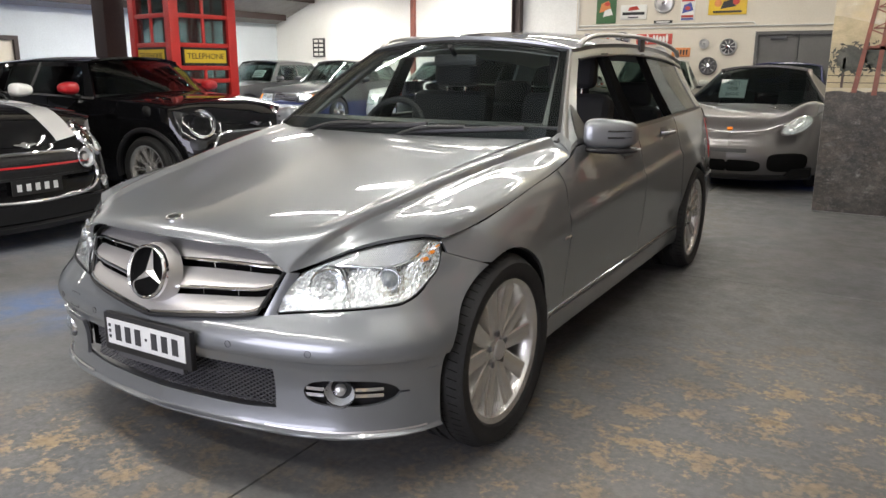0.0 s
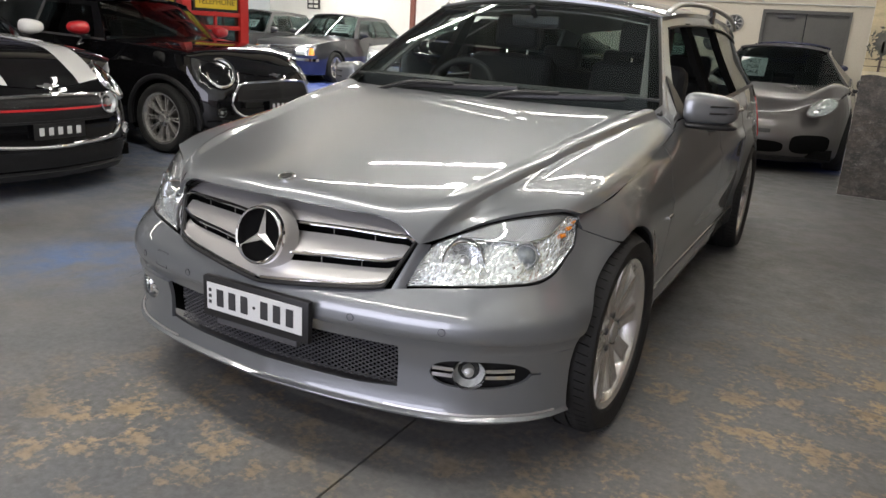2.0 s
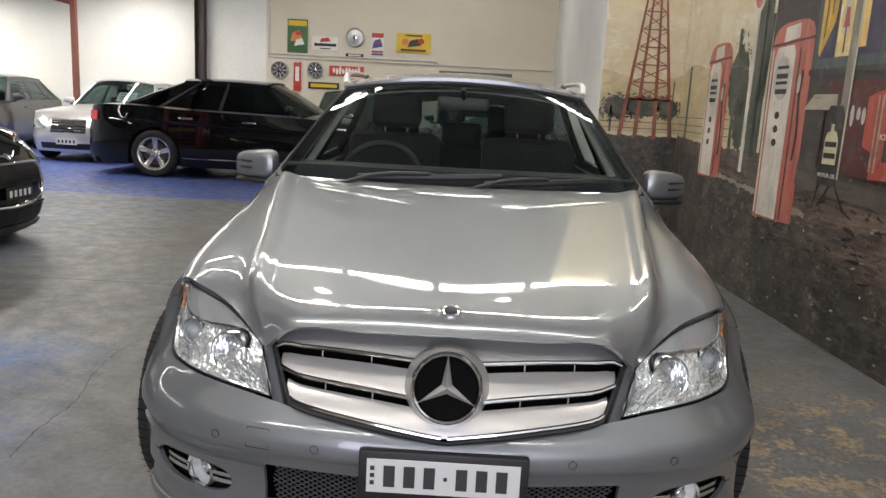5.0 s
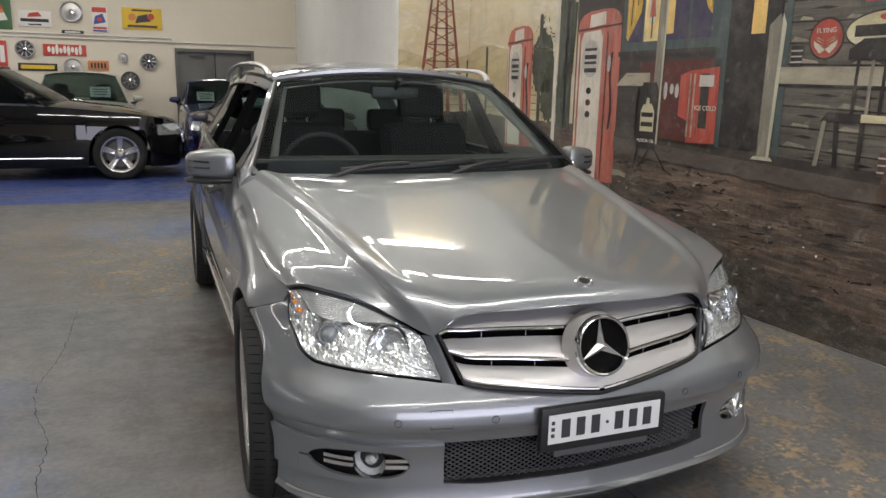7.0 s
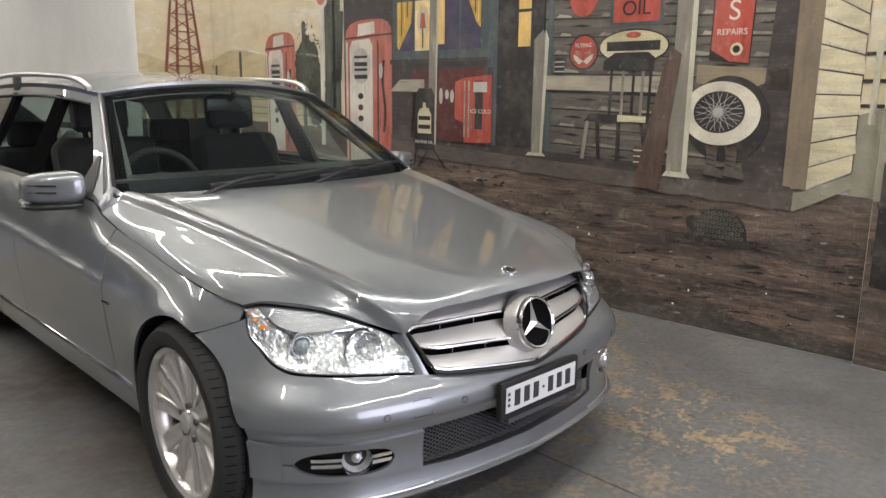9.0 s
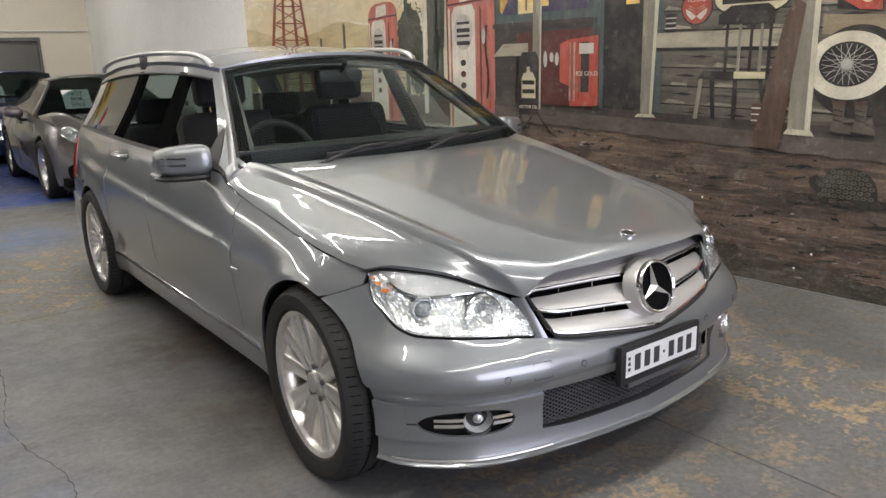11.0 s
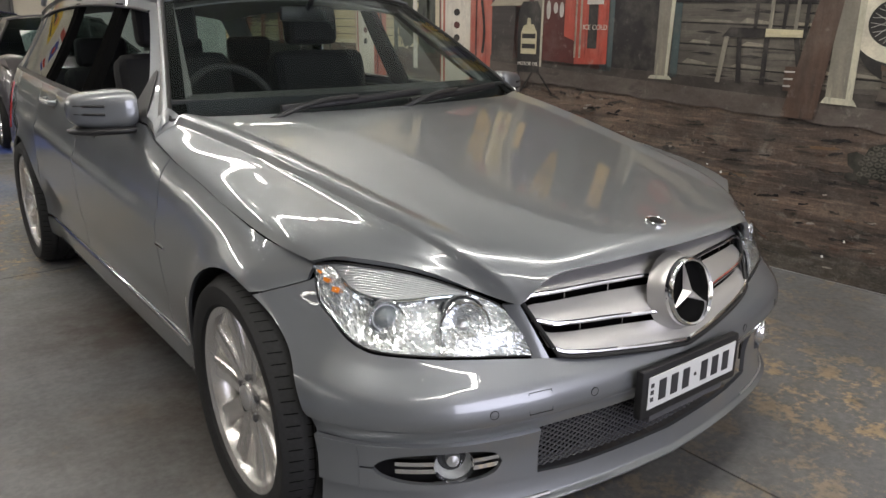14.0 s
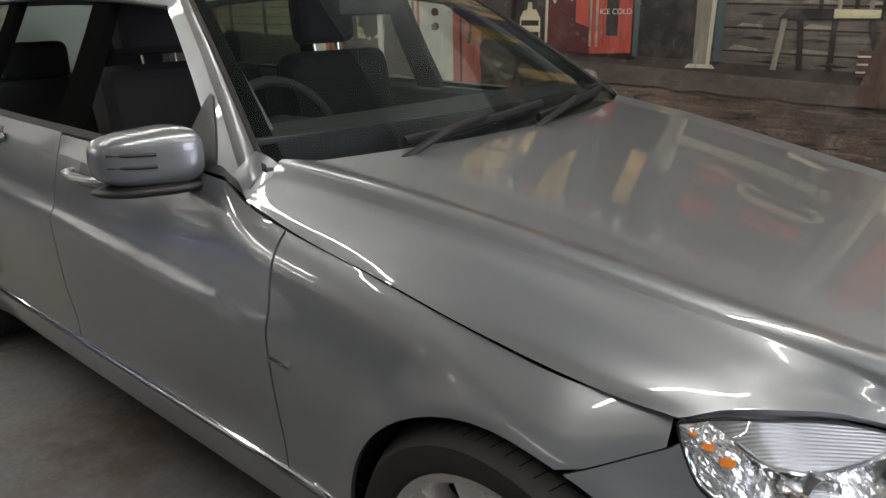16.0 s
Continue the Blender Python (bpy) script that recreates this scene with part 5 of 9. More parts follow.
for s in (1, -1):
    hl = shell("headlight", flipx(lambda a, v: lamp_pt(a, v, 0.045 * math.sin(math.pi * min(max(a, 0.02), 0.98)) ** 0.5 + 0.006), s), 24, 12, HOUSE, main_car, "clear headlamp with chrome reflectors and amber indicator", 0.004, flip=s < 0)
    shell("lens", flipx(lambda a, v: lamp_pt(a, v, 0.0), s), 26, 14, LENS, hl, "clear lamp lens", 0.003, flip=s < 0).visible_shadow = False
    edge = [lamp_pt(a, 0, 0.002) for a in np.linspace(0, 1, 30)] + [lamp_pt(a, 1, 0.002) for a in np.linspace(1, 0, 30)]
    tube("lamp_seal", [Vector((p.x * s, p.y, p.z)) for p in edge], 0.0022, SEAL, hl, "", 6, closed=True)
    # ribbed brow over the outer part, with a bright bead along its foot
    brow_foot = lambda a: 0.985 - 0.36 * smooth(0.0, 0.62, a) * (1 - smooth(0.72, 1.02, a))
    shell("brow", flipx(lambda a, v: lamp_pt(0.03 + 0.95 * a, brow_foot(a) + (0.995 - brow_foot(a)) * v, 0.004 + 0.008 * (1 - v)), s), 30, 6, CLEARP, hl, "pearl grey ribbed brow", 0.003, flip=s < 0)
    tube("brow_bead", [flipx(lambda a, v: lamp_pt(0.03 + 0.95 * a, brow_foot(a) - 0.012, 0.012), s)(a, 0) for a in np.linspace(0.03, 0.82, 28)], 0.004, CHROME, hl, "bright bead under the brow", 8)
    rng = random.Random(4)
    # fluted reflector cells, each a small mirror at its own tilt
    Vf, Ff = [], []
    for i in range(64):
        for j in range(22):
            a0, a1, v0, v1 = i / 64, (i + 1) / 64, j / 22, (j + 1) / 22
            o = len(Vf)
            for (aa_, vv_) in ((a0, v0), (a1, v0), (a1, v1), (a0, v1)):
                p = lamp_pt(aa_, vv_, 0.034 * (math.sin(math.pi * min(max(aa_, 0.0), 1.0)) * math.sin(math.pi * vv_)) ** 0.5 * (0.75 + 0.25 * math.cos(aa_ * 19)) + 0.004 + rng.uniform(-0.0015, 0.0015))
                Vf.append((p.x * s, p.y, p.z))
            Ff.append((o, o + 1, o + 2, o + 3))
    fo = link_mesh("reflector_facets", Vf, Ff, FACET, hl, "chrome faceted reflector")
    fo.data.polygons.foreach_set("use_smooth", [False] * len(fo.data.polygons))
    for a, v, r in ((0.24, 0.44, 0.055), (0.565, 0.42, 0.036)):
        p = lamp_pt(a, v, 0.020)
        m = pose(p.x * s, p.y, p.z, -4, 0, s * 22)
        pr = lathe("projector", [(r * 1.10, 0.035), (r * 1.10, 0.0), (r * 1.04, -0.010), (r * 0.97, -0.008), (r * 0.92, 0.004)], CHROME, hl, "chrome lamp ring", 40, "y", m)
        if a > 0.4:
            lathe("inner_ring", [(r * 0.92, 0.004), (r * 0.86, -0.004), (r * 0.78, -0.004), (r * 0.72, 0.006)], FACET, pr, "", 40, "y", m)
            lathe("projector_lens", [(r * 0.74, 0.008), (r * 0.62, -0.004), (r * 0.36, -0.012), (0.0, -0.015)], PROJ, pr, "grey projector lens", 32, "y", m)
        else:
            lathe("bowl", [(r * 0.94, 0.002), (r * 0.82, 0.022), (r * 0.55, 0.038), (r * 0.2, 0.044), (0, 0.045)], CHROME, pr, "", 40, "y", m)
            lathe("bulb_cap", [(r * 0.20, 0.045), (r * 0.24, 0.012), (r * 0.18, -0.002), (0, -0.005)], SATIN, pr, "", 20, "y", m)
    for a, v in ((0.93, 0.55), (0.865, 0.50), (0.80, 0.44)):
        shell("indicator", flipx(lambda b, w, a=a, v=v: lamp_pt(a + 0.035 * b, v + 0.10 * w - 0.04 * b, 0.010), s), 5, 5, AMBER, hl, "amber indicator", 0.004, flip=s < 0)
    # cheek between grille and lamp
    def cheek(a, v):
        g = grille_pt(0.386 + 0.050 * v, 0.530 + 0.140 * v, 0.010 - 0.014 * v)
        l = LO(0) + (LI(0) - LO(0)) * v + Vector((-0.004, 0.008 * (1 - v), -0.010 * (1 - v)))
        return g + (l - g) * a + Vector((0, -0.003 * math.sin(math.pi * a), 0))
    shell("bumper_cheek", flipx(cheek, s), 8, 10, SILVER, bumper, "", 0.012, flip=s < 0)

# greenhouse of the estate car
ROOFE = curve([(1.30, 1.318), (1.6, 1.347), (2.1, 1.360), (2.7, 1.345), (3.2, 1.305), (3.45, 1.27)])
ROOFX = curve([(1.30, 0.560), (1.7, 0.585), (2.3, 0.592), (2.9, 0.578), (3.45, 0.55)])


def green(a, v):
    """The cabin's side, from the waist (v 0) to the roof's edge (v 1), front pillar to rear pillar."""
    yl, yh = 0.715 + (3.46 - 0.715) * a, 1.30 + (3.42 - 1.30) * a
    y = yl + (yh - yl) * v
    zl, xl = belt(yl), mside(yl, belt(yl)).x - 0.006
    zh, xh = ROOFE(yh), ROOFX(yh)
    return Vector((xl + (xh - xl) * (v + 0.20 * v * (1 - v)), y, zl + (zh - zl) * v))


def a_of(y, v):
    lo, hi = 0.0, 1.0
    for _ in range(30):
        m = (lo + hi) / 2
        lo, hi = (m, hi) if green(m, v).y < y else (lo, m)
    return lo


def pane(name, y0l, y1l, y0h, y1h, v0, v1, mtl, s, th=0.004, label="", inset=0.0, nu=10, nv=8):
    def f(a, v):
        vv = v0 + (v1 - v0) * v
        y0, y1 = y0l + (y0h - y0l) * v, y1l + (y1h - y1l) * v
        p = green(a_of(y0 + (y1 - y0) * a, vv), vv)
        return p - Vector((inset, 0, 0))
    return shell(name, flipx(f, s), nu, nv, mtl, main_car, label, th, flip=s < 0)


for s in (1, -1):
    # front pillar, roof rail, centre and rear pillars; the front and rear door windows are wound down
    shell("front_pillar", flipx(lambda a, v: green(0.0, v) + (green(0.036, v) - green(0.0, v)) * a, s), 6, 16, SILVER, main_car, "", 0.04, flip=s < 0)
    shell("cant_rail", flipx(lambda a, v: green(a, 0.915 + 0.085 * v), s), 40, 5, SILVER, main_car, "", 0.03, flip=s < 0)
    tube("window_trim", [Vector((green(a, 0.90).x * s + s * 0.002, green(a, 0.90).y, green(a, 0.90).z)) for a in np.linspace(0.035, 0.97, 40)], 0.006, BLACKPL, main_car, "", 8)
    shell("waist_seal", flipx(lambda a, v: green(a, 0.0 + 0.045 * v) + Vector((0.003, 0, 0)), s), 40, 3, BLACKPL, main_car, "black waist seal", 0.012, flip=s < 0)
    pane("centre_pillar", 1.565, 1.70, 1.60, 1.70, 0.0, 0.93, GLOSSBLACK, s, 0.03, "black centre pillar")
    pane("rear_door_pillar", 2.36, 2.44, 2.26, 2.34, 0.0, 0.93, GLOSSBLACK, s, 0.03)
    pane("rear_pillar", 3.22, 3.45, 3.13, 3.41, 0.0, 0.93, SILVER, s, 0.03)
    pane("rear_quarter_window", 2.44, 3.22, 2.34, 3.13, 0.045, 0.905, TINTED, s, 0.004, "tinted rear side window", 0.004)
    # black sail panel at the mirror
    pane("mirror_sail", 0.83, 0.99, 0.98, 0.99, 0.03, 0.42, BLACKPL, s, 0.012, "black mirror sail panel")
    # door mirror: shell with a lower black foot and slotted indicator
    def blob(cz, rx, ry, rz, k=3.4):
        """A rounded block, flat at the back, for the mirror's casing and foot."""
        mm = bmesh.new()
        bmesh.ops.create_uvsphere(mm, u_segments=28, v_segments=18, radius=1)
        for v in mm.verts:
            x, y, z = v.co
            n = (abs(x) ** k + abs(y) ** k + abs(z) ** k) ** (1 / k)
            x, y, z = x / n, y / n, z / n
            if y > 0.35:
                y = 0.35 + (y - 0.35) * 0.15
            v.co = (s * (0.884 + x * rx), 0.948 + 0.040 * x + y * (ry - 0.012 * x), cz + z * (rz - rz * 0.12 * x) - 0.004 * x)
        return mm
    mm = blob(0.982, 0.098, 0.070, 0.060, 3.8)
    mir = part("door_mirror", mm, SILVER, main_car, "silver door mirror with a slotted indicator")
    part("mirror_foot", blob(0.915, 0.103, 0.074, 0.016, 2.6), BLACKPL, mir, "black mirror foot")
    box("mirror_arm", (0.15, 0.07, 0.032), (s * 0.785, 0.912, 0.922), BLACKPL, mir, "", 0.008)
    shell("mirror_glass", flipx(lambda a, v: Vector((0.815 + 0.135 * a, 0.950 + 0.052 * a, 0.940 + 0.085 * v)), s), 2, 2, CHROME, mir, "mirror glass", 0.003)
    for zz in (0.996, 0.970):
        tube("indicator_slot", [(s * (0.890 + 0.078 * t), 0.8785 + 0.036 * t + 0.026 * t * t, zz) for t in np.linspace(0, 1, 8)], 0.0042, INK, mir, "", 6)
    # door handles in their dished pulls
    for hy, hz_ in ((1.41, 0.865), (2.13, 0.905)):
        c = mside(hy, hz_)
        tube("door_handle", [(s * (mside(hy + d, hz_).x + o), hy + d, hz_) for d, o in ((-0.105, 0.0), (-0.09, 0.022), (-0.03, 0.030), (0.05, 0.030), (0.09, 0.020), (0.10, 0.0))], 0.015, SILVER, main_car, "silver pull handle", 10, 20, flat=0.8)
        shell("handle_dish", flipx(lambda a, v: mside(hy - 0.08 + 0.13 * a, hz_ - 0.03 + 0.06 * v, 0.0015), s), 6, 5, GREYPL, main_car, "", 0.003, flip=s < 0)
    # wing badge
    wb_ = [mside(0.50 + 0.07 * t, 0.612, 0.003) for t in np.linspace(0, 1, 6)]
    tube("wing_badge", [Vector((p.x * s, p.y, p.z)) for p in wb_], 0.006, CHROME, main_car, "small chrome wing badge", 8)
    # roof rail
    rail = [(0.566, 1.36, 1.352), (0.575, 1.42, 1.383), (0.585, 1.56, 1.405), (0.595, 2.0, 1.420), (0.598, 2.4, 1.418), (0.590, 2.9, 1.394), (0.575, 3.2, 1.358), (0.57, 3.25, 1.335)]
    tube("roof_rail", [(s * x, y, z) for x, y, z in rail], 0.015, SATIN, main_car, "satin silver roof rail", 12, 50, flat=0.8)
    box("rail_foot", (0.02, 0.09, 0.09), (s * 0.592, 2.3, 1.385), BLACKPL, main_car, bevel=0.006)
    # tail lamp
    shell("tail_lamp", flipx(lambda a, v: mside(3.30 + 0.30 * a, 0.66 + 0.26 * v, 0.004), s), 8, 8, REDLENS, main_car, "red tail lamp", 0.02, flip=s < 0)


def roof(a, v):
    b_ = a * 2 - 1
    y = 1.215 + 0.060 * b_ * b_ + (3.47 - 0.05 * b_ * b_ - 1.215 - 0.060 * b_ * b_) * v
    return Vector((ROOFX(y) * b_, y, ROOFE(y) + (0.060 + 0.010 * smooth(1.2, 1.8, y)) * (1 - abs(b_) ** 2.2)))


shell("roof", roof, 25, 34, SILVER, main_car, "silver roof panel", 0.02, flip=True)


def screen(a, v):
    b_ = a * 2 - 1
    w = 0.742 + (0.548 - 0.742) * v
    y0, y1 = 0.600 + 0.105 * b_ * b_, 1.215 + 0.060 * b_ * b_
    z0, z1 = 0.955 + 0.004 * b_ * b_, 1.376 - 0.046 * b_ * b_
    return Vector((b_ * w, y0 + (y1 - y0) * v, z0 + (z1 - z0) * (v + 0.14 * v * (1 - v))))


shell("windscreen", screen, 28, 18, GLASS, main_car, "clear raked windscreen", 0.005).visible_shadow = False
edge = [screen(a, 0.0) for a in np.linspace(0, 1, 24)] + [screen(1, v) for v in np.linspace(0, 1, 14)] + [screen(a, 1) for a in np.linspace(1, 0, 24)] + [screen(0, v) for v in np.linspace(1, 0, 14)]
for s in (0, 1):
    shell("screen_border", lambda a, v, s=s: screen(0.036 * a if s == 0 else 1 - 0.036 * a, v) + Vector((0, 0.008, -0.004)), 3, 14, DARK, main_car, "", 0.002)
for s in (1, -1):
    shell("pillar_face", flipx(lambda a, v: screen(1, v) * (1 - a) + (green(0.0, v) + Vector((0.001, 0, 0.001))) * a + Vector((0.006, -0.006, 0.008)) * math.sin(math.pi * a), s), 6, 16, SILVER, main_car, "", 0.004, flip=s < 0)
TRIM = mat("pale_grey_pillar_trim", (0.12, 0.12, 0.115), 0.8, grain=0.08, grain_scale=300)
for s in (0, 1):
    shell("pillar_trim", lambda a, v, s=s: screen((0.03 + 0.022 * a + 0.012 * (1 - v)) if s == 0 else 1 - (0.03 + 0.022 * a + 0.012 * (1 - v)), 0.06 + 0.88 * v) + Vector((0, 0.05, -0.02)), 4, 12, TRIM, main_car, "pale grey inner pillar trim", 0.01)
for s in (1, -1):
    shell("wing_tip", flipx(lambda a, v: (wing_line(1) * (1 - a) + bonnet(1.0, 1.0) * a + Vector((0.004, -0.004, -0.004))) * (1 - v) + (green(0.010, 0.05) * (1 - a) + (screen(1, 0.07) + Vector((0.004, 0, 0.004))) * a) * v + Vector((0.003, -0.004, 0.006)) * math.sin(math.pi * v), s), 6, 5, SILVER, main_car, "", 0.004, flip=s < 0)
tube("screen_seal", edge, 0.007, SEAL, main_car, "black screen seal", 6, closed=True)
shell("screen_band", lambda a, v: screen(a, 0.955 + 0.042 * v) + Vector((0, 0.006, -0.003)), 20, 3, DARK, main_car, "", 0.002)
shell("cowl", lambda a, v: Vector(((a * 2 - 1) * 0.68, cowl_y((a * 2 - 1) * 0.68) - 0.03 + (0.10) * v, 0.930 - 0.012 * abs(a * 2 - 1) ** 2)), 20, 4, BLACKPL, main_car, "black scuttle below the screen", 0.02)
shell("tailgate_glass", lambda a, v: Vector(((a * 2 - 1) * (0.66 - 0.12 * v), 3.70 - 0.26 * v - 0.06 * (a * 2 - 1) ** 2, 0.95 + 0.36 * v)), 14, 8, TINTED, main_car, "tinted tailgate glass", 0.005)
shell("tailgate", lambda a, v: MS.at(1 - abs(a * 2 - 1) * (1 - MS.u(3.60)), 0.45 + 0.51 * v) if a >= 0.5 else Matrix.Diagonal((-1, 1, 1)) @ MS.at(1 - abs(a * 2 - 1) * (1 - MS.u(3.60)), 0.45 + 0.51 * v), 20, 8, SILVER, main_car, "", 0.01)
shell("rear_bumper", lambda a, v: Matrix.Diagonal((1 if a >= 0.5 else -1, 1, 1)) @ MS.at(1 - abs(a * 2 - 1) * (1 - MS.u(3.14)), 0.18 + 0.36 * v), 40, 8, SILVER, main_car, "", 0.01)
box("underbody", (1.5, 3.9, 0.10), (0, 1.55, 0.22), DARK, main_car)
box("engine_bay", (0.72, 0.85, 0.30), (0, -0.10, 0.45), DARK, main_car)

# wipers
for x0, x1 in ((-0.40, 0.17), (0.10, 0.60)):
    p = [screen((x / 0.735 + 1) / 2, 0.022 + 0.010 * k) + Vector((0, -0.016, 0.014)) for k, x in enumerate(np.linspace(x0, x1, 7))]
    wpr = tube("wiper", p, 0.010, BLACKPL, main_car, "black windscreen wiper", 8, flat=1.3)
    arm = [p[3] + Vector((0, 0, 0.012)), (p[3] + p[0]) / 2 + Vector((-0.05, -0.05, 0.012)), Vector((x0 - 0.10, 0.575, 0.942))]
    tube("wiper_arm", arm, 0.009, BLACKPL, wpr, "", 8, 10)

# cabin
box("cabin_floor", (1.40, 2.6, 0.06), (0, 2.0, 0.35), DARK, main_car)
box("door_card_l", (0.04, 2.6, 0.62), (0.745, 2.1, 0.62), DASH, main_car).name = "door_card"
box("door_card", (0.04, 2.6, 0.62), (-0.745, 2.1, 0.62), DASH, main_car)
dash = shell("dashboard", lambda a, v: Vector(((a * 2 - 1) * 0.72, 0.70 + 0.42 * v + 0.08 * (a * 2 - 1) ** 2 * (1 - v), 0.912 + 0.012 * math.sin(math.pi * v) - 0.05 * v * v)), 24, 10, DASH, main_car, "dark grey dashboard", 0.1, flip=True)
shell("binnacle", lambda a, v: Vector((-0.36 + (a * 2 - 1) * 0.19, 0.97 + 0.17 * v, 0.895 + 0.085 * math.cos((a - 0.5) * math.pi) ** 0.8 * (0.6 + 0.4 * v))), 16, 5, DASH, dash, "instrument hood", 0.012, flip=True)
sw = tube("steering_wheel", [Matrix.Translation((-0.36, 1.14, 0.915)) @ Matrix.Rotation(math.radians(66), 4, "X") @ Vector((0.185 * math.cos(w), 0.185 * math.sin(w), 0)) for w in np.linspace(0, 2 * math.pi, 40)[:-1]], 0.0155, CLOTH, main_car, "black leather steering wheel", 10, closed=True)
lathe("wheel_boss", [(0.0, -0.03), (0.07, -0.025), (0.085, 0.0), (0.08, 0.03)], BLACKPL, sw, "", 24, "z", Matrix.Translation((-0.36, 1.14, 0.915)) @ Matrix.Rotation(math.radians(66), 4, "X") @ Matrix.Rotation(math.pi, 4, "X"))
for w in (-0.3, math.pi + 0.3, -math.pi / 2):
    e = Matrix.Translation((-0.36, 1.14, 0.915)) @ Matrix.Rotation(math.radians(66), 4, "X") @ Vector((0.18 * math.cos(w), 0.18 * math.sin(w), 0))
    tube("wheel_spoke", [(-0.36, 1.145, 0.91), e], 0.016, BLACKPL, sw, "", 8)


def seat(x, y, back_h, w, kind="front_seat"):
    o = box(kind, (w, 0.50, 0.16), (x, y - 0.20, 0.55), CLOTH, main_car, "charcoal cloth seat", 0.06, seg=3)
    box("backrest", (w, 0.16, back_h), (x, y + 0.12, 0.58 + back_h / 2), CLOTH, o, "", 0.07, Matrix.Rotation(-0.22, 4, "X"), 3)
    return o


for x in (-0.36, 0.36):
    st = seat(x, 1.62, 0.54, 0.50)
    box("headrest", (0.27, 0.11, 0.19), (x, 1.84, 1.235), CLOTH, st, "charcoal headrest", 0.05, Matrix.Rotation(-0.12, 4, "X"), 3)
    for d in (-0.06, 0.06):
        tube("headrest_post", [(x + d, 1.83, 1.18), (x + d, 1.81, 1.06)], 0.006, CHROME, st, "chrome headrest post", 8)
bench = seat(0, 2.55, 0.44, 1.25, "rear_seat")
for x in (-0.42, 0, 0.42):
    box("headrest", (0.26, 0.09, 0.15), (x, 2.74, 1.09), CLOTH, bench, "", 0.04, None, 3)
    for d in (-0.05, 0.05):
        tube("headrest_post", [(x + d, 2.74, 1.04), (x + d, 2.72, 0.98)], 0.005, CHROME, bench, "", 6)
im = box("rear_view_mirror", (0.24, 0.03, 0.06), (0, 1.18, 1.285), BLACKPL, main_car, "black interior mirror", 0.02)
tube("mirror_stalk", [(0, 1.18, 1.30), (0, 1.12, 1.35)], 0.012, BLACKPL, im, "", 8)
box("console", (0.20, 0.7, 0.16), (0, 1.35, 0.56), DASH, main_car, bevel=0.03)
shell("headlining", lambda a, v: roof(a, 0.03 + 0.94 * v) - Vector((0, 0, 0.035)), 12, 12, mat("grey_headlining", (0.30, 0.30, 0.28), 0.9, grain=0.1, grain_scale=300), main_car, "pale grey headlining", 0.006)
four_wheels(main_car, 0, WB, 0.868, WR, 0.241, 0.225, "twin5", steer=-2)

# ---- the other cars ----
HATCH = dict(front_in=[(0.12, 0.08), (0.2, 0.03), (0.33, 0.0), (0.52, 0.004), (0.62, 0.020), (0.70, 0.06), (0.80, 0.12), (1.1, 0.25)], nose=-0.68, tail=3.05, W=0.84, wb=2.49, wr=0.31, rim=0.225, belt=[(-0.68, 0.70), (-0.52, 0.80), (-0.2, 0.875), (0.4, 0.93), (1.0, 0.95), (3.05, 0.99)], cowl=(0.48, 1.0), top=((0.98, 1.325), (2.62, 1.30)),
            roof_z=1.34, roof_w=0.57, back=(2.98, 1.0), corner=0.42, nose_w=0.7, crown=0.07, style="ten", pillars=(0.05, 0.48, 0.9), rake=0.10, handles=(1.25,))
SEDAN = dict(front_in=[(0.12, 0.09), (0.2, 0.04), (0.33, 0.0), (0.48, 0.004), (0.60, 0.022), (0.68, 0.06), (0.74, 0.11), (1.1, 0.25)], nose=-0.80, tail=3.86, W=0.87, wb=2.80, wr=0.315, rim=0.21, belt=[(-0.80, 0.72), (-0.5, 0.80), (0.4, 0.88), (1.0, 0.92), (3.0, 0.95), (3.86, 0.93)], cowl=(0.55, 0.96), top=((1.22, 1.40), (2.62, 1.38)),
             roof_z=1.425, roof_w=0.60, back=(3.18, 1.0), corner=0.25, nose_w=0.82, crown=0.03, pillars=(0.06, 0.46, 0.78, 0.97), rake=0.06, handles=(1.5, 2.3))
LIMO = dict(front_in=[(0.12, 0.09), (0.2, 0.04), (0.33, 0.0), (0.48, 0.004), (0.60, 0.022), (0.68, 0.06), (0.74, 0.11), (1.1, 0.25)], nose=-0.88, tail=4.20, W=0.935, wb=3.035, wr=0.345, rim=0.24, belt=[(-0.88, 0.72), (-0.6, 0.82), (0.4, 0.93), (1.0, 0.97), (2.5, 1.0), (3.6, 1.04), (4.2, 1.0)], cowl=(0.62, 1.03), top=((1.38, 1.45), (2.72, 1.45)),
            roof_z=1.475, roof_w=0.62, back=(3.62, 1.10), corner=0.42, nose_w=0.75, crown=0.05, pillars=(0.04, 0.46, 0.80, 0.97), handles=(1.62, 2.55), trim=CHROME, rake=0.1, handle_mat=CHROME)
SPORT = dict(nose=-0.95, tail=3.45, W=0.885, wb=2.35, wr=0.32, rim=0.235, belt=[(-0.95, 0.60), (-0.7, 0.70), (-0.2, 0.83), (0.4, 0.86), (0.8, 0.88), (2.2, 0.92), (3.0, 0.85), (3.45, 0.72)], cowl=(0.38, 0.86), top=((1.02, 1.28), (1.75, 1.27)),
             roof_z=1.295, roof_w=0.50, back=(2.75, 0.90), corner=0.55, nose_w=0.6, crown=-0.03, pillars=(0.06, 0.62, 0.95), rake=0.16, handles=(1.2,), tumble=0.09, wing=0.10, front_in=[(0.12, 0.12), (0.2, 0.05), (0.28, 0.01), (0.36, 0.0), (0.44, 0.012), (0.52, 0.055), (0.57, 0.10), (0.60, 0.15), (0.92, 0.25)])

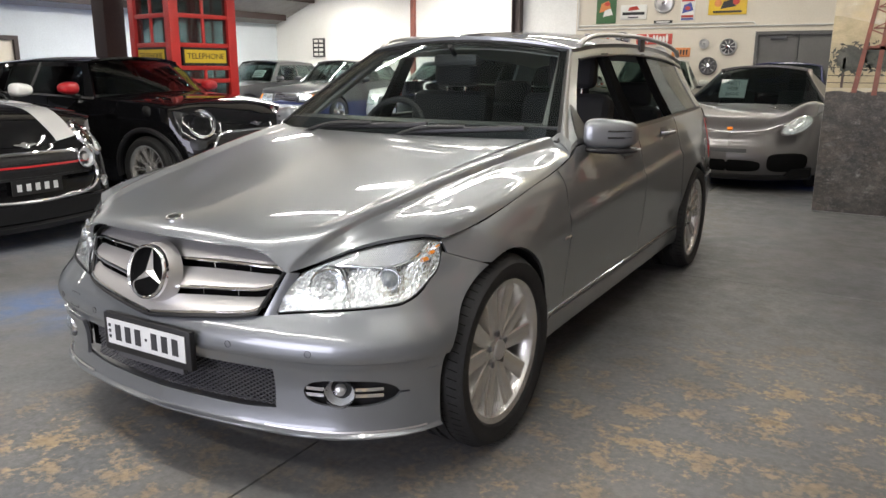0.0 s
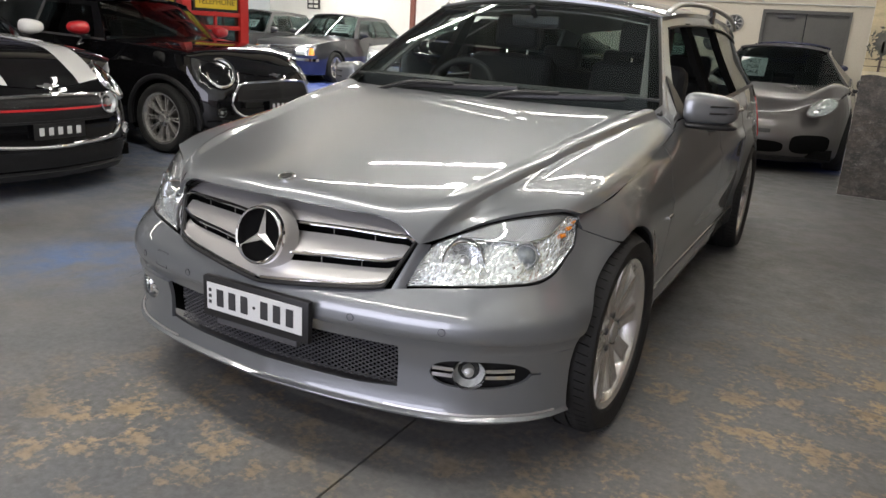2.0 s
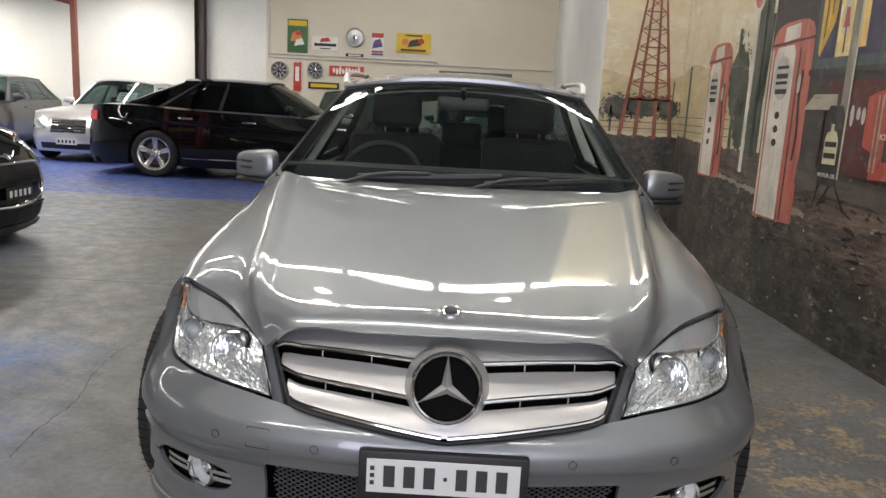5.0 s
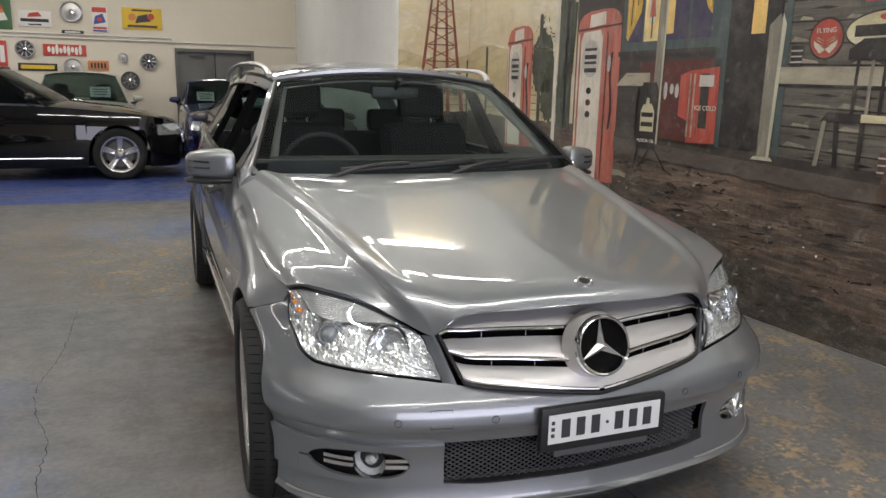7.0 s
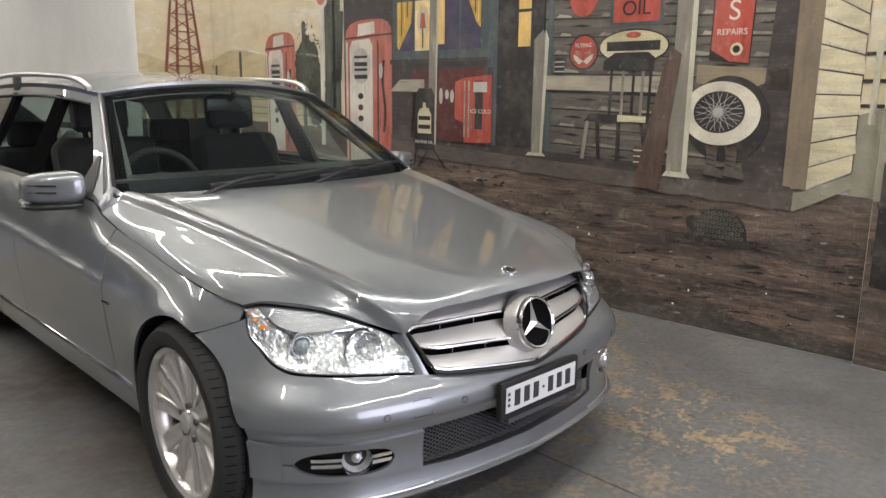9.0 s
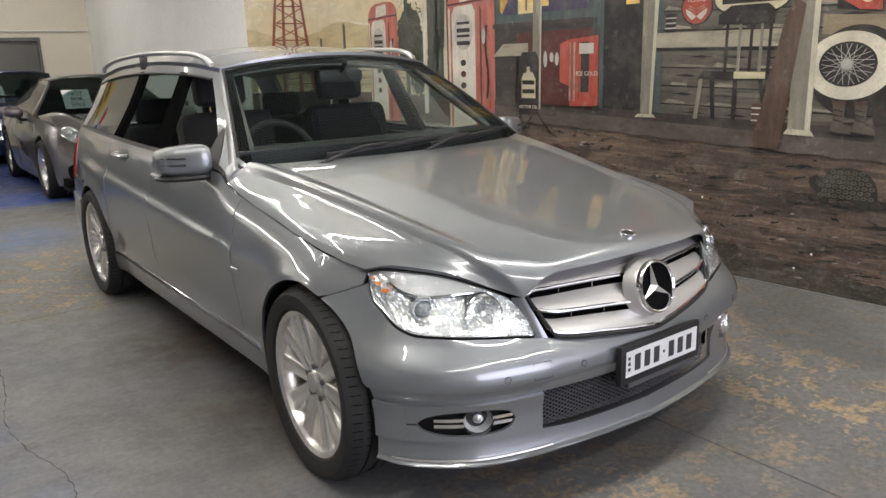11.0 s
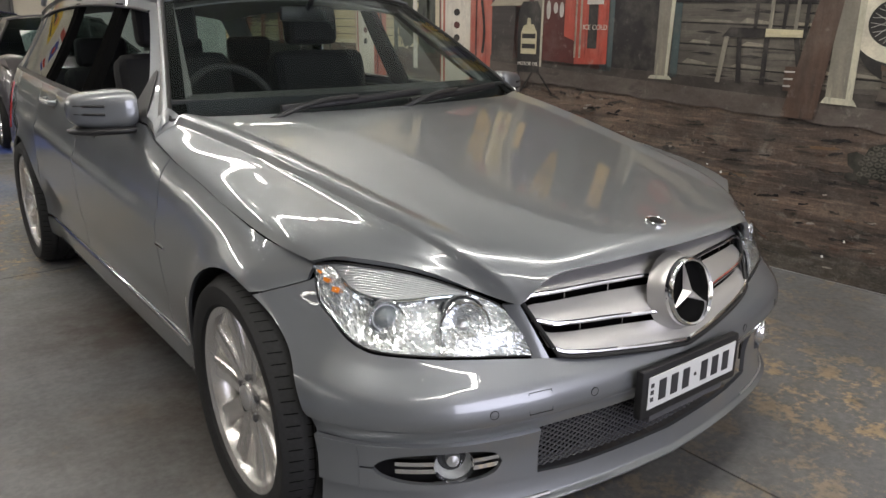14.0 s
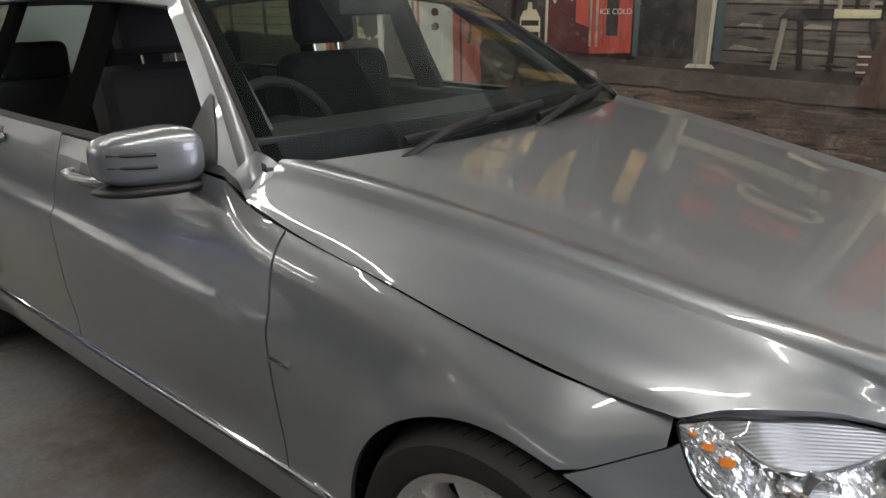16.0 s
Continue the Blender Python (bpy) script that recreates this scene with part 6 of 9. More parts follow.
# two black hatchbacks side by side
red_roof = mat("red_cap_plastic", (0.45, 0.02, 0.025), 0.3, coat=0.6)
white_cap = mat("white_mirror_cap", (0.75, 0.75, 0.73), 0.3, coat=0.6)


def hatch(at, turn, mirror, mlabel, stripes, label, spots):
    P = dict(HATCH)
    P["mirror_mat"], P["mirror_label"], P["stripes"] = mirror, mlabel, stripes
    car, S = make_car("hatchback", label, "car", at, turn, P, BLACKP)
    for s in (1, -1):
        p = on_shape(S, s * 0.60, 0.72)
        h = round_lamp(car, (p.x, p.y + 0.03, p.z + 0.012), 0.124, "headlight", -38, s * 40, 1.28)
        q = on_shape(S, s * 0.62, 0.40)
        round_lamp(car, (q.x, q.y - 0.004, q.z), 0.045, "fog_lamp", 0, s * 22)
        if spots:
            q = on_shape(S, s * 0.43, 0.60)
            round_lamp(car, (q.x, q.y - 0.03, q.z), 0.075, "spot_lamp", -6, s * 8)
    ou = [on_shape(S, x, z, 0.006) for x, z in [(-0.44, 0.365), (-0.2, 0.345), (0, 0.34), (0.2, 0.345), (0.44, 0.365), (0.525, 0.42), (0.545, 0.50), (0.50, 0.60), (0.45, 0.645), (0.2, 0.662), (0, 0.665), (-0.2, 0.662), (-0.45, 0.645), (-0.50, 0.60), (-0.545, 0.50), (-0.525, 0.42), (-0.44, 0.365)]]
    g = tube("grille_surround", ou, 0.014, CHROME, car, "chrome grille surround", 8, 60)
    strip_on(car, S, "grille", -0.49, 0.49, 0.50, 0.65, mat("black_grille_mesh", (0.01, 0.01, 0.01), 0.5, bump=0.6, bump_scale=160), 0.003, "black mesh grille", 24)
    # woven mesh bars over the grille and the lower intake
    for x0, x1, z0, z1 in ((-0.48, 0.48, 0.51, 0.645), (-0.60, 0.60, 0.21, 0.32)):
        mv, mf = [], []
        for k in range(-6, int((x1 - x0) / 0.04) + 6):
            for sg in (1, -1):
                line = [(x0 + k * 0.04 + sg * (z - z0) * 1.2, z) for z in np.linspace(z0, z1, 7)]
                for (xa, za), (xb, zb) in zip(line, line[1:]):
                    if x0 <= min(xa, xb) and max(xa, xb) <= x1:
                        o = len(mv)
                        mv += [on_shape(S, xa, za - 0.0045, 0.013), on_shape(S, xb, zb - 0.0045, 0.013), on_shape(S, xb, zb + 0.0045, 0.013), on_shape(S, xa, za + 0.0045, 0.013)]
                        mf.append((o, o + 1, o + 2, o + 3))
        link_mesh("woven_mesh", mv, mf, BLACKPL, car, "dark woven mesh")
    for z in (0.50, 0.56, 0.61):
        strip_on(car, S, "grille_bar", -0.45, 0.45, z - 0.008, z + 0.008, BLACKPL, 0.012, "", 20)
    if spots:
        strip_on(car, S, "grille_red_bar", -0.46, 0.46, 0.572, 0.586, red_roof, 0.018, "red bar across the grille", 20)
    strip_on(car, S, "lower_intake", -0.62, 0.62, 0.20, 0.33, BLACKPL, 0.006, "black lower intake", 24)
    strip_on(car, S, "splitter", -0.70, 0.70, 0.13, 0.17, BLACKPL, 0.03, "black splitter", 24, th=0.03)
    p = on_shape(S, 0, 0.445, 0.02)
    plate_bars(car, (p.x, p.y, p.z), 0.36, 0.10)
    p = on_shape(S, 0, 0.715, 0.0)
    lathe("bonnet_badge", [(0.03, 0.01), (0.03, -0.006), (0.0, -0.01)], CHROME, car, "winged chrome badge", 24, "y", pose(p.x, p.y, p.z, -50))
    for s in (1, -1):
        prism("badge_wing", [(s * 0.03, -0.01), (s * 0.075, 0.006), (s * 0.078, 0.016), (s * 0.028, 0.014)], 0.004, CHROME, pose(p.x, p.y - 0.004, p.z, -50), car)
    tube("bumper_line", [on_shape(S, x, 0.335 - 0.02 * (abs(x) / 0.7) ** 2, 0.012) for x in np.linspace(-0.7, 0.7, 30)], 0.008, BLACKP, car, "", 6)
    strip_on(car, S, "intake_mesh", -0.46, 0.46, 0.215, 0.315, bpy.data.materials["black_grille_mesh"], 0.010, "", 20)
    for s in (1, -1):
        prism("side_scuttle", [(-0.09, -0.018), (0.07, -0.024), (0.09, 0.012), (-0.07, 0.024)], 0.012, CHROME, pose(s * (S.at(S.u(0.44), 0.80).x + 0.006), 0.44, 0.80, 0, 0, s * 90), car, "chrome side repeater")
    for s in (1, -1):
        for yw in (0, P["wb"]):
            tube("arch_trim", [(s * (S.at(S.u(yw - 0.37 * math.cos(w)), 0.31 + 0.37 * math.sin(w)).x + 0.004), yw - 0.37 * math.cos(w), 0.31 + 0.37 * math.sin(w)) for w in np.linspace(-0.2, math.pi + 0.2, 24)], 0.026, BLACKPL, car, "black arch trim", 8)
    return car


def on_shape(S, x, z, out=0.0):
    n = int(np.argmax(S.xy[:, 0]))
    p = S.at(float(np.interp(abs(x), S.xy[:n, 0], S.us[:n])), z, out)
    return Vector((math.copysign(p.x, x) if x else 0.0, p.y, p.z))


def place_nose(x, y, turn, nose):
    """Front axle's place for a nose at (x, y)."""
    a = math.radians(turn)
    return (x + math.sin(a) * nose, y - math.cos(a) * nose)


hatch(place_nose(-3.03, 0.86, 90, -0.78), 90, white_cap, "white mirror cap", True, "black hatchback with white bonnet stripes and round spot lamps", True)
hatch(place_nose(-3.29, 3.34, 92, -0.78), 92, red_roof, "red patterned mirror cap", False, "black hatchback with red mirror caps beside the telephone box", False)



def tail_lamps(car, S, tail, z0, z1, reach, mtl=REDLENS):
    for s in (1, -1):
        shell("tail_lamp", lambda a, v, s=s: Matrix.Diagonal((s, 1, 1)) @ S.at(S.u(tail - reach + (reach - 0.03) * a), z0 + (z1 - z0) * v, 0.006), 8, 5, mtl, car, "red tail lamp", 0.012)


def saloon_front(car, S, grille, lamps, bumper, amber=True, slats=5, mtl=None):
    """A saloon's face: upright chrome grille with slats, square lamps, indicators, bumper strip and plate bars."""
    w, z0, z1 = grille
    g = strip_on(car, S, "grille", -w, w, z0, z1, BLACKPL, 0.006, "chrome grille", 14, 0.01)
    pts = [on_shape(S, x, z, 0.014) for x, z in ((-w, z0), (w, z0), (w, z1), (-w, z1))]
    tube("grille_frame", pts, 0.014, CHROME, g, "chrome grille frame", 8, closed=True)
    for k in range(slats):
        z = z0 + (z1 - z0) * (k + 0.7) / (slats + 0.4)
        strip_on(g, S, "grille_slat", -w, w, z - 0.007, z + 0.007, CHROME, 0.014, "", 10, 0.008)
    x0, x1, l0, l1 = lamps
    for s in (1, -1):
        h = strip_on(car, S, "headlight", s * x0, s * x1, l0, l1, FACET, 0.004, "clear square headlamp", 12, 0.01)
        strip_on(h, S, "lens", s * x0, s * x1, l0, l1, LENS, 0.022, "", 12, 0.003)
        if amber:
            xm = float(S.xy[:, 0].max())
            strip_on(h, S, "indicator", s * (x1 + 0.004), s * min(x1 + 0.10, xm * 0.975), l0, l1, AMBER, 0.008, "amber indicator", 8, 0.01)
    strip_on(car, S, "bumper_strip", -0.80, 0.80, bumper, bumper + 0.05, mtl or CHROME, 0.012, "bright bumper strip", 30, 0.014)
    strip_on(car, S, "lower_grille", -0.5, 0.5, 0.22, 0.32, BLACKPL, 0.004, "", 16)
    p = on_shape(S, 0, bumper - 0.05, 0.03)
    plate_bars(car, (p.x, p.y, p.z), 0.36, 0.10, dark=False)


def paper_in_screen(car, at, w, h, tilt, words=""):
    """A sheet of paper propped behind the windscreen."""
    m = pose(*at, tilt, 0, 0)
    p = prism("paper_sign", [(-w / 2, 0), (w / 2, 0), (w / 2, h), (-w / 2, h)], 0.002, PAPER, m, car, "white paper sign behind the glass")
    for k, t in enumerate(words.split()):
        text("sign_words", t, h * 0.27, INK, m @ Matrix.Translation((0, -0.003, h * (0.78 - 0.29 * k))) @ Matrix.Rotation(math.pi / 2, 4, "X"), p)
    if not words:
        for k in range(3):
            prism("text_bar", [(-w * 0.35, h * (0.2 + 0.25 * k)), (w * 0.35, h * (0.2 + 0.25 * k)), (w * 0.35, h * (0.3 + 0.25 * k)), (-w * 0.35, h * (0.3 + 0.25 * k))], 0.001, GREYPL, m @ Matrix.Translation((0, -0.002, 0)), p)


# black limousine across the blue band
limo, LS = make_car("limousine", "black limousine with chrome trim parked across the blue floor band", "car", (-1.50, 9.63), 90, LIMO, BLACKP)
tail_lamps(limo, LS, 4.2, 0.80, 0.93, 0.28)
for s in (1, -1):
    h = strip_on(limo, LS, "headlight", s * 0.50, s * 0.86, 0.60, 0.74, FACET, 0.004, "clear swept headlamp", 14, 0.01)
    strip_on(h, LS, "lens", s * 0.50, s * 0.86, 0.60, 0.74, LENS, 0.02, "", 14, 0.003)
    tube("side_strip", [Vector((s * (LS.at(LS.u(y), 0.30).x + 0.006), y, 0.30)) for y in np.linspace(0.45, 2.6, 20)], 0.010, CHROME, limo, "chrome sill strip", 8)
    shell("side_crease", lambda a, v, s=s: Matrix.Diagonal((s, 1, 1)) @ LS.at(LS.u(0.4 + 3.3 * a), 0.74 + 0.07 * a + 0.03 * v, 0.010 * math.sin(math.pi * v)), 30, 5, BLACKP, limo, "", 0.01)
strip_on(limo, LS, "grille", -0.36, 0.36, 0.46, 0.72, CHROME, 0.008, "chrome grille", 12)

# grey sports car behind
sport, SS = make_car("sports_car", "warm grey sports car with a paper sign behind its windscreen", "car", (0.46, 7.02), 0, SPORT, WARMGREYP, glass=DARKGLASS)
for s in (1, -1):
    # egg-shaped lamp let into the raised wing, with dark side intake below
    def egg(a, v, lift=0.0, dome=0.0, s=s):
        w = 2 * math.pi * a
        x = 0.615 + v * (0.130 * math.cos(w) + 0.02 * math.sin(w))
        y = -0.62 + v * (0.17 * math.sin(w) + 0.07 * math.cos(w))
        return Vector((s * x, y - lift * 0.5, SS.hood(x, y) + lift + dome * (1 - v * v)))
    hl = shell("headlight", lambda a, v: egg(a, v, 0.006), 36, [0.02, 0.25, 0.5, 0.75, 1.0], FACET, sport, "clear egg-shaped headlamp", 0.004)
    tube("lamp_rim", [egg(a, 1.0, 0.008) for a in np.linspace(0, 1, 37)[:-1]], 0.008, WARMGREYP, hl, "", 8, closed=True)
    shell("lens", lambda a, v: egg(a, v, 0.008, 0.03), 36, [0.02, 0.3, 0.6, 0.85, 1.0], LENS, hl, "", 0.003)
    for (px_, py_, pr_) in ((0.64, -0.58, 0.055), (0.58, -0.69, 0.04)):
        q = Vector((s * px_, py_, SS.hood(px_, py_) + 0.012))
        lathe("projector", [(pr_, 0.02), (pr_, -0.012), (pr_ * 0.85, -0.016), (pr_ * 0.8, 0.0), (0.0, -0.012)], CHROME, hl, "", 24, "y", pose(q.x, q.y, q.z, -50, 0, s * 14))
    # intakes are flat near-black shapes, the shade of an opening painted on
    shell("side_intake", lambda a, v, s=s: on_shape(SS, s * (0.56 + v * 0.175 * math.copysign(abs(math.cos(2 * math.pi * a)) ** 0.6, math.cos(2 * math.pi * a))), 0.325 + v * 0.095 * math.copysign(abs(math.sin(2 * math.pi * a)) ** 0.6, math.sin(2 * math.pi * a)), 0.004), 40, [0.02, 0.4, 0.7, 1.0], DARK, sport, "black side intake", 0.004)
shell("centre_intake", lambda a, v: on_shape(SS, v * 0.33 * math.copysign(abs(math.cos(2 * math.pi * a)) ** 0.45, math.cos(2 * math.pi * a)), 0.285 + v * 0.06 * math.copysign(abs(math.sin(2 * math.pi * a)) ** 0.6, math.sin(2 * math.pi * a)), 0.004), 48, [0.02, 0.4, 0.7, 1.0], DARK, sport, "black centre intake", 0.004)
strip_on(sport, SS, "plate_mount", -0.19, 0.19, 0.42, 0.46, BLACKPL, 0.008, "black plate mount", 10)
strip_on(sport, SS, "splitter", -0.80, 0.80, 0.13, 0.18, BLACKPL, 0.02, "black splitter", 24, th=0.03)
p = on_shape(SS, 0, 0.585, 0.01)
lathe("bonnet_badge", [(0.03, 0.01), (0.03, -0.004), (0.0, -0.006)], AMBER, sport, "small gold badge", 20, "y", pose(0, -0.86, 0.66, -68))
paper_in_screen(sport, (-0.28, 0.66, 0.92), 0.30, 0.27, -38, "NOT FOR SALE")

# saloons against the white wall
old, OS = make_car("old_saloon", "dark blue-grey old saloon with a chrome upright grille", "car", (-9.35, 11.0), 4, dict(SEDAN, two_tone=0.52), NAVYP, NAVYLOW, glass=TINTED)
saloon_front(old, OS, (0.30, 0.55, 0.72), (0.36, 0.66, 0.56, 0.70), 0.44)
paper_in_screen(old, (0.25, 1.05, 1.02), 0.42, 0.26, -45)
sil, IS = make_car("silver_saloon", "pale silver saloon with an upright chrome grille by the white wall", "car", (-6.55, 10.95), -2, dict(SEDAN, corner=0.4, nose_w=0.72), PALEP, glass=TINTED)
saloon_front(sil, IS, (0.30, 0.50, 0.70), (0.40, 0.68, 0.54, 0.70), 0.40, False, 4, PALEP)
paper_in_screen(sil, (0.1, 1.05, 1.02), 0.36, 0.24, -45)
gry, GS = make_car("grey_saloon", "dark grey saloon half hidden by the telephone box", "car", (-11.75, 10.8), 0, dict(SEDAN, corner=0.4, nose_w=0.72), GREYP, glass=TINTED)
saloon_front(gry, GS, (0.28, 0.52, 0.70), (0.40, 0.68, 0.56, 0.70), 0.42, False, 4, GREYP)
paper_in_screen(gry, (0.1, 1.05, 1.02), 0.36, 0.24, -45)
hat, HS_ = make_car("old_car", "faded cream old car by the sign wall", "car", (-2.15, 12.05), 4, dict(SEDAN, tail=1.72, wb=1.4, top=((0.95, 1.45), (1.3, 1.44)), back=(1.6, 1.0), pillars=(0.06, 0.95)), CREAMP, glass=TINTED)
saloon_front(hat, HS_, (0.30, 0.52, 0.70), (0.42, 0.66, 0.56, 0.70), 0.42)
paper_in_screen(hat, (0.3, 0.85, 1.02), 0.34, 0.24, -40)

nav, NS_ = make_car("navy_saloon", "navy saloon with a chrome grille before the grey doors", "car", (0.18, 11.42), 0, dict(SEDAN, W=0.76, tail=2.45, wb=1.75, top=((1.0, 1.36), (1.5, 1.35)), roof_z=1.34, back=(2.0, 1.0), pillars=(0.06, 0.95), handles=(1.2,)), BLUEP, glass=TINTED)
saloon_front(nav, NS_, (0.28, 0.52, 0.70), (0.36, 0.66, 0.55, 0.69), 0.40, False, 4)
paper_in_screen(nav, (-0.3, 0.85, 1.0), 0.30, 0.2, -40)

# ---- the painted wall ----
mural = thing("mural", "wall mural of a desert filling station in dusty paint", "mural")


def brush(name, a, b, c=None, scale=6.0, stretch=(1, 1, 1), rough=0.5, amount=0.9, fine=0.10, wear=0.0, grit=0.0, wash=1.0):
    """Wall paint laid on with a brush: two tones in streaks, a third in flecks, and fine grain."""
    m = bpy.data.materials.new(name)
    m.use_nodes = True
    nt = m.node_tree
    L = nt.links.new
    p = nt.nodes["Principled BSDF"]
    p.inputs["Roughness"].default_value = rough
    co, mp = nt.nodes.new("ShaderNodeTexCoord"), nt.nodes.new("ShaderNodeMapping")
    mp.inputs["Scale"].default_value = stretch
    L(co.outputs["Object"], mp.inputs["Vector"])

    def fac(s, lo, hi, d=7, top=1.0, plain=False):
        n, r = nt.nodes.new("ShaderNodeTexNoise"), nt.nodes.new("ShaderNodeMapRange")
        n.inputs["Scale"].default_value, n.inputs["Detail"].default_value, n.inputs["Roughness"].default_value = s, d, 0.62
        L(co.outputs["Object"] if plain else mp.outputs[0], n.inputs["Vector"])
        r.inputs[1].default_value, r.inputs[2].default_value, r.inputs[4].default_value = lo, hi, top
        L(n.outputs[0], r.inputs[0])
        return r.outputs[0]

    def mix(f, x, y, kind="MIX"):
        n = nt.nodes.new("ShaderNodeMix")
        n.data_type, n.blend_type = "RGBA", kind
        L(f, n.inputs[0])
        for i, s in ((6, x), (7, y)):
            if isinstance(s, tuple):
                n.inputs[i].default_value = (*s, 1)
            else:
                L(s, n.inputs[i])
        return n.outputs[2]
    col = mix(fac(scale, 0.36, 0.66, 7, amount), a, b)
    if c:
        col = mix(fac(scale * 2.1, 0.56, 0.66, 8, 0.85), col, c)
    if grit:
        col = mix(fac(scale * 4.5, 0.52, 0.64, 9, grit), col, tuple(min(1.8 * v, 1) for v in b))
        col = mix(fac(scale * 6.5, 0.54, 0.63, 10, grit), col, c)
        col = mix(fac(scale * 14, 0.60, 0.68, 6, grit * 0.8), col, (0.30, 0.27, 0.235))
    if wear:
        col = mix(fac(9, 0.62, 0.72, 9, wear, True), col, (0.55, 0.53, 0.48))
    col = mix(fac(5.5, 0.48, 0.76, 9, 0.34, True), col, (0.27, 0.245, 0.205))
    col = mix(fac(17, 0.60, 0.74, 10, 0.38, True), col, (0.36, 0.335, 0.29))
    # thin uneven washes of darker paint, broad and narrow
    col = mix(fac(2.7, 0.46, 0.66, 6, 0.42 * wash, True), col, tuple(0.45 * v for v in a))
    col = mix(fac(8.5, 0.50, 0.66, 8, 0.40 * wash), col, tuple(0.55 * v for v in a))
    g = fac(90, 0.3, 0.7, 4, 1.0, True)
    n = nt.nodes.new("ShaderNodeMapRange")
    n.inputs[3].default_value, n.inputs[4].default_value = 1 - fine, 1 + fine
    L(g, n.inputs[0])
    mul = nt.nodes.new("ShaderNodeMix")
    mul.data_type, mul.blend_type = "RGBA", "MULTIPLY"
    mul.inputs[0].default_value = 1
    L(col, mul.inputs[6])
    L(n.outputs[0], mul.inputs[7])
    L(mul.outputs[2], p.inputs["Base Color"])
    bp = nt.nodes.new("ShaderNodeBump")
    bp.inputs["Strength"].default_value, bp.inputs["Distance"].default_value = 0.15, 0.003
    L(fac(55, 0.2, 0.8, 6, 1.0, True), bp.inputs["Height"])
    L(bp.outputs[0], p.inputs["Normal"])
    return m


H = (1, 0.35, 2.2)
VV = (1, 2.6, 0.4)
M_SKY = brush("painted_sky", (0.60, 0.50, 0.30), (0.66, 0.60, 0.46), (0.70, 0.66, 0.56), 2.2, (1, 0.5, 2.0), fine=0.06, wash=0.2)
M_DIRT = brush("painted_dirt", (0.056, 0.045, 0.039), (0.195, 0.136, 0.100), (0.022, 0.019, 0.017), 3.4, (1, 0.26, 2.6), fine=0.26, wear=0.22, grit=0.38)
M_DIRTD = brush("painted_dark_ground", (0.030, 0.028, 0.024), (0.075, 0.060, 0.045), (0.12, 0.11, 0.095), 5.0, (1, 0.5, 1.7), fine=0.3, wear=0.4, grit=0.5)
M_SLAB = brush("painted_porch_edge", (0.085, 0.065, 0.055), (0.14, 0.12, 0.105), (0.04, 0.035, 0.03), 5, (1, 0.5, 1.5), wear=0.4)
M_PORCH = brush("painted_porch_floor", (0.045, 0.038, 0.034), (0.07, 0.058, 0.05), None, 5, H)
M_BOARD = brush("painted_grey_board", (0.085, 0.076, 0.064), (0.165, 0.148, 0.120), (0.035, 0.031, 0.028), 5, (1, 0.3, 4))
M_BOARDD = brush("painted_dark_board", (0.038, 0.032, 0.030), (0.062, 0.052, 0.047), None, 5, (1, 0.3, 4))
M_BOARDL = brush("painted_tan_board", (0.30, 0.24, 0.15), (0.24, 0.19, 0.125), None, 4, (1, 0.3, 4))
M_CREAM = brush("painted_cream_siding", (0.56, 0.50, 0.30), (0.64, 0.59, 0.42), (0.42, 0.37, 0.24), 3, (1, 0.4, 3))
M_POST = brush("painted_post", (0.27, 0.245, 0.19), (0.16, 0.15, 0.125), (0.36, 0.33, 0.25), 5, VV)
M_POSTL = brush("painted_post_light", (0.58, 0.55, 0.41), (0.46, 0.44, 0.34), (0.30, 0.29, 0.24), 5, VV)
M_BEAM = brush("painted_beam", (0.40, 0.36, 0.27), (0.30, 0.265, 0.20), (0.18, 0.165, 0.135), 5, H)
M_BROWN = brush("painted_brown_timber", (0.075, 0.045, 0.034), (0.115, 0.072, 0.05), (0.04, 0.028, 0.024), 5, VV)
M_TAN = brush("painted_tan_post", (0.23, 0.18, 0.115), (0.16, 0.125, 0.085), None, 5, VV)
M_TEAL = brush("painted_teal_trim", (0.075, 0.105, 0.105), (0.05, 0.07, 0.072), None, 6, VV)
M_BLACK = brush("painted_black", (0.016, 0.014, 0.014), (0.030, 0.026, 0.026), None, 6)
M_RED = brush("painted_red", (0.40, 0.062, 0.040), (0.48, 0.105, 0.070), (0.24, 0.035, 0.027), 5, VV)
M_REDD = brush("painted_dark_red", (0.11, 0.026, 0.022), (0.075, 0.022, 0.02), None, 4)
M_REDL = brush("painted_pump_red", (0.42, 0.105, 0.075), (0.50, 0.185, 0.135), (0.27, 0.055, 0.042), 5, VV)
M_WHITE = brush("painted_off_white", (0.62, 0.57, 0.48), (0.70, 0.66, 0.58), None, 4, VV)
M_YEL = brush("painted_curtain", (0.66, 0.42, 0.06), (0.48, 0.27, 0.03), (0.75, 0.55, 0.14), 9, (1, 4, 1))
M_GLOW = brush("painted_lamplight", (0.80, 0.60, 0.24), (0.85, 0.74, 0.45), None, 4)
M_AMB = brush("painted_lantern", (0.78, 0.48, 0.12), (0.82, 0.62, 0.28), None, 4, VV)
M_NAVY = brush("painted_night_blue", (0.045, 0.038, 0.085), (0.075, 0.06, 0.11), None, 4)
M_LEAF = brush("painted_scrub", (0.045, 0.052, 0.034), (0.09, 0.095, 0.06), (0.020, 0.022, 0.018), 14)
M_CACT = brush("painted_cactus", (0.035, 0.042, 0.034), (0.10, 0.11, 0.085), None, 8, VV)
M_RUST = brush("painted_rust_steel", (0.30, 0.085, 0.045), (0.19, 0.06, 0.04), None, 8)
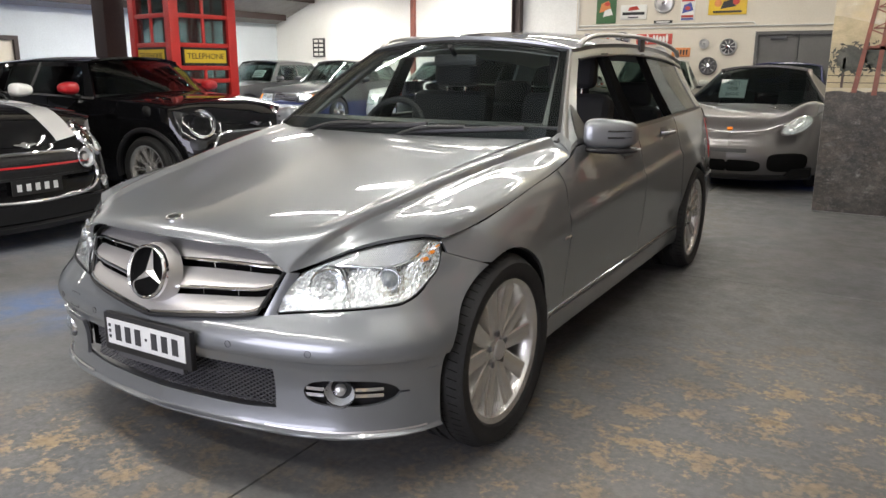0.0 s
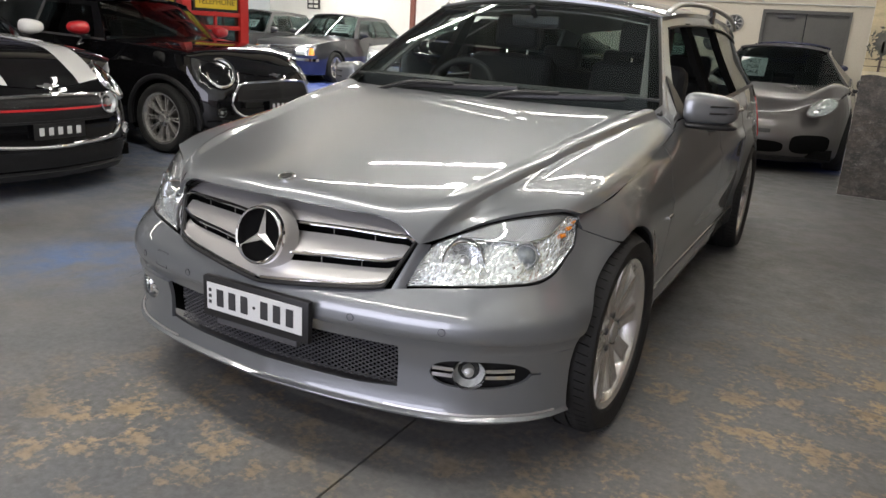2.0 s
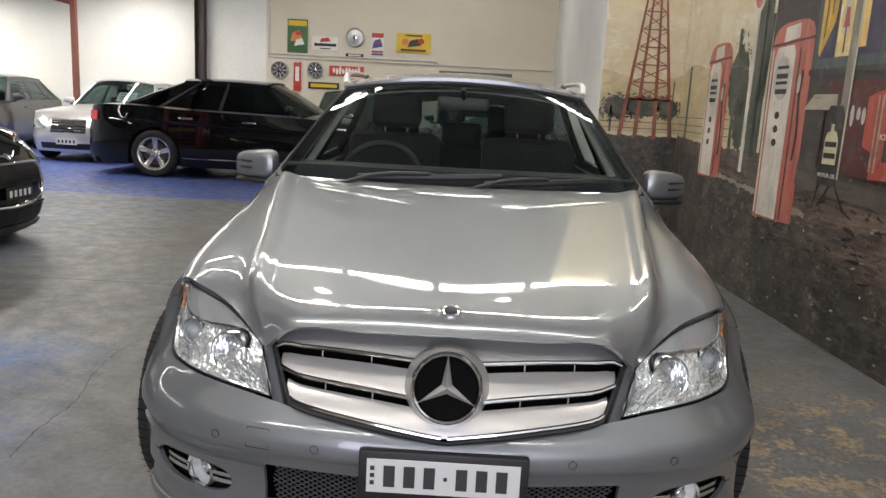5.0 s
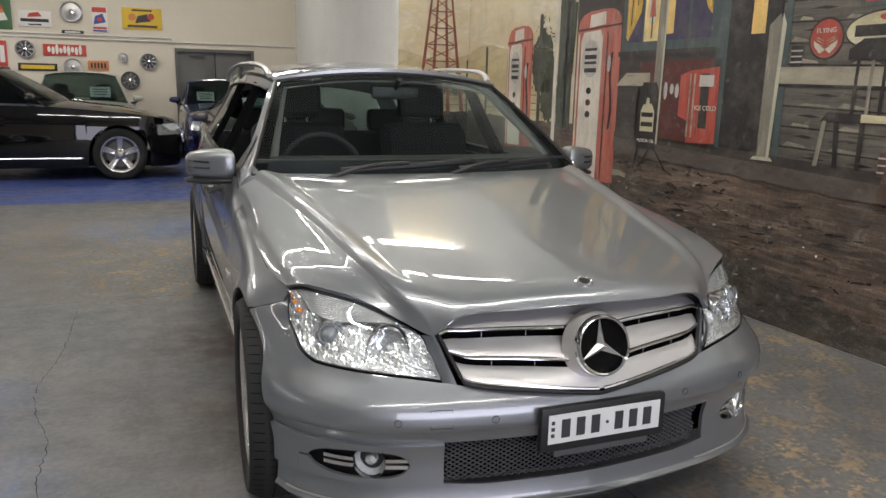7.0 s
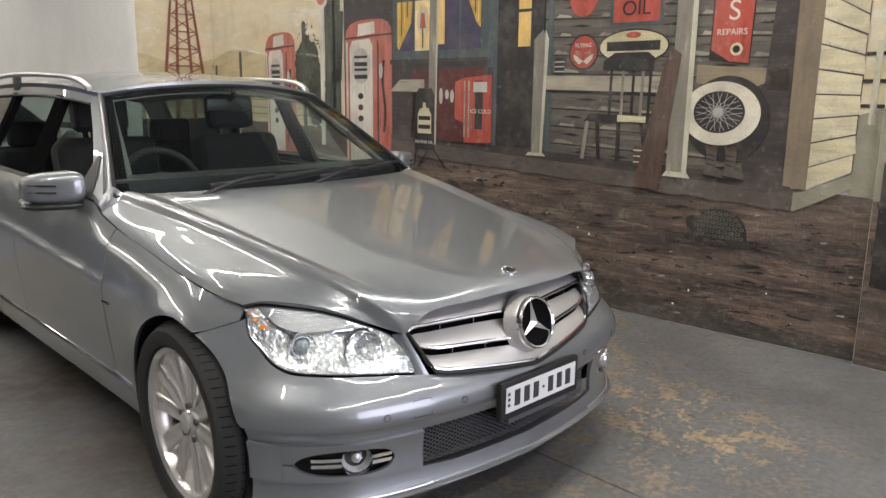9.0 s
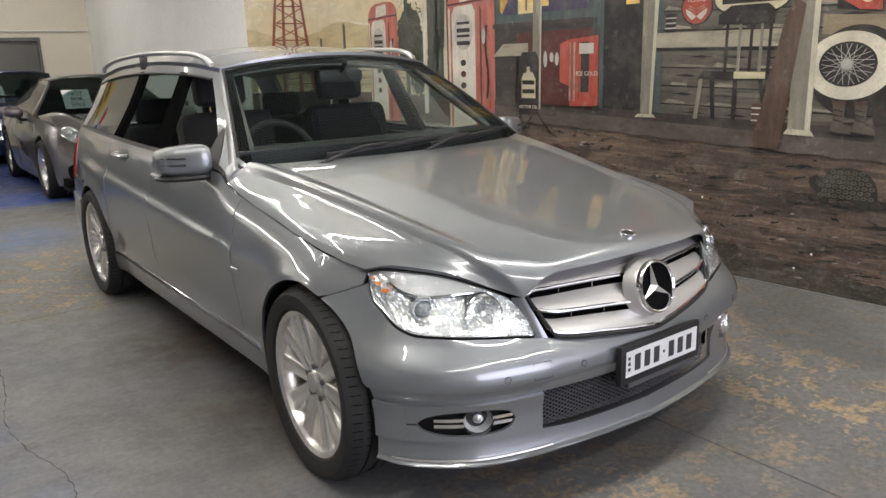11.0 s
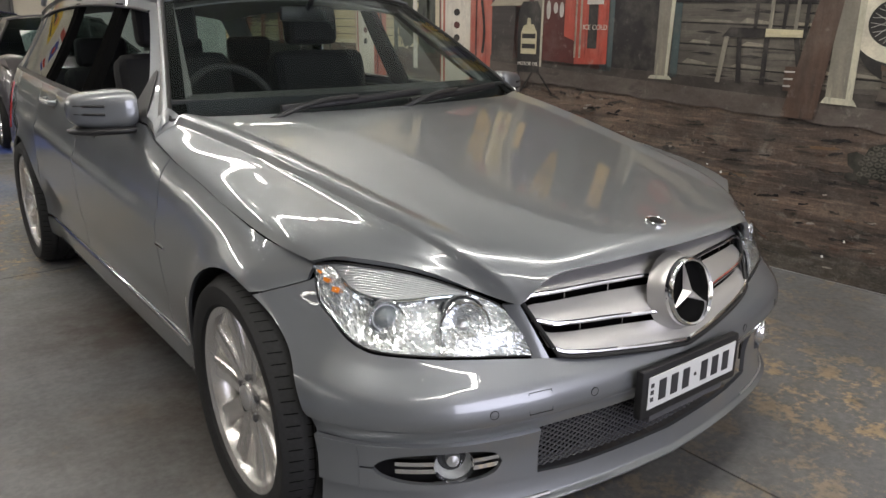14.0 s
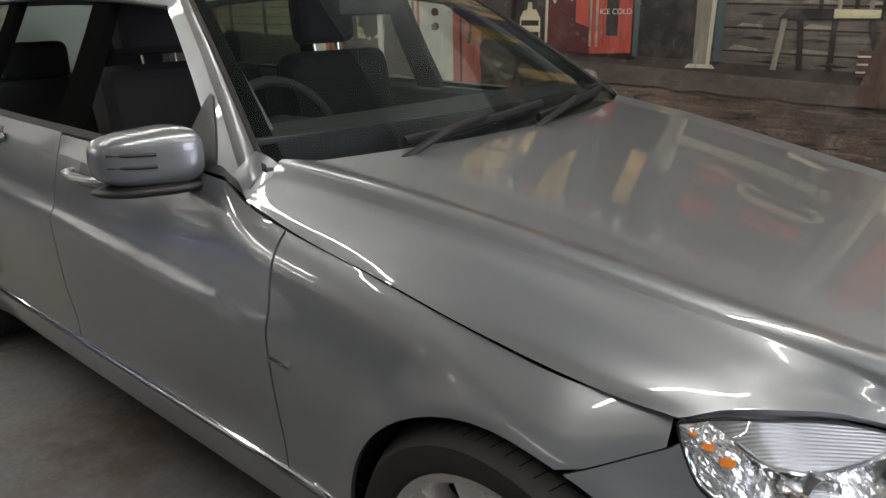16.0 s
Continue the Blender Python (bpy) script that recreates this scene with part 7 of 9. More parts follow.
M_TYRE = brush("painted_tyre", (0.018, 0.017, 0.016), (0.04, 0.036, 0.033), None, 6)
M_WALLW = brush("painted_whitewall", (0.62, 0.57, 0.44), (0.70, 0.66, 0.54), None, 4)
M_STEEL = brush("painted_spokes", (0.45, 0.43, 0.39), (0.6, 0.57, 0.52), None, 9)
M_BOOT = brush("painted_boots", (0.085, 0.07, 0.055), (0.13, 0.11, 0.09), None, 9)
M_GREY = brush("painted_sage", (0.30, 0.285, 0.21), (0.22, 0.21, 0.155), None, 3)

WN = Vector((1, 0.0559, 0)).normalized()


def mw(y, z, layer):
    """A point of the mural wall, layer by layer proud of the plaster."""
    p = Vector((MW(y), y, z))
    return p - WN * (0.0016 * layer + 0.0015)


def mw_end(y, z, layer):
    """A point of the mural wall's far end, which turns slightly outwards."""
    return Vector((MW(KY) + (y - KY) * (CX - MW(KY)) / (5.40 - KY) - 0.0016 * layer - 0.0015, y, z))


def piece(name, pts, material, layer, parent=None, label="", at=mw):
    """A flat painted piece cut to an outline of (y, z) points."""
    n = len(pts)
    verts = [at(y, z, layer) for y, z in pts] + [at(y, z, layer - 1.2) for y, z in pts]
    faces = [tuple(range(n)), tuple(range(2 * n - 1, n - 1, -1))] + [(i, (i + 1) % n, n + (i + 1) % n, n + i) for i in range(n)]
    o = link_mesh(name, verts, faces, material, parent or mural, label)
    o.data.polygons.foreach_set("use_smooth", [False] * len(o.data.polygons))
    return o


def rect(y0, y1, z0, z1):
    return [(y0, z0), (y1, z0), (y1, z1), (y0, z1)]


def oval(y, z, ry, rz, n=36, a0=0.0, a1=2 * math.pi):
    return [(y + ry * math.cos(a), z + rz * math.sin(a)) for a in np.linspace(a0, a1, n, endpoint=a1 - a0 < 6.2)]


def rough_edge(y0, y1, za, zb, amp, seed, n=40):
    """Points along an uneven line from (y0, za) to (y1, zb)."""
    r = random.Random(seed)
    return [(y0 + (y1 - y0) * i / n, za + (zb - za) * i / n + r.uniform(-amp, amp)) for i in range(n + 1)]


# sky, dune and ground
piece("painted_sky", rect(KY, -0.98, 1.0, 4.66), M_SKY, 0)
piece("painted_sky", rect(5.39, KY, 1.0, 4.66), M_SKY, 0, None, "", mw_end)
M_PALE = brush("painted_pale_sky", (0.74, 0.76, 0.75), (0.78, 0.79, 0.77), (0.70, 0.72, 0.71), 1.6, (1, 0.5, 2.0), fine=0.04)
dunes = lambda y: 1.66 + 0.08 * math.sin(y * 1.7) + 0.03 * math.sin(y * 4.1)
for ya, yb, at_ in ((5.39, KY, mw_end), (KY, -0.98, mw)):
    piece("painted_upper_sky", [(ya, 4.66)] + [(y, 2.80 + 0.02 * math.sin(y * 9)) for y in np.linspace(ya, yb, 40)] + [(yb, 4.66)], M_PALE, 15, None, "", at_)
M_CREST = brush("painted_dune_crest", (0.72, 0.68, 0.58), (0.62, 0.55, 0.40), None, 6)
M_SAND = brush("painted_sand", (0.60, 0.50, 0.29), (0.52, 0.43, 0.26), None, 3, H)
for ya, yb, at_ in ((5.39, KY, mw_end), (KY, 3.2, mw)):
    piece("painted_dune", [(ya, 1.1)] + [(y, dunes(y)) for y in np.linspace(ya, yb, 24)] + [(yb, 1.1)], M_SAND, 1, None, "", at_)
    piece("painted_dune_crest", [(y, dunes(y) + 0.012) for y in np.linspace(ya, yb, 24)] + [(y, dunes(y) - 0.006) for y in np.linspace(yb, ya, 24)], M_CREST, 2, None, "", at_)
piece("painted_ground", [(KY, 0.004), (-0.98, 0.004)] + rough_edge(-0.98, 2.4, 0.86, 1.0, 0.012, 3) + rough_edge(2.45, KY, 1.04, 1.06, 0.012, 4), M_DIRT, 1)
piece("painted_ground", [(5.39, 0.004), (KY, 0.004)] + rough_edge(KY, 5.39, 1.06, 1.09, 0.012, 8), M_DIRT, 1, None, "", mw_end)
piece("painted_gravel", [(KY, 0.005), (-0.98, 0.005)] + rough_edge(-0.98, 0.5, 0.05, 0.20, 0.015, 5) + rough_edge(0.55, 2.4, 0.22, 0.62, 0.03, 6) + rough_edge(2.45, KY, 0.72, 0.90, 0.03, 7), M_DIRTD, 2)
piece("painted_gravel", [(5.39, 0.005), (KY, 0.005)] + rough_edge(KY, 5.39, 0.90, 1.0, 0.03, 9), M_DIRTD, 2, None, "", mw_end)
piece("painted_track_edge", rough_edge(2.3, KY, 0.70, 0.86, 0.012, 12) + rough_edge(KY, 2.3, 0.89, 0.73, 0.012, 13), M_GREY, 3)
# broken dark brush marks over the dirt
rz_k = random.Random(29)
for k in range(260):
    y = rz_k.uniform(-0.95, 2.9)
    z = rz_k.uniform(0.08, 0.74) if y < 1.4 else rz_k.uniform(0.42, 0.82)
    n, w, dz = rz_k.randint(3, 8), rz_k.uniform(0.005, 0.017), rz_k.uniform(-0.004, 0.004)
    top = [(y - i * w, z + i * dz + rz_k.uniform(0.0, 0.010)) for i in range(n + 1)]
    low = [(y - i * w - 0.004, z + i * dz - rz_k.uniform(0.001, 0.008)) for i in range(n, -1, -1)]
    piece("painted_brush_mark", top + low, (M_DIRTD, M_BROWN, M_BLACK, M_DIRTD)[k % 4], 3.4)
rng = random.Random(11)
for k in range(46):
    y, z = rng.uniform(-0.93, 3.0), 0.0
    z = rng.uniform(0.12, 0.72) if y < 1.6 else rng.uniform(0.5, 0.85)
    w, h = rng.uniform(0.03, 0.11), rng.uniform(0.003, 0.011)
    piece("painted_tuft", [(y + w * (math.cos(a)) * rng.uniform(0.6, 1), z + h * math.sin(a) * rng.uniform(0.5, 1.5) - 0.06 * w * math.cos(a)) for a in np.linspace(0, 2 * math.pi, 15)[:-1]],
          M_BLACK if k % 3 else brush("painted_ochre_streak", (0.20, 0.125, 0.07), (0.15, 0.09, 0.055), None, 8, H) if k == 0 else bpy.data.materials["painted_ochre_streak"] if k % 2 else M_DIRTD, 3)
M_FLECK = brush("painted_pale_fleck", (0.34, 0.31, 0.27), (0.26, 0.23, 0.19), None, 9, H)
for k in range(90):
    y = rng.uniform(-0.93, 3.4)
    z = rng.uniform(0.06, 0.84 if y < 1.6 else 0.9)
    w, h = rng.uniform(0.008, 0.035), rng.uniform(0.002, 0.007)
    piece("painted_fleck", [(y + w * math.cos(a) * rng.uniform(0.5, 1), z + h * math.sin(a) * rng.uniform(0.4, 1.6) - 0.1 * w * math.cos(a)) for a in np.linspace(0, 2 * math.pi, 10)[:-1]], M_FLECK if k % 3 else M_BLACK, 4)
for k in range(9):
    y, z = rng.uniform(-0.9, 2.6), rng.uniform(0.05, 0.75)
    piece("chipped_plaster", oval(y, z, rng.uniform(0.003, 0.007), rng.uniform(0.003, 0.008), 7), WHITEW, 4)
for z in (1.14, 1.20, 1.27):
    piece("painted_fence_wire", rect(5.39, KY, z, z + 0.006), M_BLACK, 2, None, "", mw_end)
    piece("painted_fence_wire", rect(KY, 3.6, z, z + 0.006), M_BLACK, 2)

# petrol pumps
def pump(yc, w, z0, z1, name="painted_pump"):
    """A painted pump seen at a slant: red case, pale face, dial and hose."""
    l, r, m = yc + w / 2, yc - w / 2, yc - w * 0.10
    p = piece(name, [(l, z0), (r, z0 + 0.02), (r, z1 - 0.14), (r + w * 0.02, z1 - 0.075), (r + w * 0.08, z1 - 0.032), (r + w * 0.20, z1 - 0.006), (yc - w * 0.1, z1), (yc + w * 0.22, z1 - 0.008), (l - w * 0.12, z1 - 0.032), (l - w * 0.04, z1 - 0.075), (l, z1 - 0.14)], M_REDL, 4, None, "red and white painted petrol pump")
    piece("painted_face", [(l - w * 0.10, z0 + 0.02), (m, z0 + 0.02), (m, z1 - 0.20), (m + w * 0.06, z1 - 0.15), (l - w * 0.16, z1 - 0.16), (l - w * 0.10, z1 - 0.22)], M_WHITE, 5, p)
    piece("painted_cap", [(l - w * 0.28, z1 - 0.13), (m - w * 0.05, z1 - 0.11), (m - w * 0.04, z1 - 0.02), (l - w * 0.30, z1 - 0.035)], M_WHITE, 5, p)
    piece("painted_cap_line", [(l, z1 - 0.135), (r, z1 - 0.115), (r, z1 - 0.128), (l, z1 - 0.150)], M_REDD, 5.6, p)
    piece("painted_case_light", [(l - w * 0.02, z0 + 0.03), (l - w * 0.055, z0 + 0.03), (l - w * 0.055, z1 - 0.17), (l - w * 0.02, z1 - 0.17)], M_WALLW, 5.3, p)
    for k in range(3):
        piece("painted_mark", oval((l + m) / 2 - w * 0.04, z1 - 0.60 - 0.09 * k, w * 0.06, 0.026, 8), (M_BLACK, M_REDD, M_BLACK)[k], 6.5, p)
    piece("painted_dial", oval((l + m) / 2 - w * 0.05, z1 - 0.36, w * 0.20, 0.14, 24), M_STEEL, 6, p)
    for k in range(4):
        piece("painted_figure", rect((l + m) / 2 + w * 0.09, (l + m) / 2 - w * 0.19, z1 - 0.28 - k * 0.05, z1 - 0.30 - k * 0.05 - 0.012 * (k % 2)), M_BLACK, 7, p)
    piece("painted_shade", [(m - w * 0.10, z0 + 0.03), (m - w * 0.13, z0 + 0.03), (m - w * 0.13, z1 - 0.2), (m - w * 0.10, z1 - 0.16)], M_REDD, 5, p)
    hs = [(r + w * 0.18 + 0.015 * math.sin(k * 0.8), z1 - 0.32 - k * 0.07) for k in range(9)]
    piece("painted_hose", hs + [(y - 0.022, z) for y, z in reversed(hs)], M_BLACK, 6, p)
    piece("painted_nozzle", oval(r + w * 0.22, z1 - 0.40, 0.022, 0.06, 12), M_STEEL, 7, p)
    return p


pump(3.91, 0.44, 0.80, 1.87)
pump(2.73, 0.55, 0.62, 1.92)
# pole, scrub, cactus
piece("painted_pole", rect(3.335, 3.285, 0.9, 2.9), M_WHITE, 3)
piece("painted_round_sign", oval(3.31, 2.14, 0.09, 0.11), M_WHITE, 4)
piece("painted_sign_face", oval(3.31, 2.14, 0.06, 0.075), M_REDL, 5)


def scrub(y, z, ry, rz, seed, material=M_LEAF, layer=2, spray=70, at=mw):
    """Painted scrub: an uneven clump with loose leaf strokes round it."""
    r = random.Random(seed)
    o = piece("painted_scrub", [(y + ry * (0.75 + 0.3 * r.random()) * math.cos(a), z + rz * (0.75 + 0.3 * r.random()) * math.sin(a)) for a in np.linspace(0, 2 * math.pi, 40)[:-1]], material, layer, None, "", at)
    V, F_ = [], []
    for k in range(spray):
        a, d = r.uniform(0, 2 * math.pi), r.uniform(0.7, 1.25)
        cy, cz, w = y + ry * d * math.cos(a), z + rz * d * math.sin(a), r.uniform(0.012, 0.03)
        t = r.uniform(0, math.pi)
        o_ = len(V)
        for i, (p, q) in enumerate(((-w, 0), (0, w * 0.35), (w, 0), (0, -w * 0.35))):
            V.append(at(cy + p * math.cos(t) - q * math.sin(t), cz + p * math.sin(t) + q * math.cos(t), layer + 0.5))
        F_.append((o_, o_ + 1, o_ + 2, o_ + 3))
    tagged(link_mesh("painted_leaf_clump", V, F_, material, o), kind="stuff")
    return o


scrub(3.52, 1.55, 0.20, 0.30, 21)
scrub(3.40, 1.25, 0.16, 0.2, 22)
for yc, z1, w in ((3.20, 2.5, 0.07), (3.12, 2.2, 0.05), (3.56, 1.95, 0.025), (4.55, 1.72, 0.02), (4.98, 1.60, 0.016)):
    piece("painted_cactus", [(yc + w, 1.02), (yc - w, 1.02), (yc - w, z1 - w)] + [(yc + w * math.cos(a), z1 - w + w * math.sin(a)) for a in np.linspace(math.pi, 0, 9)], M_CACT, 3)
piece("painted_cactus", [(3.20, 1.4), (3.06, 1.45), (3.03, 2.0), (3.07, 2.0), (3.1, 1.55), (3.2, 1.52)], M_CACT, 3)

# the shack: boards, window, door
piece("painted_shade_wall", [(3.02, 1.0), (1.05, 0.95), (1.05, 3.2), (3.02, 3.2)], M_BOARDD, 3)
for k in range(15):
    z = 0.97 + k * 0.115
    if z < 2.6:
        piece("painted_board", rect(2.44, 1.50, z, z + 0.105), M_BOARDD, 4)
for k in range(16):
    z = 0.90 + k * 0.112
    piece("painted_board", [(1.02, z + 0.03), (-0.55, z - 0.02), (-0.55, z + 0.084), (1.02, z + 0.134)], M_BOARD, 4)
rb = random.Random(17)
for k in range(16):
    z = 0.90 + k * 0.112
    for j in range(5):
        y = 0.95 - 0.30 * j - rb.uniform(0, 0.1)
        w = rb.uniform(0.08, 0.22)
        zc = z + 0.03 - 0.05 * (1.02 - y) / 1.57
        piece("painted_board_light", [(y, zc + 0.004), (y - w, zc + 0.004 - 0.032 * w), (y - w * 0.9, zc + 0.016 - 0.032 * w), (y - w * 0.2, zc + rb.uniform(0.016, 0.03))], M_BEAM if rb.random() < 0.35 else M_POST, 4.6)
        y -= rb.uniform(0.02, 0.12)
        piece("painted_board_dark", [(y, zc + 0.06), (y - 0.10, zc + 0.05), (y - 0.16, zc + 0.056), (y - 0.08, zc + 0.068)], M_BLACK, 4.6)
piece("painted_board_gap", rect(1.05, -0.56, 0.9, 3.0), M_BLACK, 2)
piece("painted_tan_board", [(-0.02, 1.42), (-0.52, 1.38), (-0.52, 1.49), (-0.02, 1.52)], M_BOARDL, 5)
piece("painted_shadow", [(-0.42, 1.75), (-0.40, 1.42), (-0.20, 1.33), (-0.33, 0.93), (-0.54, 0.90), (-0.54, 3.0), (-0.46, 3.0)], M_BOARDD, 5)
win = piece("painted_window", rect(2.44, 1.50, 1.60, 2.55), M_TEAL, 5, None, "painted window with drawn yellow curtains")
piece("painted_pane", rect(2.39, 2.22, 1.66, 2.48), M_NAVY, 6, win)
piece("painted_pane", rect(2.20, 2.03, 1.66, 2.48), M_GLOW, 6, win)
piece("painted_pane", rect(1.97, 1.77, 1.66, 2.48), M_NAVY, 6, win)
piece("painted_pane", rect(1.74, 1.56, 1.66, 2.48), M_NAVY, 6, win)
piece("painted_lamp_glow", rect(1.975, 1.90, 1.70, 2.05), M_AMB, 7, win)
piece("painted_curtain", [(2.39, 1.70), (2.37, 1.67), (2.24, 1.86), (2.22, 2.05), (2.22, 2.48), (2.39, 2.48)], M_YEL, 7, win)
piece("painted_curtain", [(1.56, 1.80), (1.60, 1.84), (1.70, 2.05), (1.74, 2.3), (1.74, 2.48), (1.56, 2.48)], M_YEL, 7, win)
for yc, s_, z0, z1 in ((2.39, -1, 1.72, 2.46), (1.56, 1, 1.84, 2.46)):
    for k in range(5):
        y = yc + s_ * (0.015 + 0.030 * k)
        zb = z0 + 0.05 * k + 0.06 * (k / 4) ** 2
        piece("painted_curtain_fold", [(y, zb), (y + s_ * 0.010, zb + 0.01), (y + s_ * 0.016, z1), (y + s_ * 0.006, z1)], M_BROWN if k % 2 else M_AMB, 7.6, win)
piece("painted_lamp_halo", oval(2.118, 1.86, 0.062, 0.14, 28), M_AMB, 6.4, win)
piece("painted_lamp_halo", oval(2.118, 1.87, 0.048, 0.11, 28), M_POSTL, 6.8, win)
piece("painted_pane_edge", rect(1.985, 1.965, 1.66, 2.48), M_TEAL, 7.8, win)
piece("painted_window_ledge", rect(2.47, 1.47, 1.565, 1.60), M_BOARDD, 6, win)
piece("painted_table_lamp", [(2.15, 1.82), (2.085, 1.82), (2.10, 1.93), (2.135, 1.93)], M_REDL, 7, win)
piece("painted_lamp_stem", rect(2.125, 2.112, 1.68, 1.82), M_BROWN, 7, win)
piece("painted_glazing_bar", rect(2.42, 1.52, 2.02, 2.05), M_TEAL, 8, win)
dr = piece("painted_doorway", rect(1.42, 1.03, 0.97, 3.0), M_BLACK, 5, None, "dark painted doorway with a lit lantern pane")
piece("painted_trim", rect(1.50, 1.41, 0.97, 3.0), M_TEAL, 6, dr)
piece("painted_trim", rect(1.00, 0.955, 0.96, 3.0), M_TEAL, 6, dr)
piece("painted_lantern_pane", rect(1.235, 1.135, 1.66, 1.88), M_AMB, 6, dr)
piece("painted_lantern_pane", rect(1.235, 1.135, 1.90, 2.2), M_AMB, 6, dr)
post = piece("painted_veranda_post", [(2.055, 0.97), (1.99, 0.97), (1.955, 3.2), (2.03, 3.2)], M_POST, 9)
piece("painted_post_edge", [(1.99, 0.97), (1.975, 0.97), (1.94, 3.2), (1.955, 3.2)], M_POSTL, 9, post)
# drinks chest with a lit red machine
ch = piece("painted_chest", [(2.24, 1.0), (1.44, 0.975), (1.44, 1.53), (2.21, 1.52)], M_REDD, 6, None, "dark red painted drinks chest")
mc = piece("painted_machine", [(1.70, 1.00), (1.45, 1.01), (1.45, 1.48), (1.70, 1.46)], M_RED, 7, ch)
piece("painted_machine_door", [(1.79, 1.17), (1.70, 1.14), (1.70, 1.46), (1.79, 1.43)], M_RED, 8, mc)
for y in (1.705, 1.665):
    piece("painted_gold_line", rect(y, y - 0.014, 1.04, 1.44), M_BEAM, 8, mc)
piece("painted_machine_panel", rect(1.60, 1.53, 1.10, 1.44), M_BLACK, 8, mc)
piece("painted_machine_label", rect(1.615, 1.49, 1.36, 1.43), M_STEEL, 9, mc)
text("painted_words", "ICE COLD", 0.042, M_WHITE, Matrix.Translation(mw(1.545, 1.225, 10)) @ Matrix.Rotation(math.radians(-90 + 3.2), 4, "Z") @ Matrix.Rotation(math.radians(90), 4, "X"), mc)
for k, y in enumerate((2.12, 2.06, 1.93, 1.87, 1.82)):
    piece("painted_script_stroke", oval(y, 1.33 + 0.012 * (k % 2), 0.018, 0.035 + 0.012 * (k % 3), 12), M_STEEL, 7, ch)
piece("painted_shelf", [(2.47, 1.36), (2.10, 1.36), (2.10, 1.45), (2.36, 1.45)], M_BEAM, 7)
piece("painted_box", rect(2.42, 2.12, 1.02, 1.35), M_BOARDD, 6)
# sandwich board
sb = piece("painted_sandwich_board", [(2.19, 0.93), (1.99, 0.93), (1.99, 1.33), (2.02, 1.385), (2.15, 1.385), (2.19, 1.33)], M_BLACK, 10, None, "black painted sandwich board with cream lettering")
piece("painted_board_shape", [(2.16, 1.05), (2.02, 1.05), (2.02, 1.19), (2.05, 1.24), (2.075, 1.24), (2.08, 1.28), (2.105, 1.28), (2.11, 1.24), (2.14, 1.23), (2.16, 1.19)], M_CREAM, 11, sb)
for z in (1.15, 1.085):
    piece("painted_line_of_words", rect(2.15, 2.03, z, z + 0.03), M_BLACK, 12, sb)
text("painted_words", "MOTOR OIL", 0.034, M_WHITE, Matrix.Translation(mw(2.09, 0.985, 12)) @ Matrix.Rotation(math.radians(-90 + 3.2), 4, "Z") @ Matrix.Rotation(math.radians(90), 4, "X"), sb)
for a, b in (((2.18, 0.93), (2.22, 0.78)), ((2.0, 0.93), (1.88, 0.80)), ((2.06, 0.93), (2.16, 0.80))):
    piece("painted_leg", [a, (a[0] - 0.014, a[1]), (b[0] - 0.014, b[1]), b], M_BLACK, 10, sb)

# porch, railing, chair, signs
piece("painted_porch_floor", [(2.46, 1.03), (2.46, 0.985), (-0.60, 0.848), (-0.56, 0.92), (1.0, 0.98)], M_PORCH, 6)
piece("painted_porch_edge", [(2.46, 0.99), (2.46, 0.90)] + rough_edge(2.4, -0.60, 0.885, 0.752, 0.008, 31) + [(-0.602, 0.85)], M_SLAB, 7)
piece("painted_porch_end", [(-0.602, 0.852), (-0.602, 0.75), (-0.68, 0.79), (-0.88, 0.90), (-0.88, 0.975), (-0.66, 0.87)], brush("painted_porch_concrete", (0.30, 0.285, 0.20), (0.20, 0.19, 0.14), (0.45, 0.43, 0.32), 6), 8)
rp = piece("painted_rail_post", [(1.10, 0.96), (1.03, 0.955), (1.01, 1.72), (1.03, 1.76), (1.10, 1.70)], M_POST, 9)
piece("painted_post_edge", [(1.03, 0.955), (1.012, 0.955), (0.985, 1.70), (1.012, 1.76)], M_POSTL, 9, rp)
piece("painted_post_foot", [(1.14, 0.945), (0.98, 0.945), (1.0, 0.965), (1.12, 0.965)], M_POSTL, 10, rp)
piece("painted_rail", [(1.005, 1.38), (0.17, 1.365), (0.17, 1.46), (1.005, 1.47)], M_BEAM, 8)
piece("painted_rail_shadow", [(1.005, 1.365), (0.17, 1.35), (0.17, 1.366), (1.005, 1.381)], M_BLACK, 8)
cn = piece("painted_can", rect(0.93, 0.86, 1.47, 1.58), M_BLACK, 9)
for z in (1.49, 1.52, 1.55):
    piece("painted_can_ring", rect(0.932, 0.858, z, z + 0.008), M_STEEL, 10, cn)
rs = piece("painted_round_sign", oval(0.725, 1.61, 0.105, 0.108), M_BLACK, 6, None, "round red painted sign with pale wings")
piece("painted_sign_face", oval(0.725, 1.61, 0.095, 0.098), M_RED, 7, rs)
for s in (1, -1):
    piece("painted_wing", [(0.725, 1.555), (0.725 + s * 0.07, 1.60), (0.725 + s * 0.065, 1.57), (0.725 + s * 0.03, 1.535)], M_WHITE, 8, rs)
text("painted_words", "FLYING", 0.036, M_WHITE, Matrix.Translation(mw(0.725, 1.65, 8.6)) @ Matrix.Rotation(math.radians(-90 + 3.2), 4, "Z") @ Matrix.Rotation(math.radians(90), 4, "X"), rs)
for s in (1, -1):
    for k in range(4):
        piece("painted_feather", [(0.725 + s * 0.006, 1.555 + 0.014 * k), (0.725 + s * (0.072 - 0.006 * k), 1.585 + 0.012 * k), (0.725 + s * (0.066 - 0.006 * k), 1.577 + 0.012 * k)], M_CREAM, 8.5, rs)
piece("painted_round_sign", oval(0.74, 1.93, 0.10, 0.105), M_RED, 6)
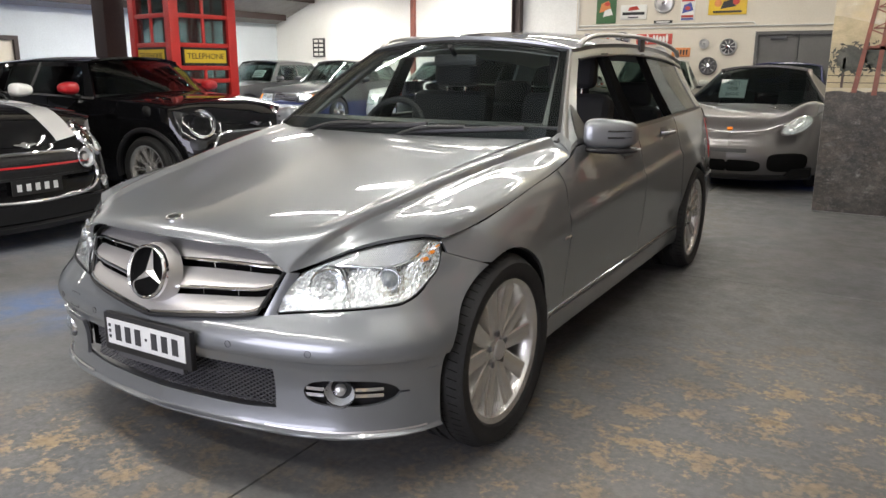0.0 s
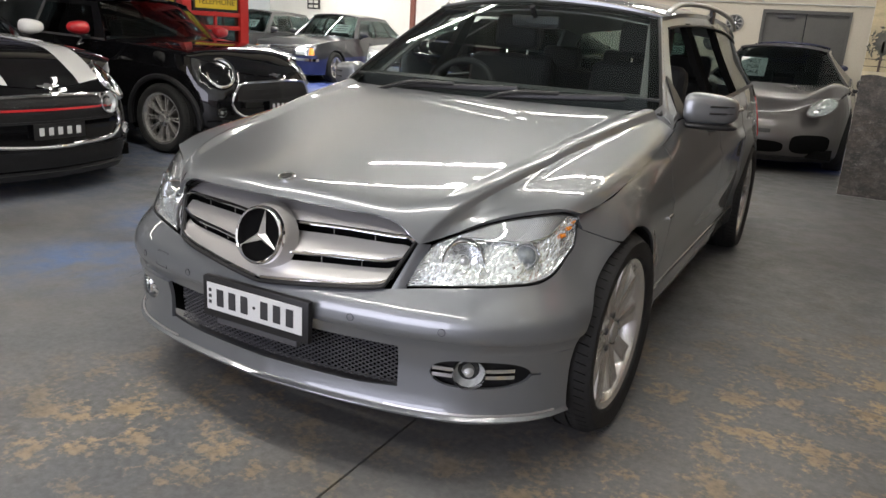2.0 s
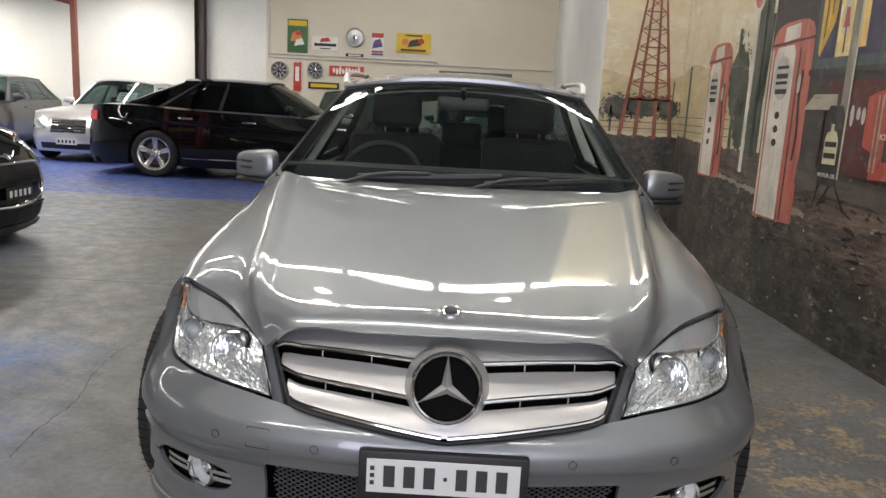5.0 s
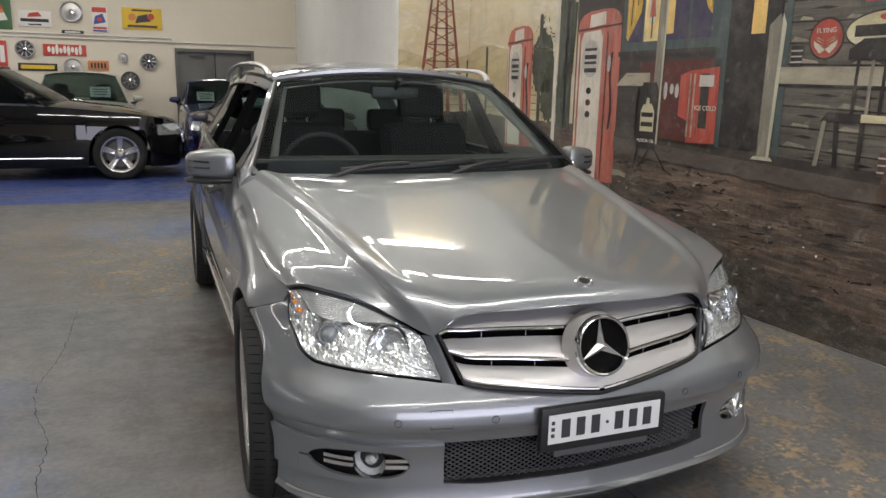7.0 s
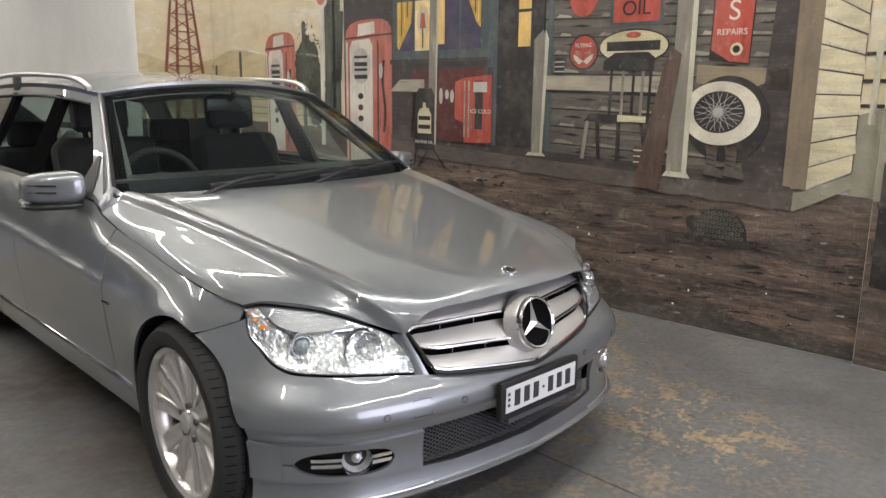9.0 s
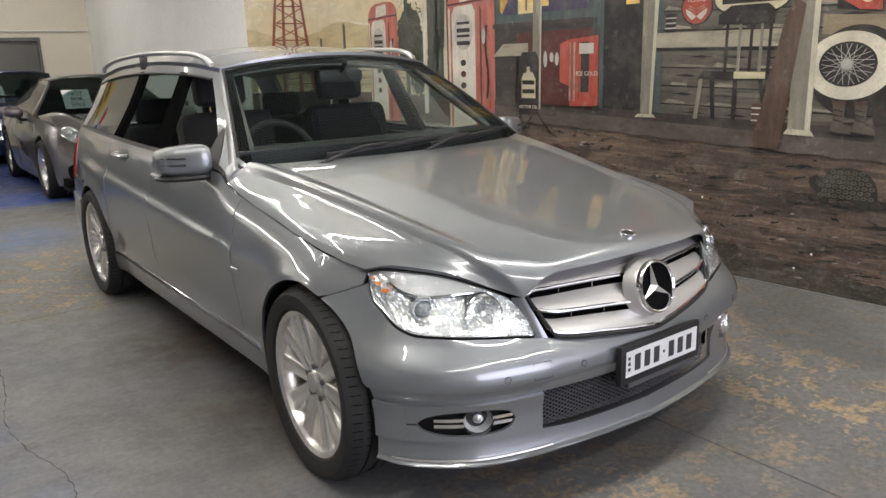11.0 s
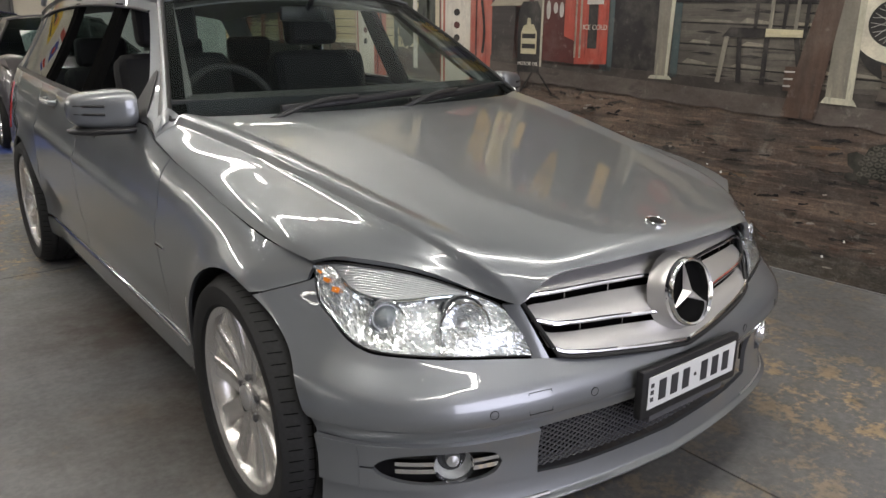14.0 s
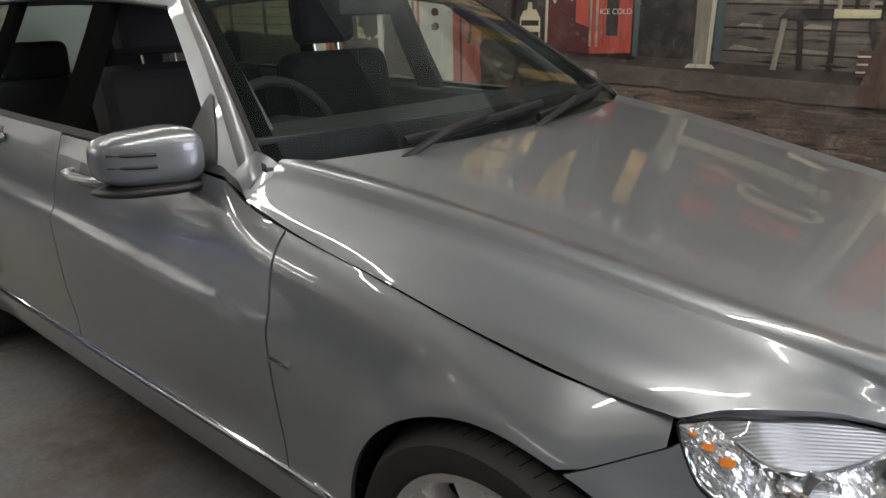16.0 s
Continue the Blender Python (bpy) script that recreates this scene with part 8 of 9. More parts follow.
ov = piece("painted_oval_sign", oval(0.385, 1.635, 0.232, 0.102), M_BLACK, 6, None, "cream oval painted sign")
piece("painted_sign_face", oval(0.385, 1.635, 0.222, 0.092), M_CREAM, 7, ov)
piece("painted_sign_band", rect(0.56, 0.21, 1.61, 1.665), M_BLACK, 8, ov)
piece("painted_sign_dot", oval(0.385, 1.56, 0.05, 0.02, 14), M_RED, 8, ov)
piece("painted_sign_dot", oval(0.385, 1.70, 0.05, 0.018, 14), M_RED, 8, ov)
os_ = piece("painted_oil_sign", rect(0.55, 0.20, 1.755, 2.25), M_TEAL, 7, None, "red painted oil sign")
piece("painted_sign_face", rect(0.525, 0.225, 1.775, 1.93), M_RED, 8, os_)
piece("painted_sign_face", rect(0.525, 0.225, 1.94, 2.23), M_BOARDD, 8, os_)
text("painted_words", "OIL", 0.12, M_BLACK, Matrix.Translation(mw(0.375, 1.85, 9.5)) @ Matrix.Rotation(math.radians(-90 + 3.2), 4, "Z") @ Matrix.Rotation(math.radians(90), 4, "X"), os_)
chair = piece("painted_chair_seat", [(0.70, 1.185), (0.26, 1.185), (0.25, 1.225), (0.66, 1.235)], M_BLACK, 9, None, "dark painted wooden chair")
piece("painted_chair_back", [(0.575, 1.50), (0.24, 1.49), (0.24, 1.57), (0.28, 1.60), (0.50, 1.60), (0.575, 1.55)], M_BLACK, 10, chair)
for y in (0.52, 0.44, 0.37, 0.31, 0.26):
    piece("painted_spindle", [(y + 0.01, 1.22), (y - 0.008, 1.22), (y - 0.012, 1.50), (y + 0.005, 1.50)], M_POST if y in (0.44, 0.31) else M_BLACK, 9, chair)
for a, b in ((0.67, 0.70), (0.45, 0.45), (0.30, 0.25), (0.60, 0.58)):
    piece("painted_chair_leg", [(a + 0.014, 1.19), (a - 0.012, 1.19), (b - 0.012, 0.95), (b + 0.014, 0.95)], M_BLACK if a != 0.67 else M_POST, 9, chair)
piece("painted_chair_light", [(0.46, 1.19), (0.27, 1.19), (0.27, 1.225), (0.46, 1.23)], M_CREAM, 11, chair)
lt = piece("painted_tin", rect(0.335, 0.265, 0.93, 1.05), M_BROWN, 10)
for z in (0.95, 0.985, 1.02):
    piece("painted_can_ring", rect(0.337, 0.263, z, z + 0.008), M_STEEL, 11, lt)
piece("painted_leaning_timber", [(0.33, 0.80), (0.16, 0.80), (0.07, 1.58), (0.13, 1.62), (0.18, 1.50)], M_BROWN, 12)
cl = piece("painted_column", [(0.12, 0.91), (0.025, 0.905), (0.02, 3.2), (0.11, 3.2)], M_POST, 11)
piece("painted_post_edge", [(0.025, 0.905), (-0.005, 0.905), (-0.01, 3.2), (0.02, 3.2)], M_POSTL, 11, cl)
piece("painted_post_foot", [(0.14, 0.885), (-0.03, 0.88), (-0.01, 0.91), (0.12, 0.915)], M_POSTL, 12, cl)
gs = piece("painted_gas_sign", [(-0.085, 1.545), (-0.31, 1.515), (-0.335, 2.4), (-0.10, 2.4)], M_BLACK, 6, None, "red painted repairs sign")
piece("painted_sign_face", [(-0.095, 1.60), (-0.20, 1.535), (-0.305, 1.525), (-0.325, 2.38), (-0.108, 2.38)], M_RED, 7, gs)
for c, z in (("G", 2.10), ("A", 1.95), ("S", 1.80)):
    text("painted_letter", c, 0.15, M_WHITE, Matrix.Translation(mw(-0.212, z, 9)) @ Matrix.Rotation(math.radians(-90 + 3.2), 4, "Z") @ Matrix.Rotation(math.radians(90), 4, "X"), gs)
text("painted_words", "REPAIRS", 0.047, M_WHITE, Matrix.Translation(mw(-0.205, 1.69, 9)) @ Matrix.Rotation(math.radians(-90 + 3.2), 4, "Z") @ Matrix.Rotation(math.radians(90), 4, "X"), gs)
piece("painted_sign_dot", oval(-0.235, 1.60, 0.034, 0.034, 20), M_CREAM, 8, gs)
piece("painted_sign_dot", oval(-0.235, 1.60, 0.02, 0.02, 16), M_BLACK, 9, gs)

# whitewall tyre and boots
ty = piece("painted_tyre", oval(-0.212, 1.225, 0.235, 0.235, 48), M_TYRE, 8, None, "painted whitewall tyre with a wire wheel")
piece("painted_whitewall", oval(-0.175, 1.255, 0.222, 0.175, 48), M_WALLW, 9, ty)
piece("painted_wheel_well", oval(-0.168, 1.262, 0.145, 0.115, 40), M_TYRE, 10, ty)
for k in range(30):
    a = 2 * math.pi * k / 30
    c, d = (-0.165 + 0.024 * math.cos(a + (1.1 if k % 2 else -1.1)), 1.262 + 0.024 * math.sin(a + (1.1 if k % 2 else -1.1))), (-0.168 + 0.132 * math.cos(a), 1.262 + 0.105 * math.sin(a))
    n = Vector((d[1] - c[1], c[0] - d[0])).normalized() * 0.0013
    piece("painted_spoke", [(c[0] + n.x, c[1] + n.y), (d[0] + n.x, d[1] + n.y), (d[0] - n.x, d[1] - n.y), (c[0] - n.x, c[1] - n.y)], M_STEEL, 11, ty)
piece("painted_hub", oval(-0.165, 1.262, 0.03, 0.027, 18), M_STEEL, 12, ty)
for y in (-0.145, -0.255):
    piece("painted_boot", [(y + 0.035, 0.915), (y - 0.08, 0.90), (y - 0.085, 0.925), (y - 0.03, 0.955), (y - 0.035, 1.055), (y + 0.03, 1.06), (y + 0.02, 0.98)], M_BOOT, 13, None, "painted old boot")
    piece("painted_boot_top", [(y + 0.033, 1.052), (y + 0.036, 1.078), (y + 0.012, 1.068), (y - 0.010, 1.078), (y - 0.038, 1.070), (y - 0.036, 1.050)], M_BROWN, 13.4)
    piece("painted_boot_sole", [(y + 0.036, 0.915), (y - 0.082, 0.900), (y - 0.084, 0.891), (y + 0.036, 0.904)], M_BLACK, 13.6)
    for k in range(3):
        piece("painted_boot_crease", [(y + 0.022, 0.972 + 0.026 * k), (y - 0.026, 0.964 + 0.026 * k), (y - 0.026, 0.969 + 0.026 * k), (y + 0.022, 0.979 + 0.026 * k)], M_BLACK, 13.5)

# corner post, cream siding and far fence
piece("painted_corner_post", [(-0.545, 0.885), (-0.662, 0.868), (-0.668, 3.2), (-0.535, 3.2)], M_TAN, 9)
for k in range(17):
    z0, z1 = 0.872 + k * 0.124, 0.980 + k * 0.096
    piece("painted_siding_board", [(-0.664, z0), (-0.868 - 0.010 * (k % 2), z1), (-0.868, z1 + 0.088), (-0.664, z0 + 0.117)], M_CREAM, 8)
    piece("painted_board_light", [(-0.664, z0 + 0.004), (-0.868, z1 + 0.003), (-0.868, z1 + 0.012), (-0.664, z0 + 0.018)], M_POSTL, 9)
piece("painted_siding_back", [(-0.663, 0.87), (-0.872, 0.98), (-0.872, 3.1), (-0.663, 3.1)], M_BROWN, 7)
piece("painted_scrubland", [(-0.86, 0.86), (-0.98, 0.86), (-0.98, 1.30), (-0.86, 1.26)], M_GREY, 3)
piece("painted_far_post", rect(-0.915, -0.945, 1.22, 1.62), M_POSTL, 5)
for z in (1.30, 1.42, 1.55):
    piece("painted_far_rail", rect(-0.872, -0.98, z, z + 0.018), M_BLACK, 4)

# tortoise
M_SCUTE = brush("painted_scute", (0.115, 0.11, 0.085), (0.075, 0.072, 0.058), (0.17, 0.16, 0.13), 14)
M_TORT = brush("painted_tortoise_skin", (0.022, 0.021, 0.018), (0.05, 0.047, 0.038), None, 14)
tt = piece("painted_tortoise", [(-0.03, 0.60), (-0.02, 0.655), (-0.06, 0.67), (-0.10, 0.655)] + [(-0.22 + 0.155 * math.cos(a), 0.60 + 0.125 * math.sin(a)) for a in np.linspace(0.8, math.pi, 14)] + [(-0.385, 0.55), (-0.30, 0.525), (-0.22, 0.55), (-0.13, 0.545), (-0.06, 0.535), (-0.06, 0.58)], M_TORT, 5, None, "painted tortoise on the dirt")
for k in range(60):
    y, z = -0.09 - 0.037 * (k % 10) + 0.018 * (k // 10 % 2), 0.565 + 0.026 * (k // 10)
    if (y + 0.22) ** 2 / 0.0215 + (z - 0.59) ** 2 / 0.0150 < 1:
        piece("painted_scute", oval(y, z, 0.0165, 0.0115, 6), M_SCUTE, 6, tt)
        piece("painted_scute_middle", oval(y, z + 0.001, 0.008, 0.005, 6), M_TORT, 6.6, tt)
for y, z in ((-0.05, 0.545), (-0.11, 0.535), (-0.31, 0.520), (-0.37, 0.53)):
    piece("painted_tortoise_foot", oval(y, z, 0.028, 0.022, 10), M_TORT, 5.4, tt)

# bunting and fascia over the porch
piece("painted_fascia", rect(2.5, -0.6, 2.46, 2.54), M_BEAM, 12)
for k in range(22):
    y = 2.4 - k * 0.135
    piece("painted_flag", [(y, 2.44), (y - 0.11, 2.44), (y - 0.055, 2.30)], (M_WHITE, M_RED, M_WHITE)[k % 3], 13)
piece("painted_porch_roof", [(2.6, 2.54), (-0.75, 2.54), (-0.6, 2.82), (2.3, 2.82)], M_BOARDD, 11)

# return wall: sky, derrick, trees, fence, dark ground
def rw_(x, z, layer):
    return Vector((x, 5.40 - 0.0016 * layer - 0.0015, z))


def rpiece(name, pts, material, layer, parent=None, label=""):
    return piece(name, pts, material, layer, parent, label, rw_)


rpiece("painted_sky", rect(1.361, 2.165, 1.0, 4.66), M_SKY, 0)
rpiece("painted_dune", [(1.361, 1.1), (2.165, 1.1)] + [(x, 1.66 + 0.05 * math.sin(x * 6)) for x in np.linspace(2.165, 1.361, 12)], bpy.data.materials["painted_sand"], 1)
rpiece("painted_ground", [(1.361, 0.004), (2.165, 0.004)] + [(x, 1.07 + 0.01 * math.sin(x * 40)) for x in np.linspace(2.165, 1.361, 14)], M_DIRTD, 2)
for z in (1.14, 1.20, 1.27):
    rpiece("painted_fence_wire", rect(1.361, 2.165, z, z + 0.006), M_BLACK, 2)
scrub(1.53, 1.34, 0.14, 0.12, 41, M_LEAF, 2, 90, rw_)
scrub(1.80, 1.36, 0.20, 0.12, 43, M_LEAF, 2, 90, rw_)
scrub(2.04, 1.34, 0.11, 0.11, 42, M_LEAF, 2, 60, rw_)
rpiece("painted_trunk", rect(1.47, 1.49, 1.1, 1.35), M_BROWN, 2)
dk = rpiece("painted_derrick", rect(1.64, 2.05, 1.42, 1.45), M_RUST, 5, None, "rust-red painted derrick")
for a, b in (((1.58, 1.06), (1.77, 2.6)), ((1.735, 1.04), (1.81, 2.6)), ((1.93, 1.04), (1.87, 2.6)), ((2.09, 1.06), (1.91, 2.6))):
    rpiece("painted_derrick_leg", [(a[0] - 0.021, a[1]), (a[0] + 0.021, a[1]), (b[0] + 0.008, b[1]), (b[0] - 0.008, b[1])], M_RUST, 5, dk)
for k in range(7):
    z = 1.42 + k * 0.17
    w = 0.19 - 0.019 * k
    rpiece("painted_brace", [(1.84 - w, z), (1.84 + w, z + 0.16), (1.84 + w, z + 0.172), (1.84 - w, z + 0.012)], M_RUST, 4, dk)
    rpiece("painted_brace", [(1.84 + w, z), (1.84 - w, z + 0.16), (1.84 - w, z + 0.172), (1.84 + w, z + 0.012)], M_RUST, 4, dk)
    rpiece("painted_brace", rect(1.84 - w, 1.84 + w, z, z + 0.012), M_RUST, 5, dk)


# pier at the right end: ground, sky and a dark drum
def pw(y, z, layer):
    return Vector((MW(-0.985) - 0.035 - 0.0016 * layer - 0.0015, y, z))


piece("painted_sky", rect(-0.99, -7.98, 1.0, 4.66), M_PALE, 0, None, "", pw)
piece("painted_ground", [(-0.99, 0.004), (-7.98, 0.004), (-7.98, 1.0), (-0.99, 0.9)], M_DIRT, 1, None, "", pw)
piece("painted_scrubland", [(-0.99, 0.85), (-3.0, 0.95), (-3.0, 1.4), (-0.99, 1.3)], M_GREY, 2, None, "", pw)
dm = piece("painted_drum", [(-1.02, 0.42), (-1.40, 0.40), (-1.40, 1.02), (-1.02, 1.04)], M_BLACK, 4, None, "dark painted oil drum", pw)
for z in (0.58, 0.82):
    piece("painted_drum_ring", rect(-1.01, -1.41, z, z + 0.03), M_BOARDD, 5, dm, "", pw)

# ---- hall fittings and wall signs ----
REDBOX = mat("telephone_box_red", (0.45, 0.022, 0.018), 0.38, coat=0.3, grain=0.06, grain_scale=40, tint=(0.36, 0.018, 0.016), tint_scale=3)
SIGNY = mat("yellow_sign", (0.60, 0.42, 0.03), 0.5, grain=0.06)


def telephone_box():
    b = thing("telephone_box", "red telephone box with small panes and a yellow sign", "telephone box", (-5.68, 4.46, 0), -9)
    h = 0.45
    for sx in (-1, 1):
        for sy in (-1, 1):
            box("corner_post", (0.12, 0.12, 2.2), (sx * (h - 0.06), sy * (h - 0.06), 1.1), REDBOX, b, bevel=0.012)
    rows = (0.10, 0.43, 0.76, 1.09, 1.24, 1.50, 1.83, 2.14)
    for k in range(4):
        m = Matrix.Rotation(k * math.pi / 2, 4, "Z")
        for i, z in enumerate(rows):
            hgt = 0.16 if i in (0, 7) else 0.05
            box("cross_bar", (0.03, 0.68, hgt), m @ Vector((h - 0.03, 0, z)), REDBOX, b, turn=m, bevel=0.006)
        box("mullion", (0.028, 0.035, 2.04), m @ Vector((h - 0.033, 0, 1.12)), REDBOX, b, turn=m, bevel=0.006)
        box("sign_ground", (0.02, 0.60, 0.20), m @ Vector((h - 0.020, 0, 1.372)), BLACKPL, b, turn=m)
        sg = box("sign", (0.014, 0.56, 0.15), m @ Vector((h - 0.008, 0, 1.372)), SIGNY, b, "yellow telephone sign", turn=m)
        text("sign_words", "TELEPHONE", 0.093, INK, m @ Matrix.Translation((h + 0.0005, 0, 1.372)) @ Matrix.Rotation(math.pi / 2, 4, "Z") @ Matrix.Rotation(math.pi / 2, 4, "X"), sg)
        box("glazing", (0.006, 0.66, 2.0), m @ Vector((h - 0.045, 0, 1.12)), TINTED, b, turn=m)
    box("base", (0.92, 0.92, 0.10), (0, 0, 0.05), BLACKPL, b, bevel=0.01)
    V = [(-0.72, -0.72, 2.24), (0.72, -0.72, 2.24), (0.72, 0.72, 2.24), (-0.72, 0.72, 2.24), (-0.72, -0.72, 2.21), (0.72, -0.72, 2.21), (0.72, 0.72, 2.21), (-0.72, 0.72, 2.21), (0, 0, 2.62)]
    link_mesh("roof", V, [(0, 1, 8), (1, 2, 8), (2, 3, 8), (3, 0, 8), (0, 4, 5, 1), (1, 5, 6, 2), (2, 6, 7, 3), (3, 7, 4, 0), (4, 7, 6, 5)], REDBOX, b, "red pitched roof")
    box("handset_box", (0.22, 0.14, 0.32), (-0.2, 0.2, 1.35), BLACKPL, b, bevel=0.02)
    return b


telephone_box()
c = thing("timber_column", "dark brown square column beside the telephone box", "column", (-6.85, 4.30, 0), kind="structure")
box("shaft", (0.24, 0.30, 3.9), (0, 0, 1.95), DARKST, c, bevel=0.015)
box("plinth", (0.30, 0.36, 0.12), (0, 0, 0.06), DARKST, c, bevel=0.01)
c = thing("red_steel_post", "slim red oxide steel post before the white wall", "column", (-7.95, 13.2, 0), kind="structure")
box("shaft", (0.10, 0.10, 4.3), (0, 0, 2.15), STEEL, c)
tube("tie_beam", [(-4.0, -0.25, 3.75), (0.0, -0.05, 2.90)], 0.05, STEEL, c, "red oxide tie beam", 8)
# purlins and rafters under the pitched roof
for k, x in enumerate((-12.4, -11.4, -10.4, -9.4, -8.3, -7.4, -6.5)):
    z = 4.32 - (0.41 if x < -8.3 else 0.33) * abs(x + 8.3) - 0.09
    tagged(box("purlin", (0.07, 21.6, 0.15), (x, 3.0, z), DARKST), "dark timber purlin under the roof sheets", "beam", "purlins", "structure")
for y in (9.6, 4.6, -0.4, -5.4):
    V = []
    for dz in (-0.19, -0.40):
        for x in (-12.98, -8.3, -5.62):
            z = 4.32 - (0.41 if x < -8.3 else 0.33) * abs(x + 8.3) + dz
            V += [(x, y, z), (x, y + 0.08, z)]
    o = link_mesh("rafter", V, [(0, 2, 3, 1), (2, 4, 5, 3), (6, 7, 9, 8), (8, 9, 11, 10), (0, 6, 8, 2), (2, 8, 10, 4), (1, 3, 9, 7), (3, 5, 11, 9), (0, 1, 7, 6), (4, 10, 11, 5)], DARKST)
    tagged(o, "dark steel rafter across the far bay", "beam", "rafters", "structure")
# eave beam between the two bays
tagged(box("eave_beam", (0.16, 22.0, 0.34), (-5.55, 3.0, 3.52), DARKST), "dark eave beam between the bays", "beam", kind="structure")
tagged(box("upstand", (0.10, 22.0, 1.2), (-5.52, 3.0, 4.29), CREAMW), "cream wall strip above the eave beam", "wall", kind="structure")
# opening with a shelf in the far blue wall
o = thing("wall_recess", "bright recess in the pale blue wall", "opening", (-12.99, 6.0, 0), kind="structure")
box("back", (0.02, 1.3, 0.6), (0.0, 0, 1.45), CREAMW, o)
for dy in (-0.68, 0.68):
    box("jamb", (0.08, 0.08, 0.76), (0.04, dy, 1.45), DARKST, o)
for dz in (-0.34, 0.34):
    box("rail", (0.08, 1.28, 0.08), (0.04, 0, 1.45 + dz), DARKST, o)

# grey double doors
d = thing("door_1", "closed grey painted steel double doors", "door", ((DOORX0 + DOORX1) / 2, 14.02, 0), kind="structure")
w = DOORX1 - DOORX0
for s in (-1, 1):
    leaf = box("door_leaf", (w / 2 - 0.05, 0.05, DOORH - 0.07), (s * (w / 4 - 0.015), 0.03, DOORH / 2 - 0.03), GREYDOOR, d, bevel=0.004)
    box("door_handle", (0.03, 0.05, 0.14), (s * 0.06, -0.02, 1.0), SATIN, leaf, bevel=0.006)
    box("door_frame", (0.05, 0.12, DOORH), (s * (w / 2 - 0.024), 0.0, DOORH / 2), GREYDOOR, d)
box("door_head", (w - 0.1, 0.12, 0.06), (0, 0, DOORH - 0.031), GREYDOOR, d)
box("door_closer", (0.30, 0.06, 0.06), (-0.35, -0.03, DOORH - 0.12), GREYPL, d, bevel=0.008)
# conduit and trunking on the back wall
for z, x0, x1 in ((2.09, -4.2, 1.8), (2.16, -4.2, -0.62)):
    tagged(tube("conduit", [(x0, 13.975, z), (x1, 13.975, z)], 0.014, TRUNK, None, "", 8), "white conduit along the back wall", "pipe", kind="structure")
tagged(tube("conduit", [(-4.2, 13.975, 4.6), (-4.2, 13.975, 2.09)], 0.02, TRUNK, None, "", 8), "white conduit down the back wall", "pipe", kind="structure")
tagged(tube("conduit", [(-0.62, 13.975, 2.16), (-0.56, 13.975, 2.09)], 0.014, TRUNK, None, "", 8), "short bend of white conduit", "pipe", kind="structure")

SG = dict(green=mat("sign_green", (0.05, 0.13, 0.05), 0.45), red=mat("sign_red", (0.45, 0.05, 0.03), 0.45, grain=0.06), white=mat("sign_white", (0.70, 0.69, 0.64), 0.45, grain=0.04), yellow=mat("sign_yellow", (0.66, 0.44, 0.03), 0.45, grain=0.06),
          orange=mat("sign_orange", (0.55, 0.20, 0.06), 0.45, grain=0.06), blue=mat("sign_blue", (0.05, 0.07, 0.28), 0.45), black=mat("sign_black", (0.02, 0.02, 0.02), 0.4))


def wall_sign(name, label, x0, x1, z0, z1, ground, shapes=(), thick=0.02):
    """A flat enamel sign on the back wall with plain shapes in its colours: (colour, kind, x, z, w, h) in shares of its size."""
    s = thing(name, label, "sign", ((x0 + x1) / 2, 13.995, (z0 + z1) / 2))
    w, h = x1 - x0, z1 - z0
    part("panel", box_bm((w, thick, h), (0, -thick / 2, 0), 0.006), SG[ground], s)
    for i, (c, kind, x, z, a, b) in enumerate(shapes):
        pts = oval(x * w, z * h, a * w / 2, b * h / 2, 24) if kind == "oval" else [(x * w - a * w / 2, z * h - b * h / 2), (x * w + a * w / 2, z * h - b * h / 2), (x * w + a * w / 2, z * h + b * h / 2), (x * w - a * w / 2, z * h + b * h / 2)] if kind == "bar" else [(x * w - a * w / 2, z * h - b * h / 2), (x * w + a * w / 2, z * h - b * h / 4), (x * w + a * w / 4, z * h + b * h / 2), (x * w - a * w / 3, z * h + b * h / 4)]
        prism("shape", pts, 0.002, SG[c], pose(0, -thick - 0.001 - 0.0012 * i, 0), s)
    return s


wall_sign("enamel_sign", "tall green enamel sign with an orange and white shape", -3.80, -3.37, 2.20, 2.88, "green", (("yellow", "bar", 0, 0.38, 0.9, 0.16), ("orange", "poly", -0.05, 0.0, 0.6, 0.35), ("white", "poly", 0.1, -0.18, 0.5, 0.25), ("red", "oval", 0.05, 0.08, 0.3, 0.12)))
wall_sign("enamel_sign", "white enamel sign with a red shape over dark bars", -3.27, -2.72, 2.27, 2.56, "white", (("red", "poly", 0, 0.25, 0.45, 0.35), ("black", "bar", 0, -0.1, 0.85, 0.2), ("black", "bar", 0, -0.36, 0.4, 0.08)))
wall_sign("enamel_sign", "small black enamel strip with pale bars", -2.56, -2.18, 2.17, 2.235, "black", (("white", "bar", 0, 0, 0.7, 0.4),))
wall_sign("enamel_sign", "tall blue and red enamel sign", -2.03, -1.75, 2.22, 2.69, "white", (("red", "bar", 0, 0.38, 0.9, 0.2), ("blue", "poly", 0, 0.02, 0.8, 0.45), ("red", "oval", 0, 0.0, 0.35, 0.15), ("red", "bar", 0, -0.33, 0.85, 0.09), ("blue", "bar", 0, -0.44, 0.85, 0.07)))
wall_sign("enamel_sign", "wide yellow enamel sign with a dark figure shape", -1.49, -0.77, 2.31, 2.71, "yellow", (("black", "poly", 0.02, 0.0, 0.4, 0.45), ("orange", "oval", -0.25, 0.05, 0.2, 0.35), ("black", "bar", 0, -0.36, 0.75, 0.1), ("red", "oval", 0.22, 0.1, 0.18, 0.3), ("black", "bar", 0, 0.38, 0.5, 0.08)))
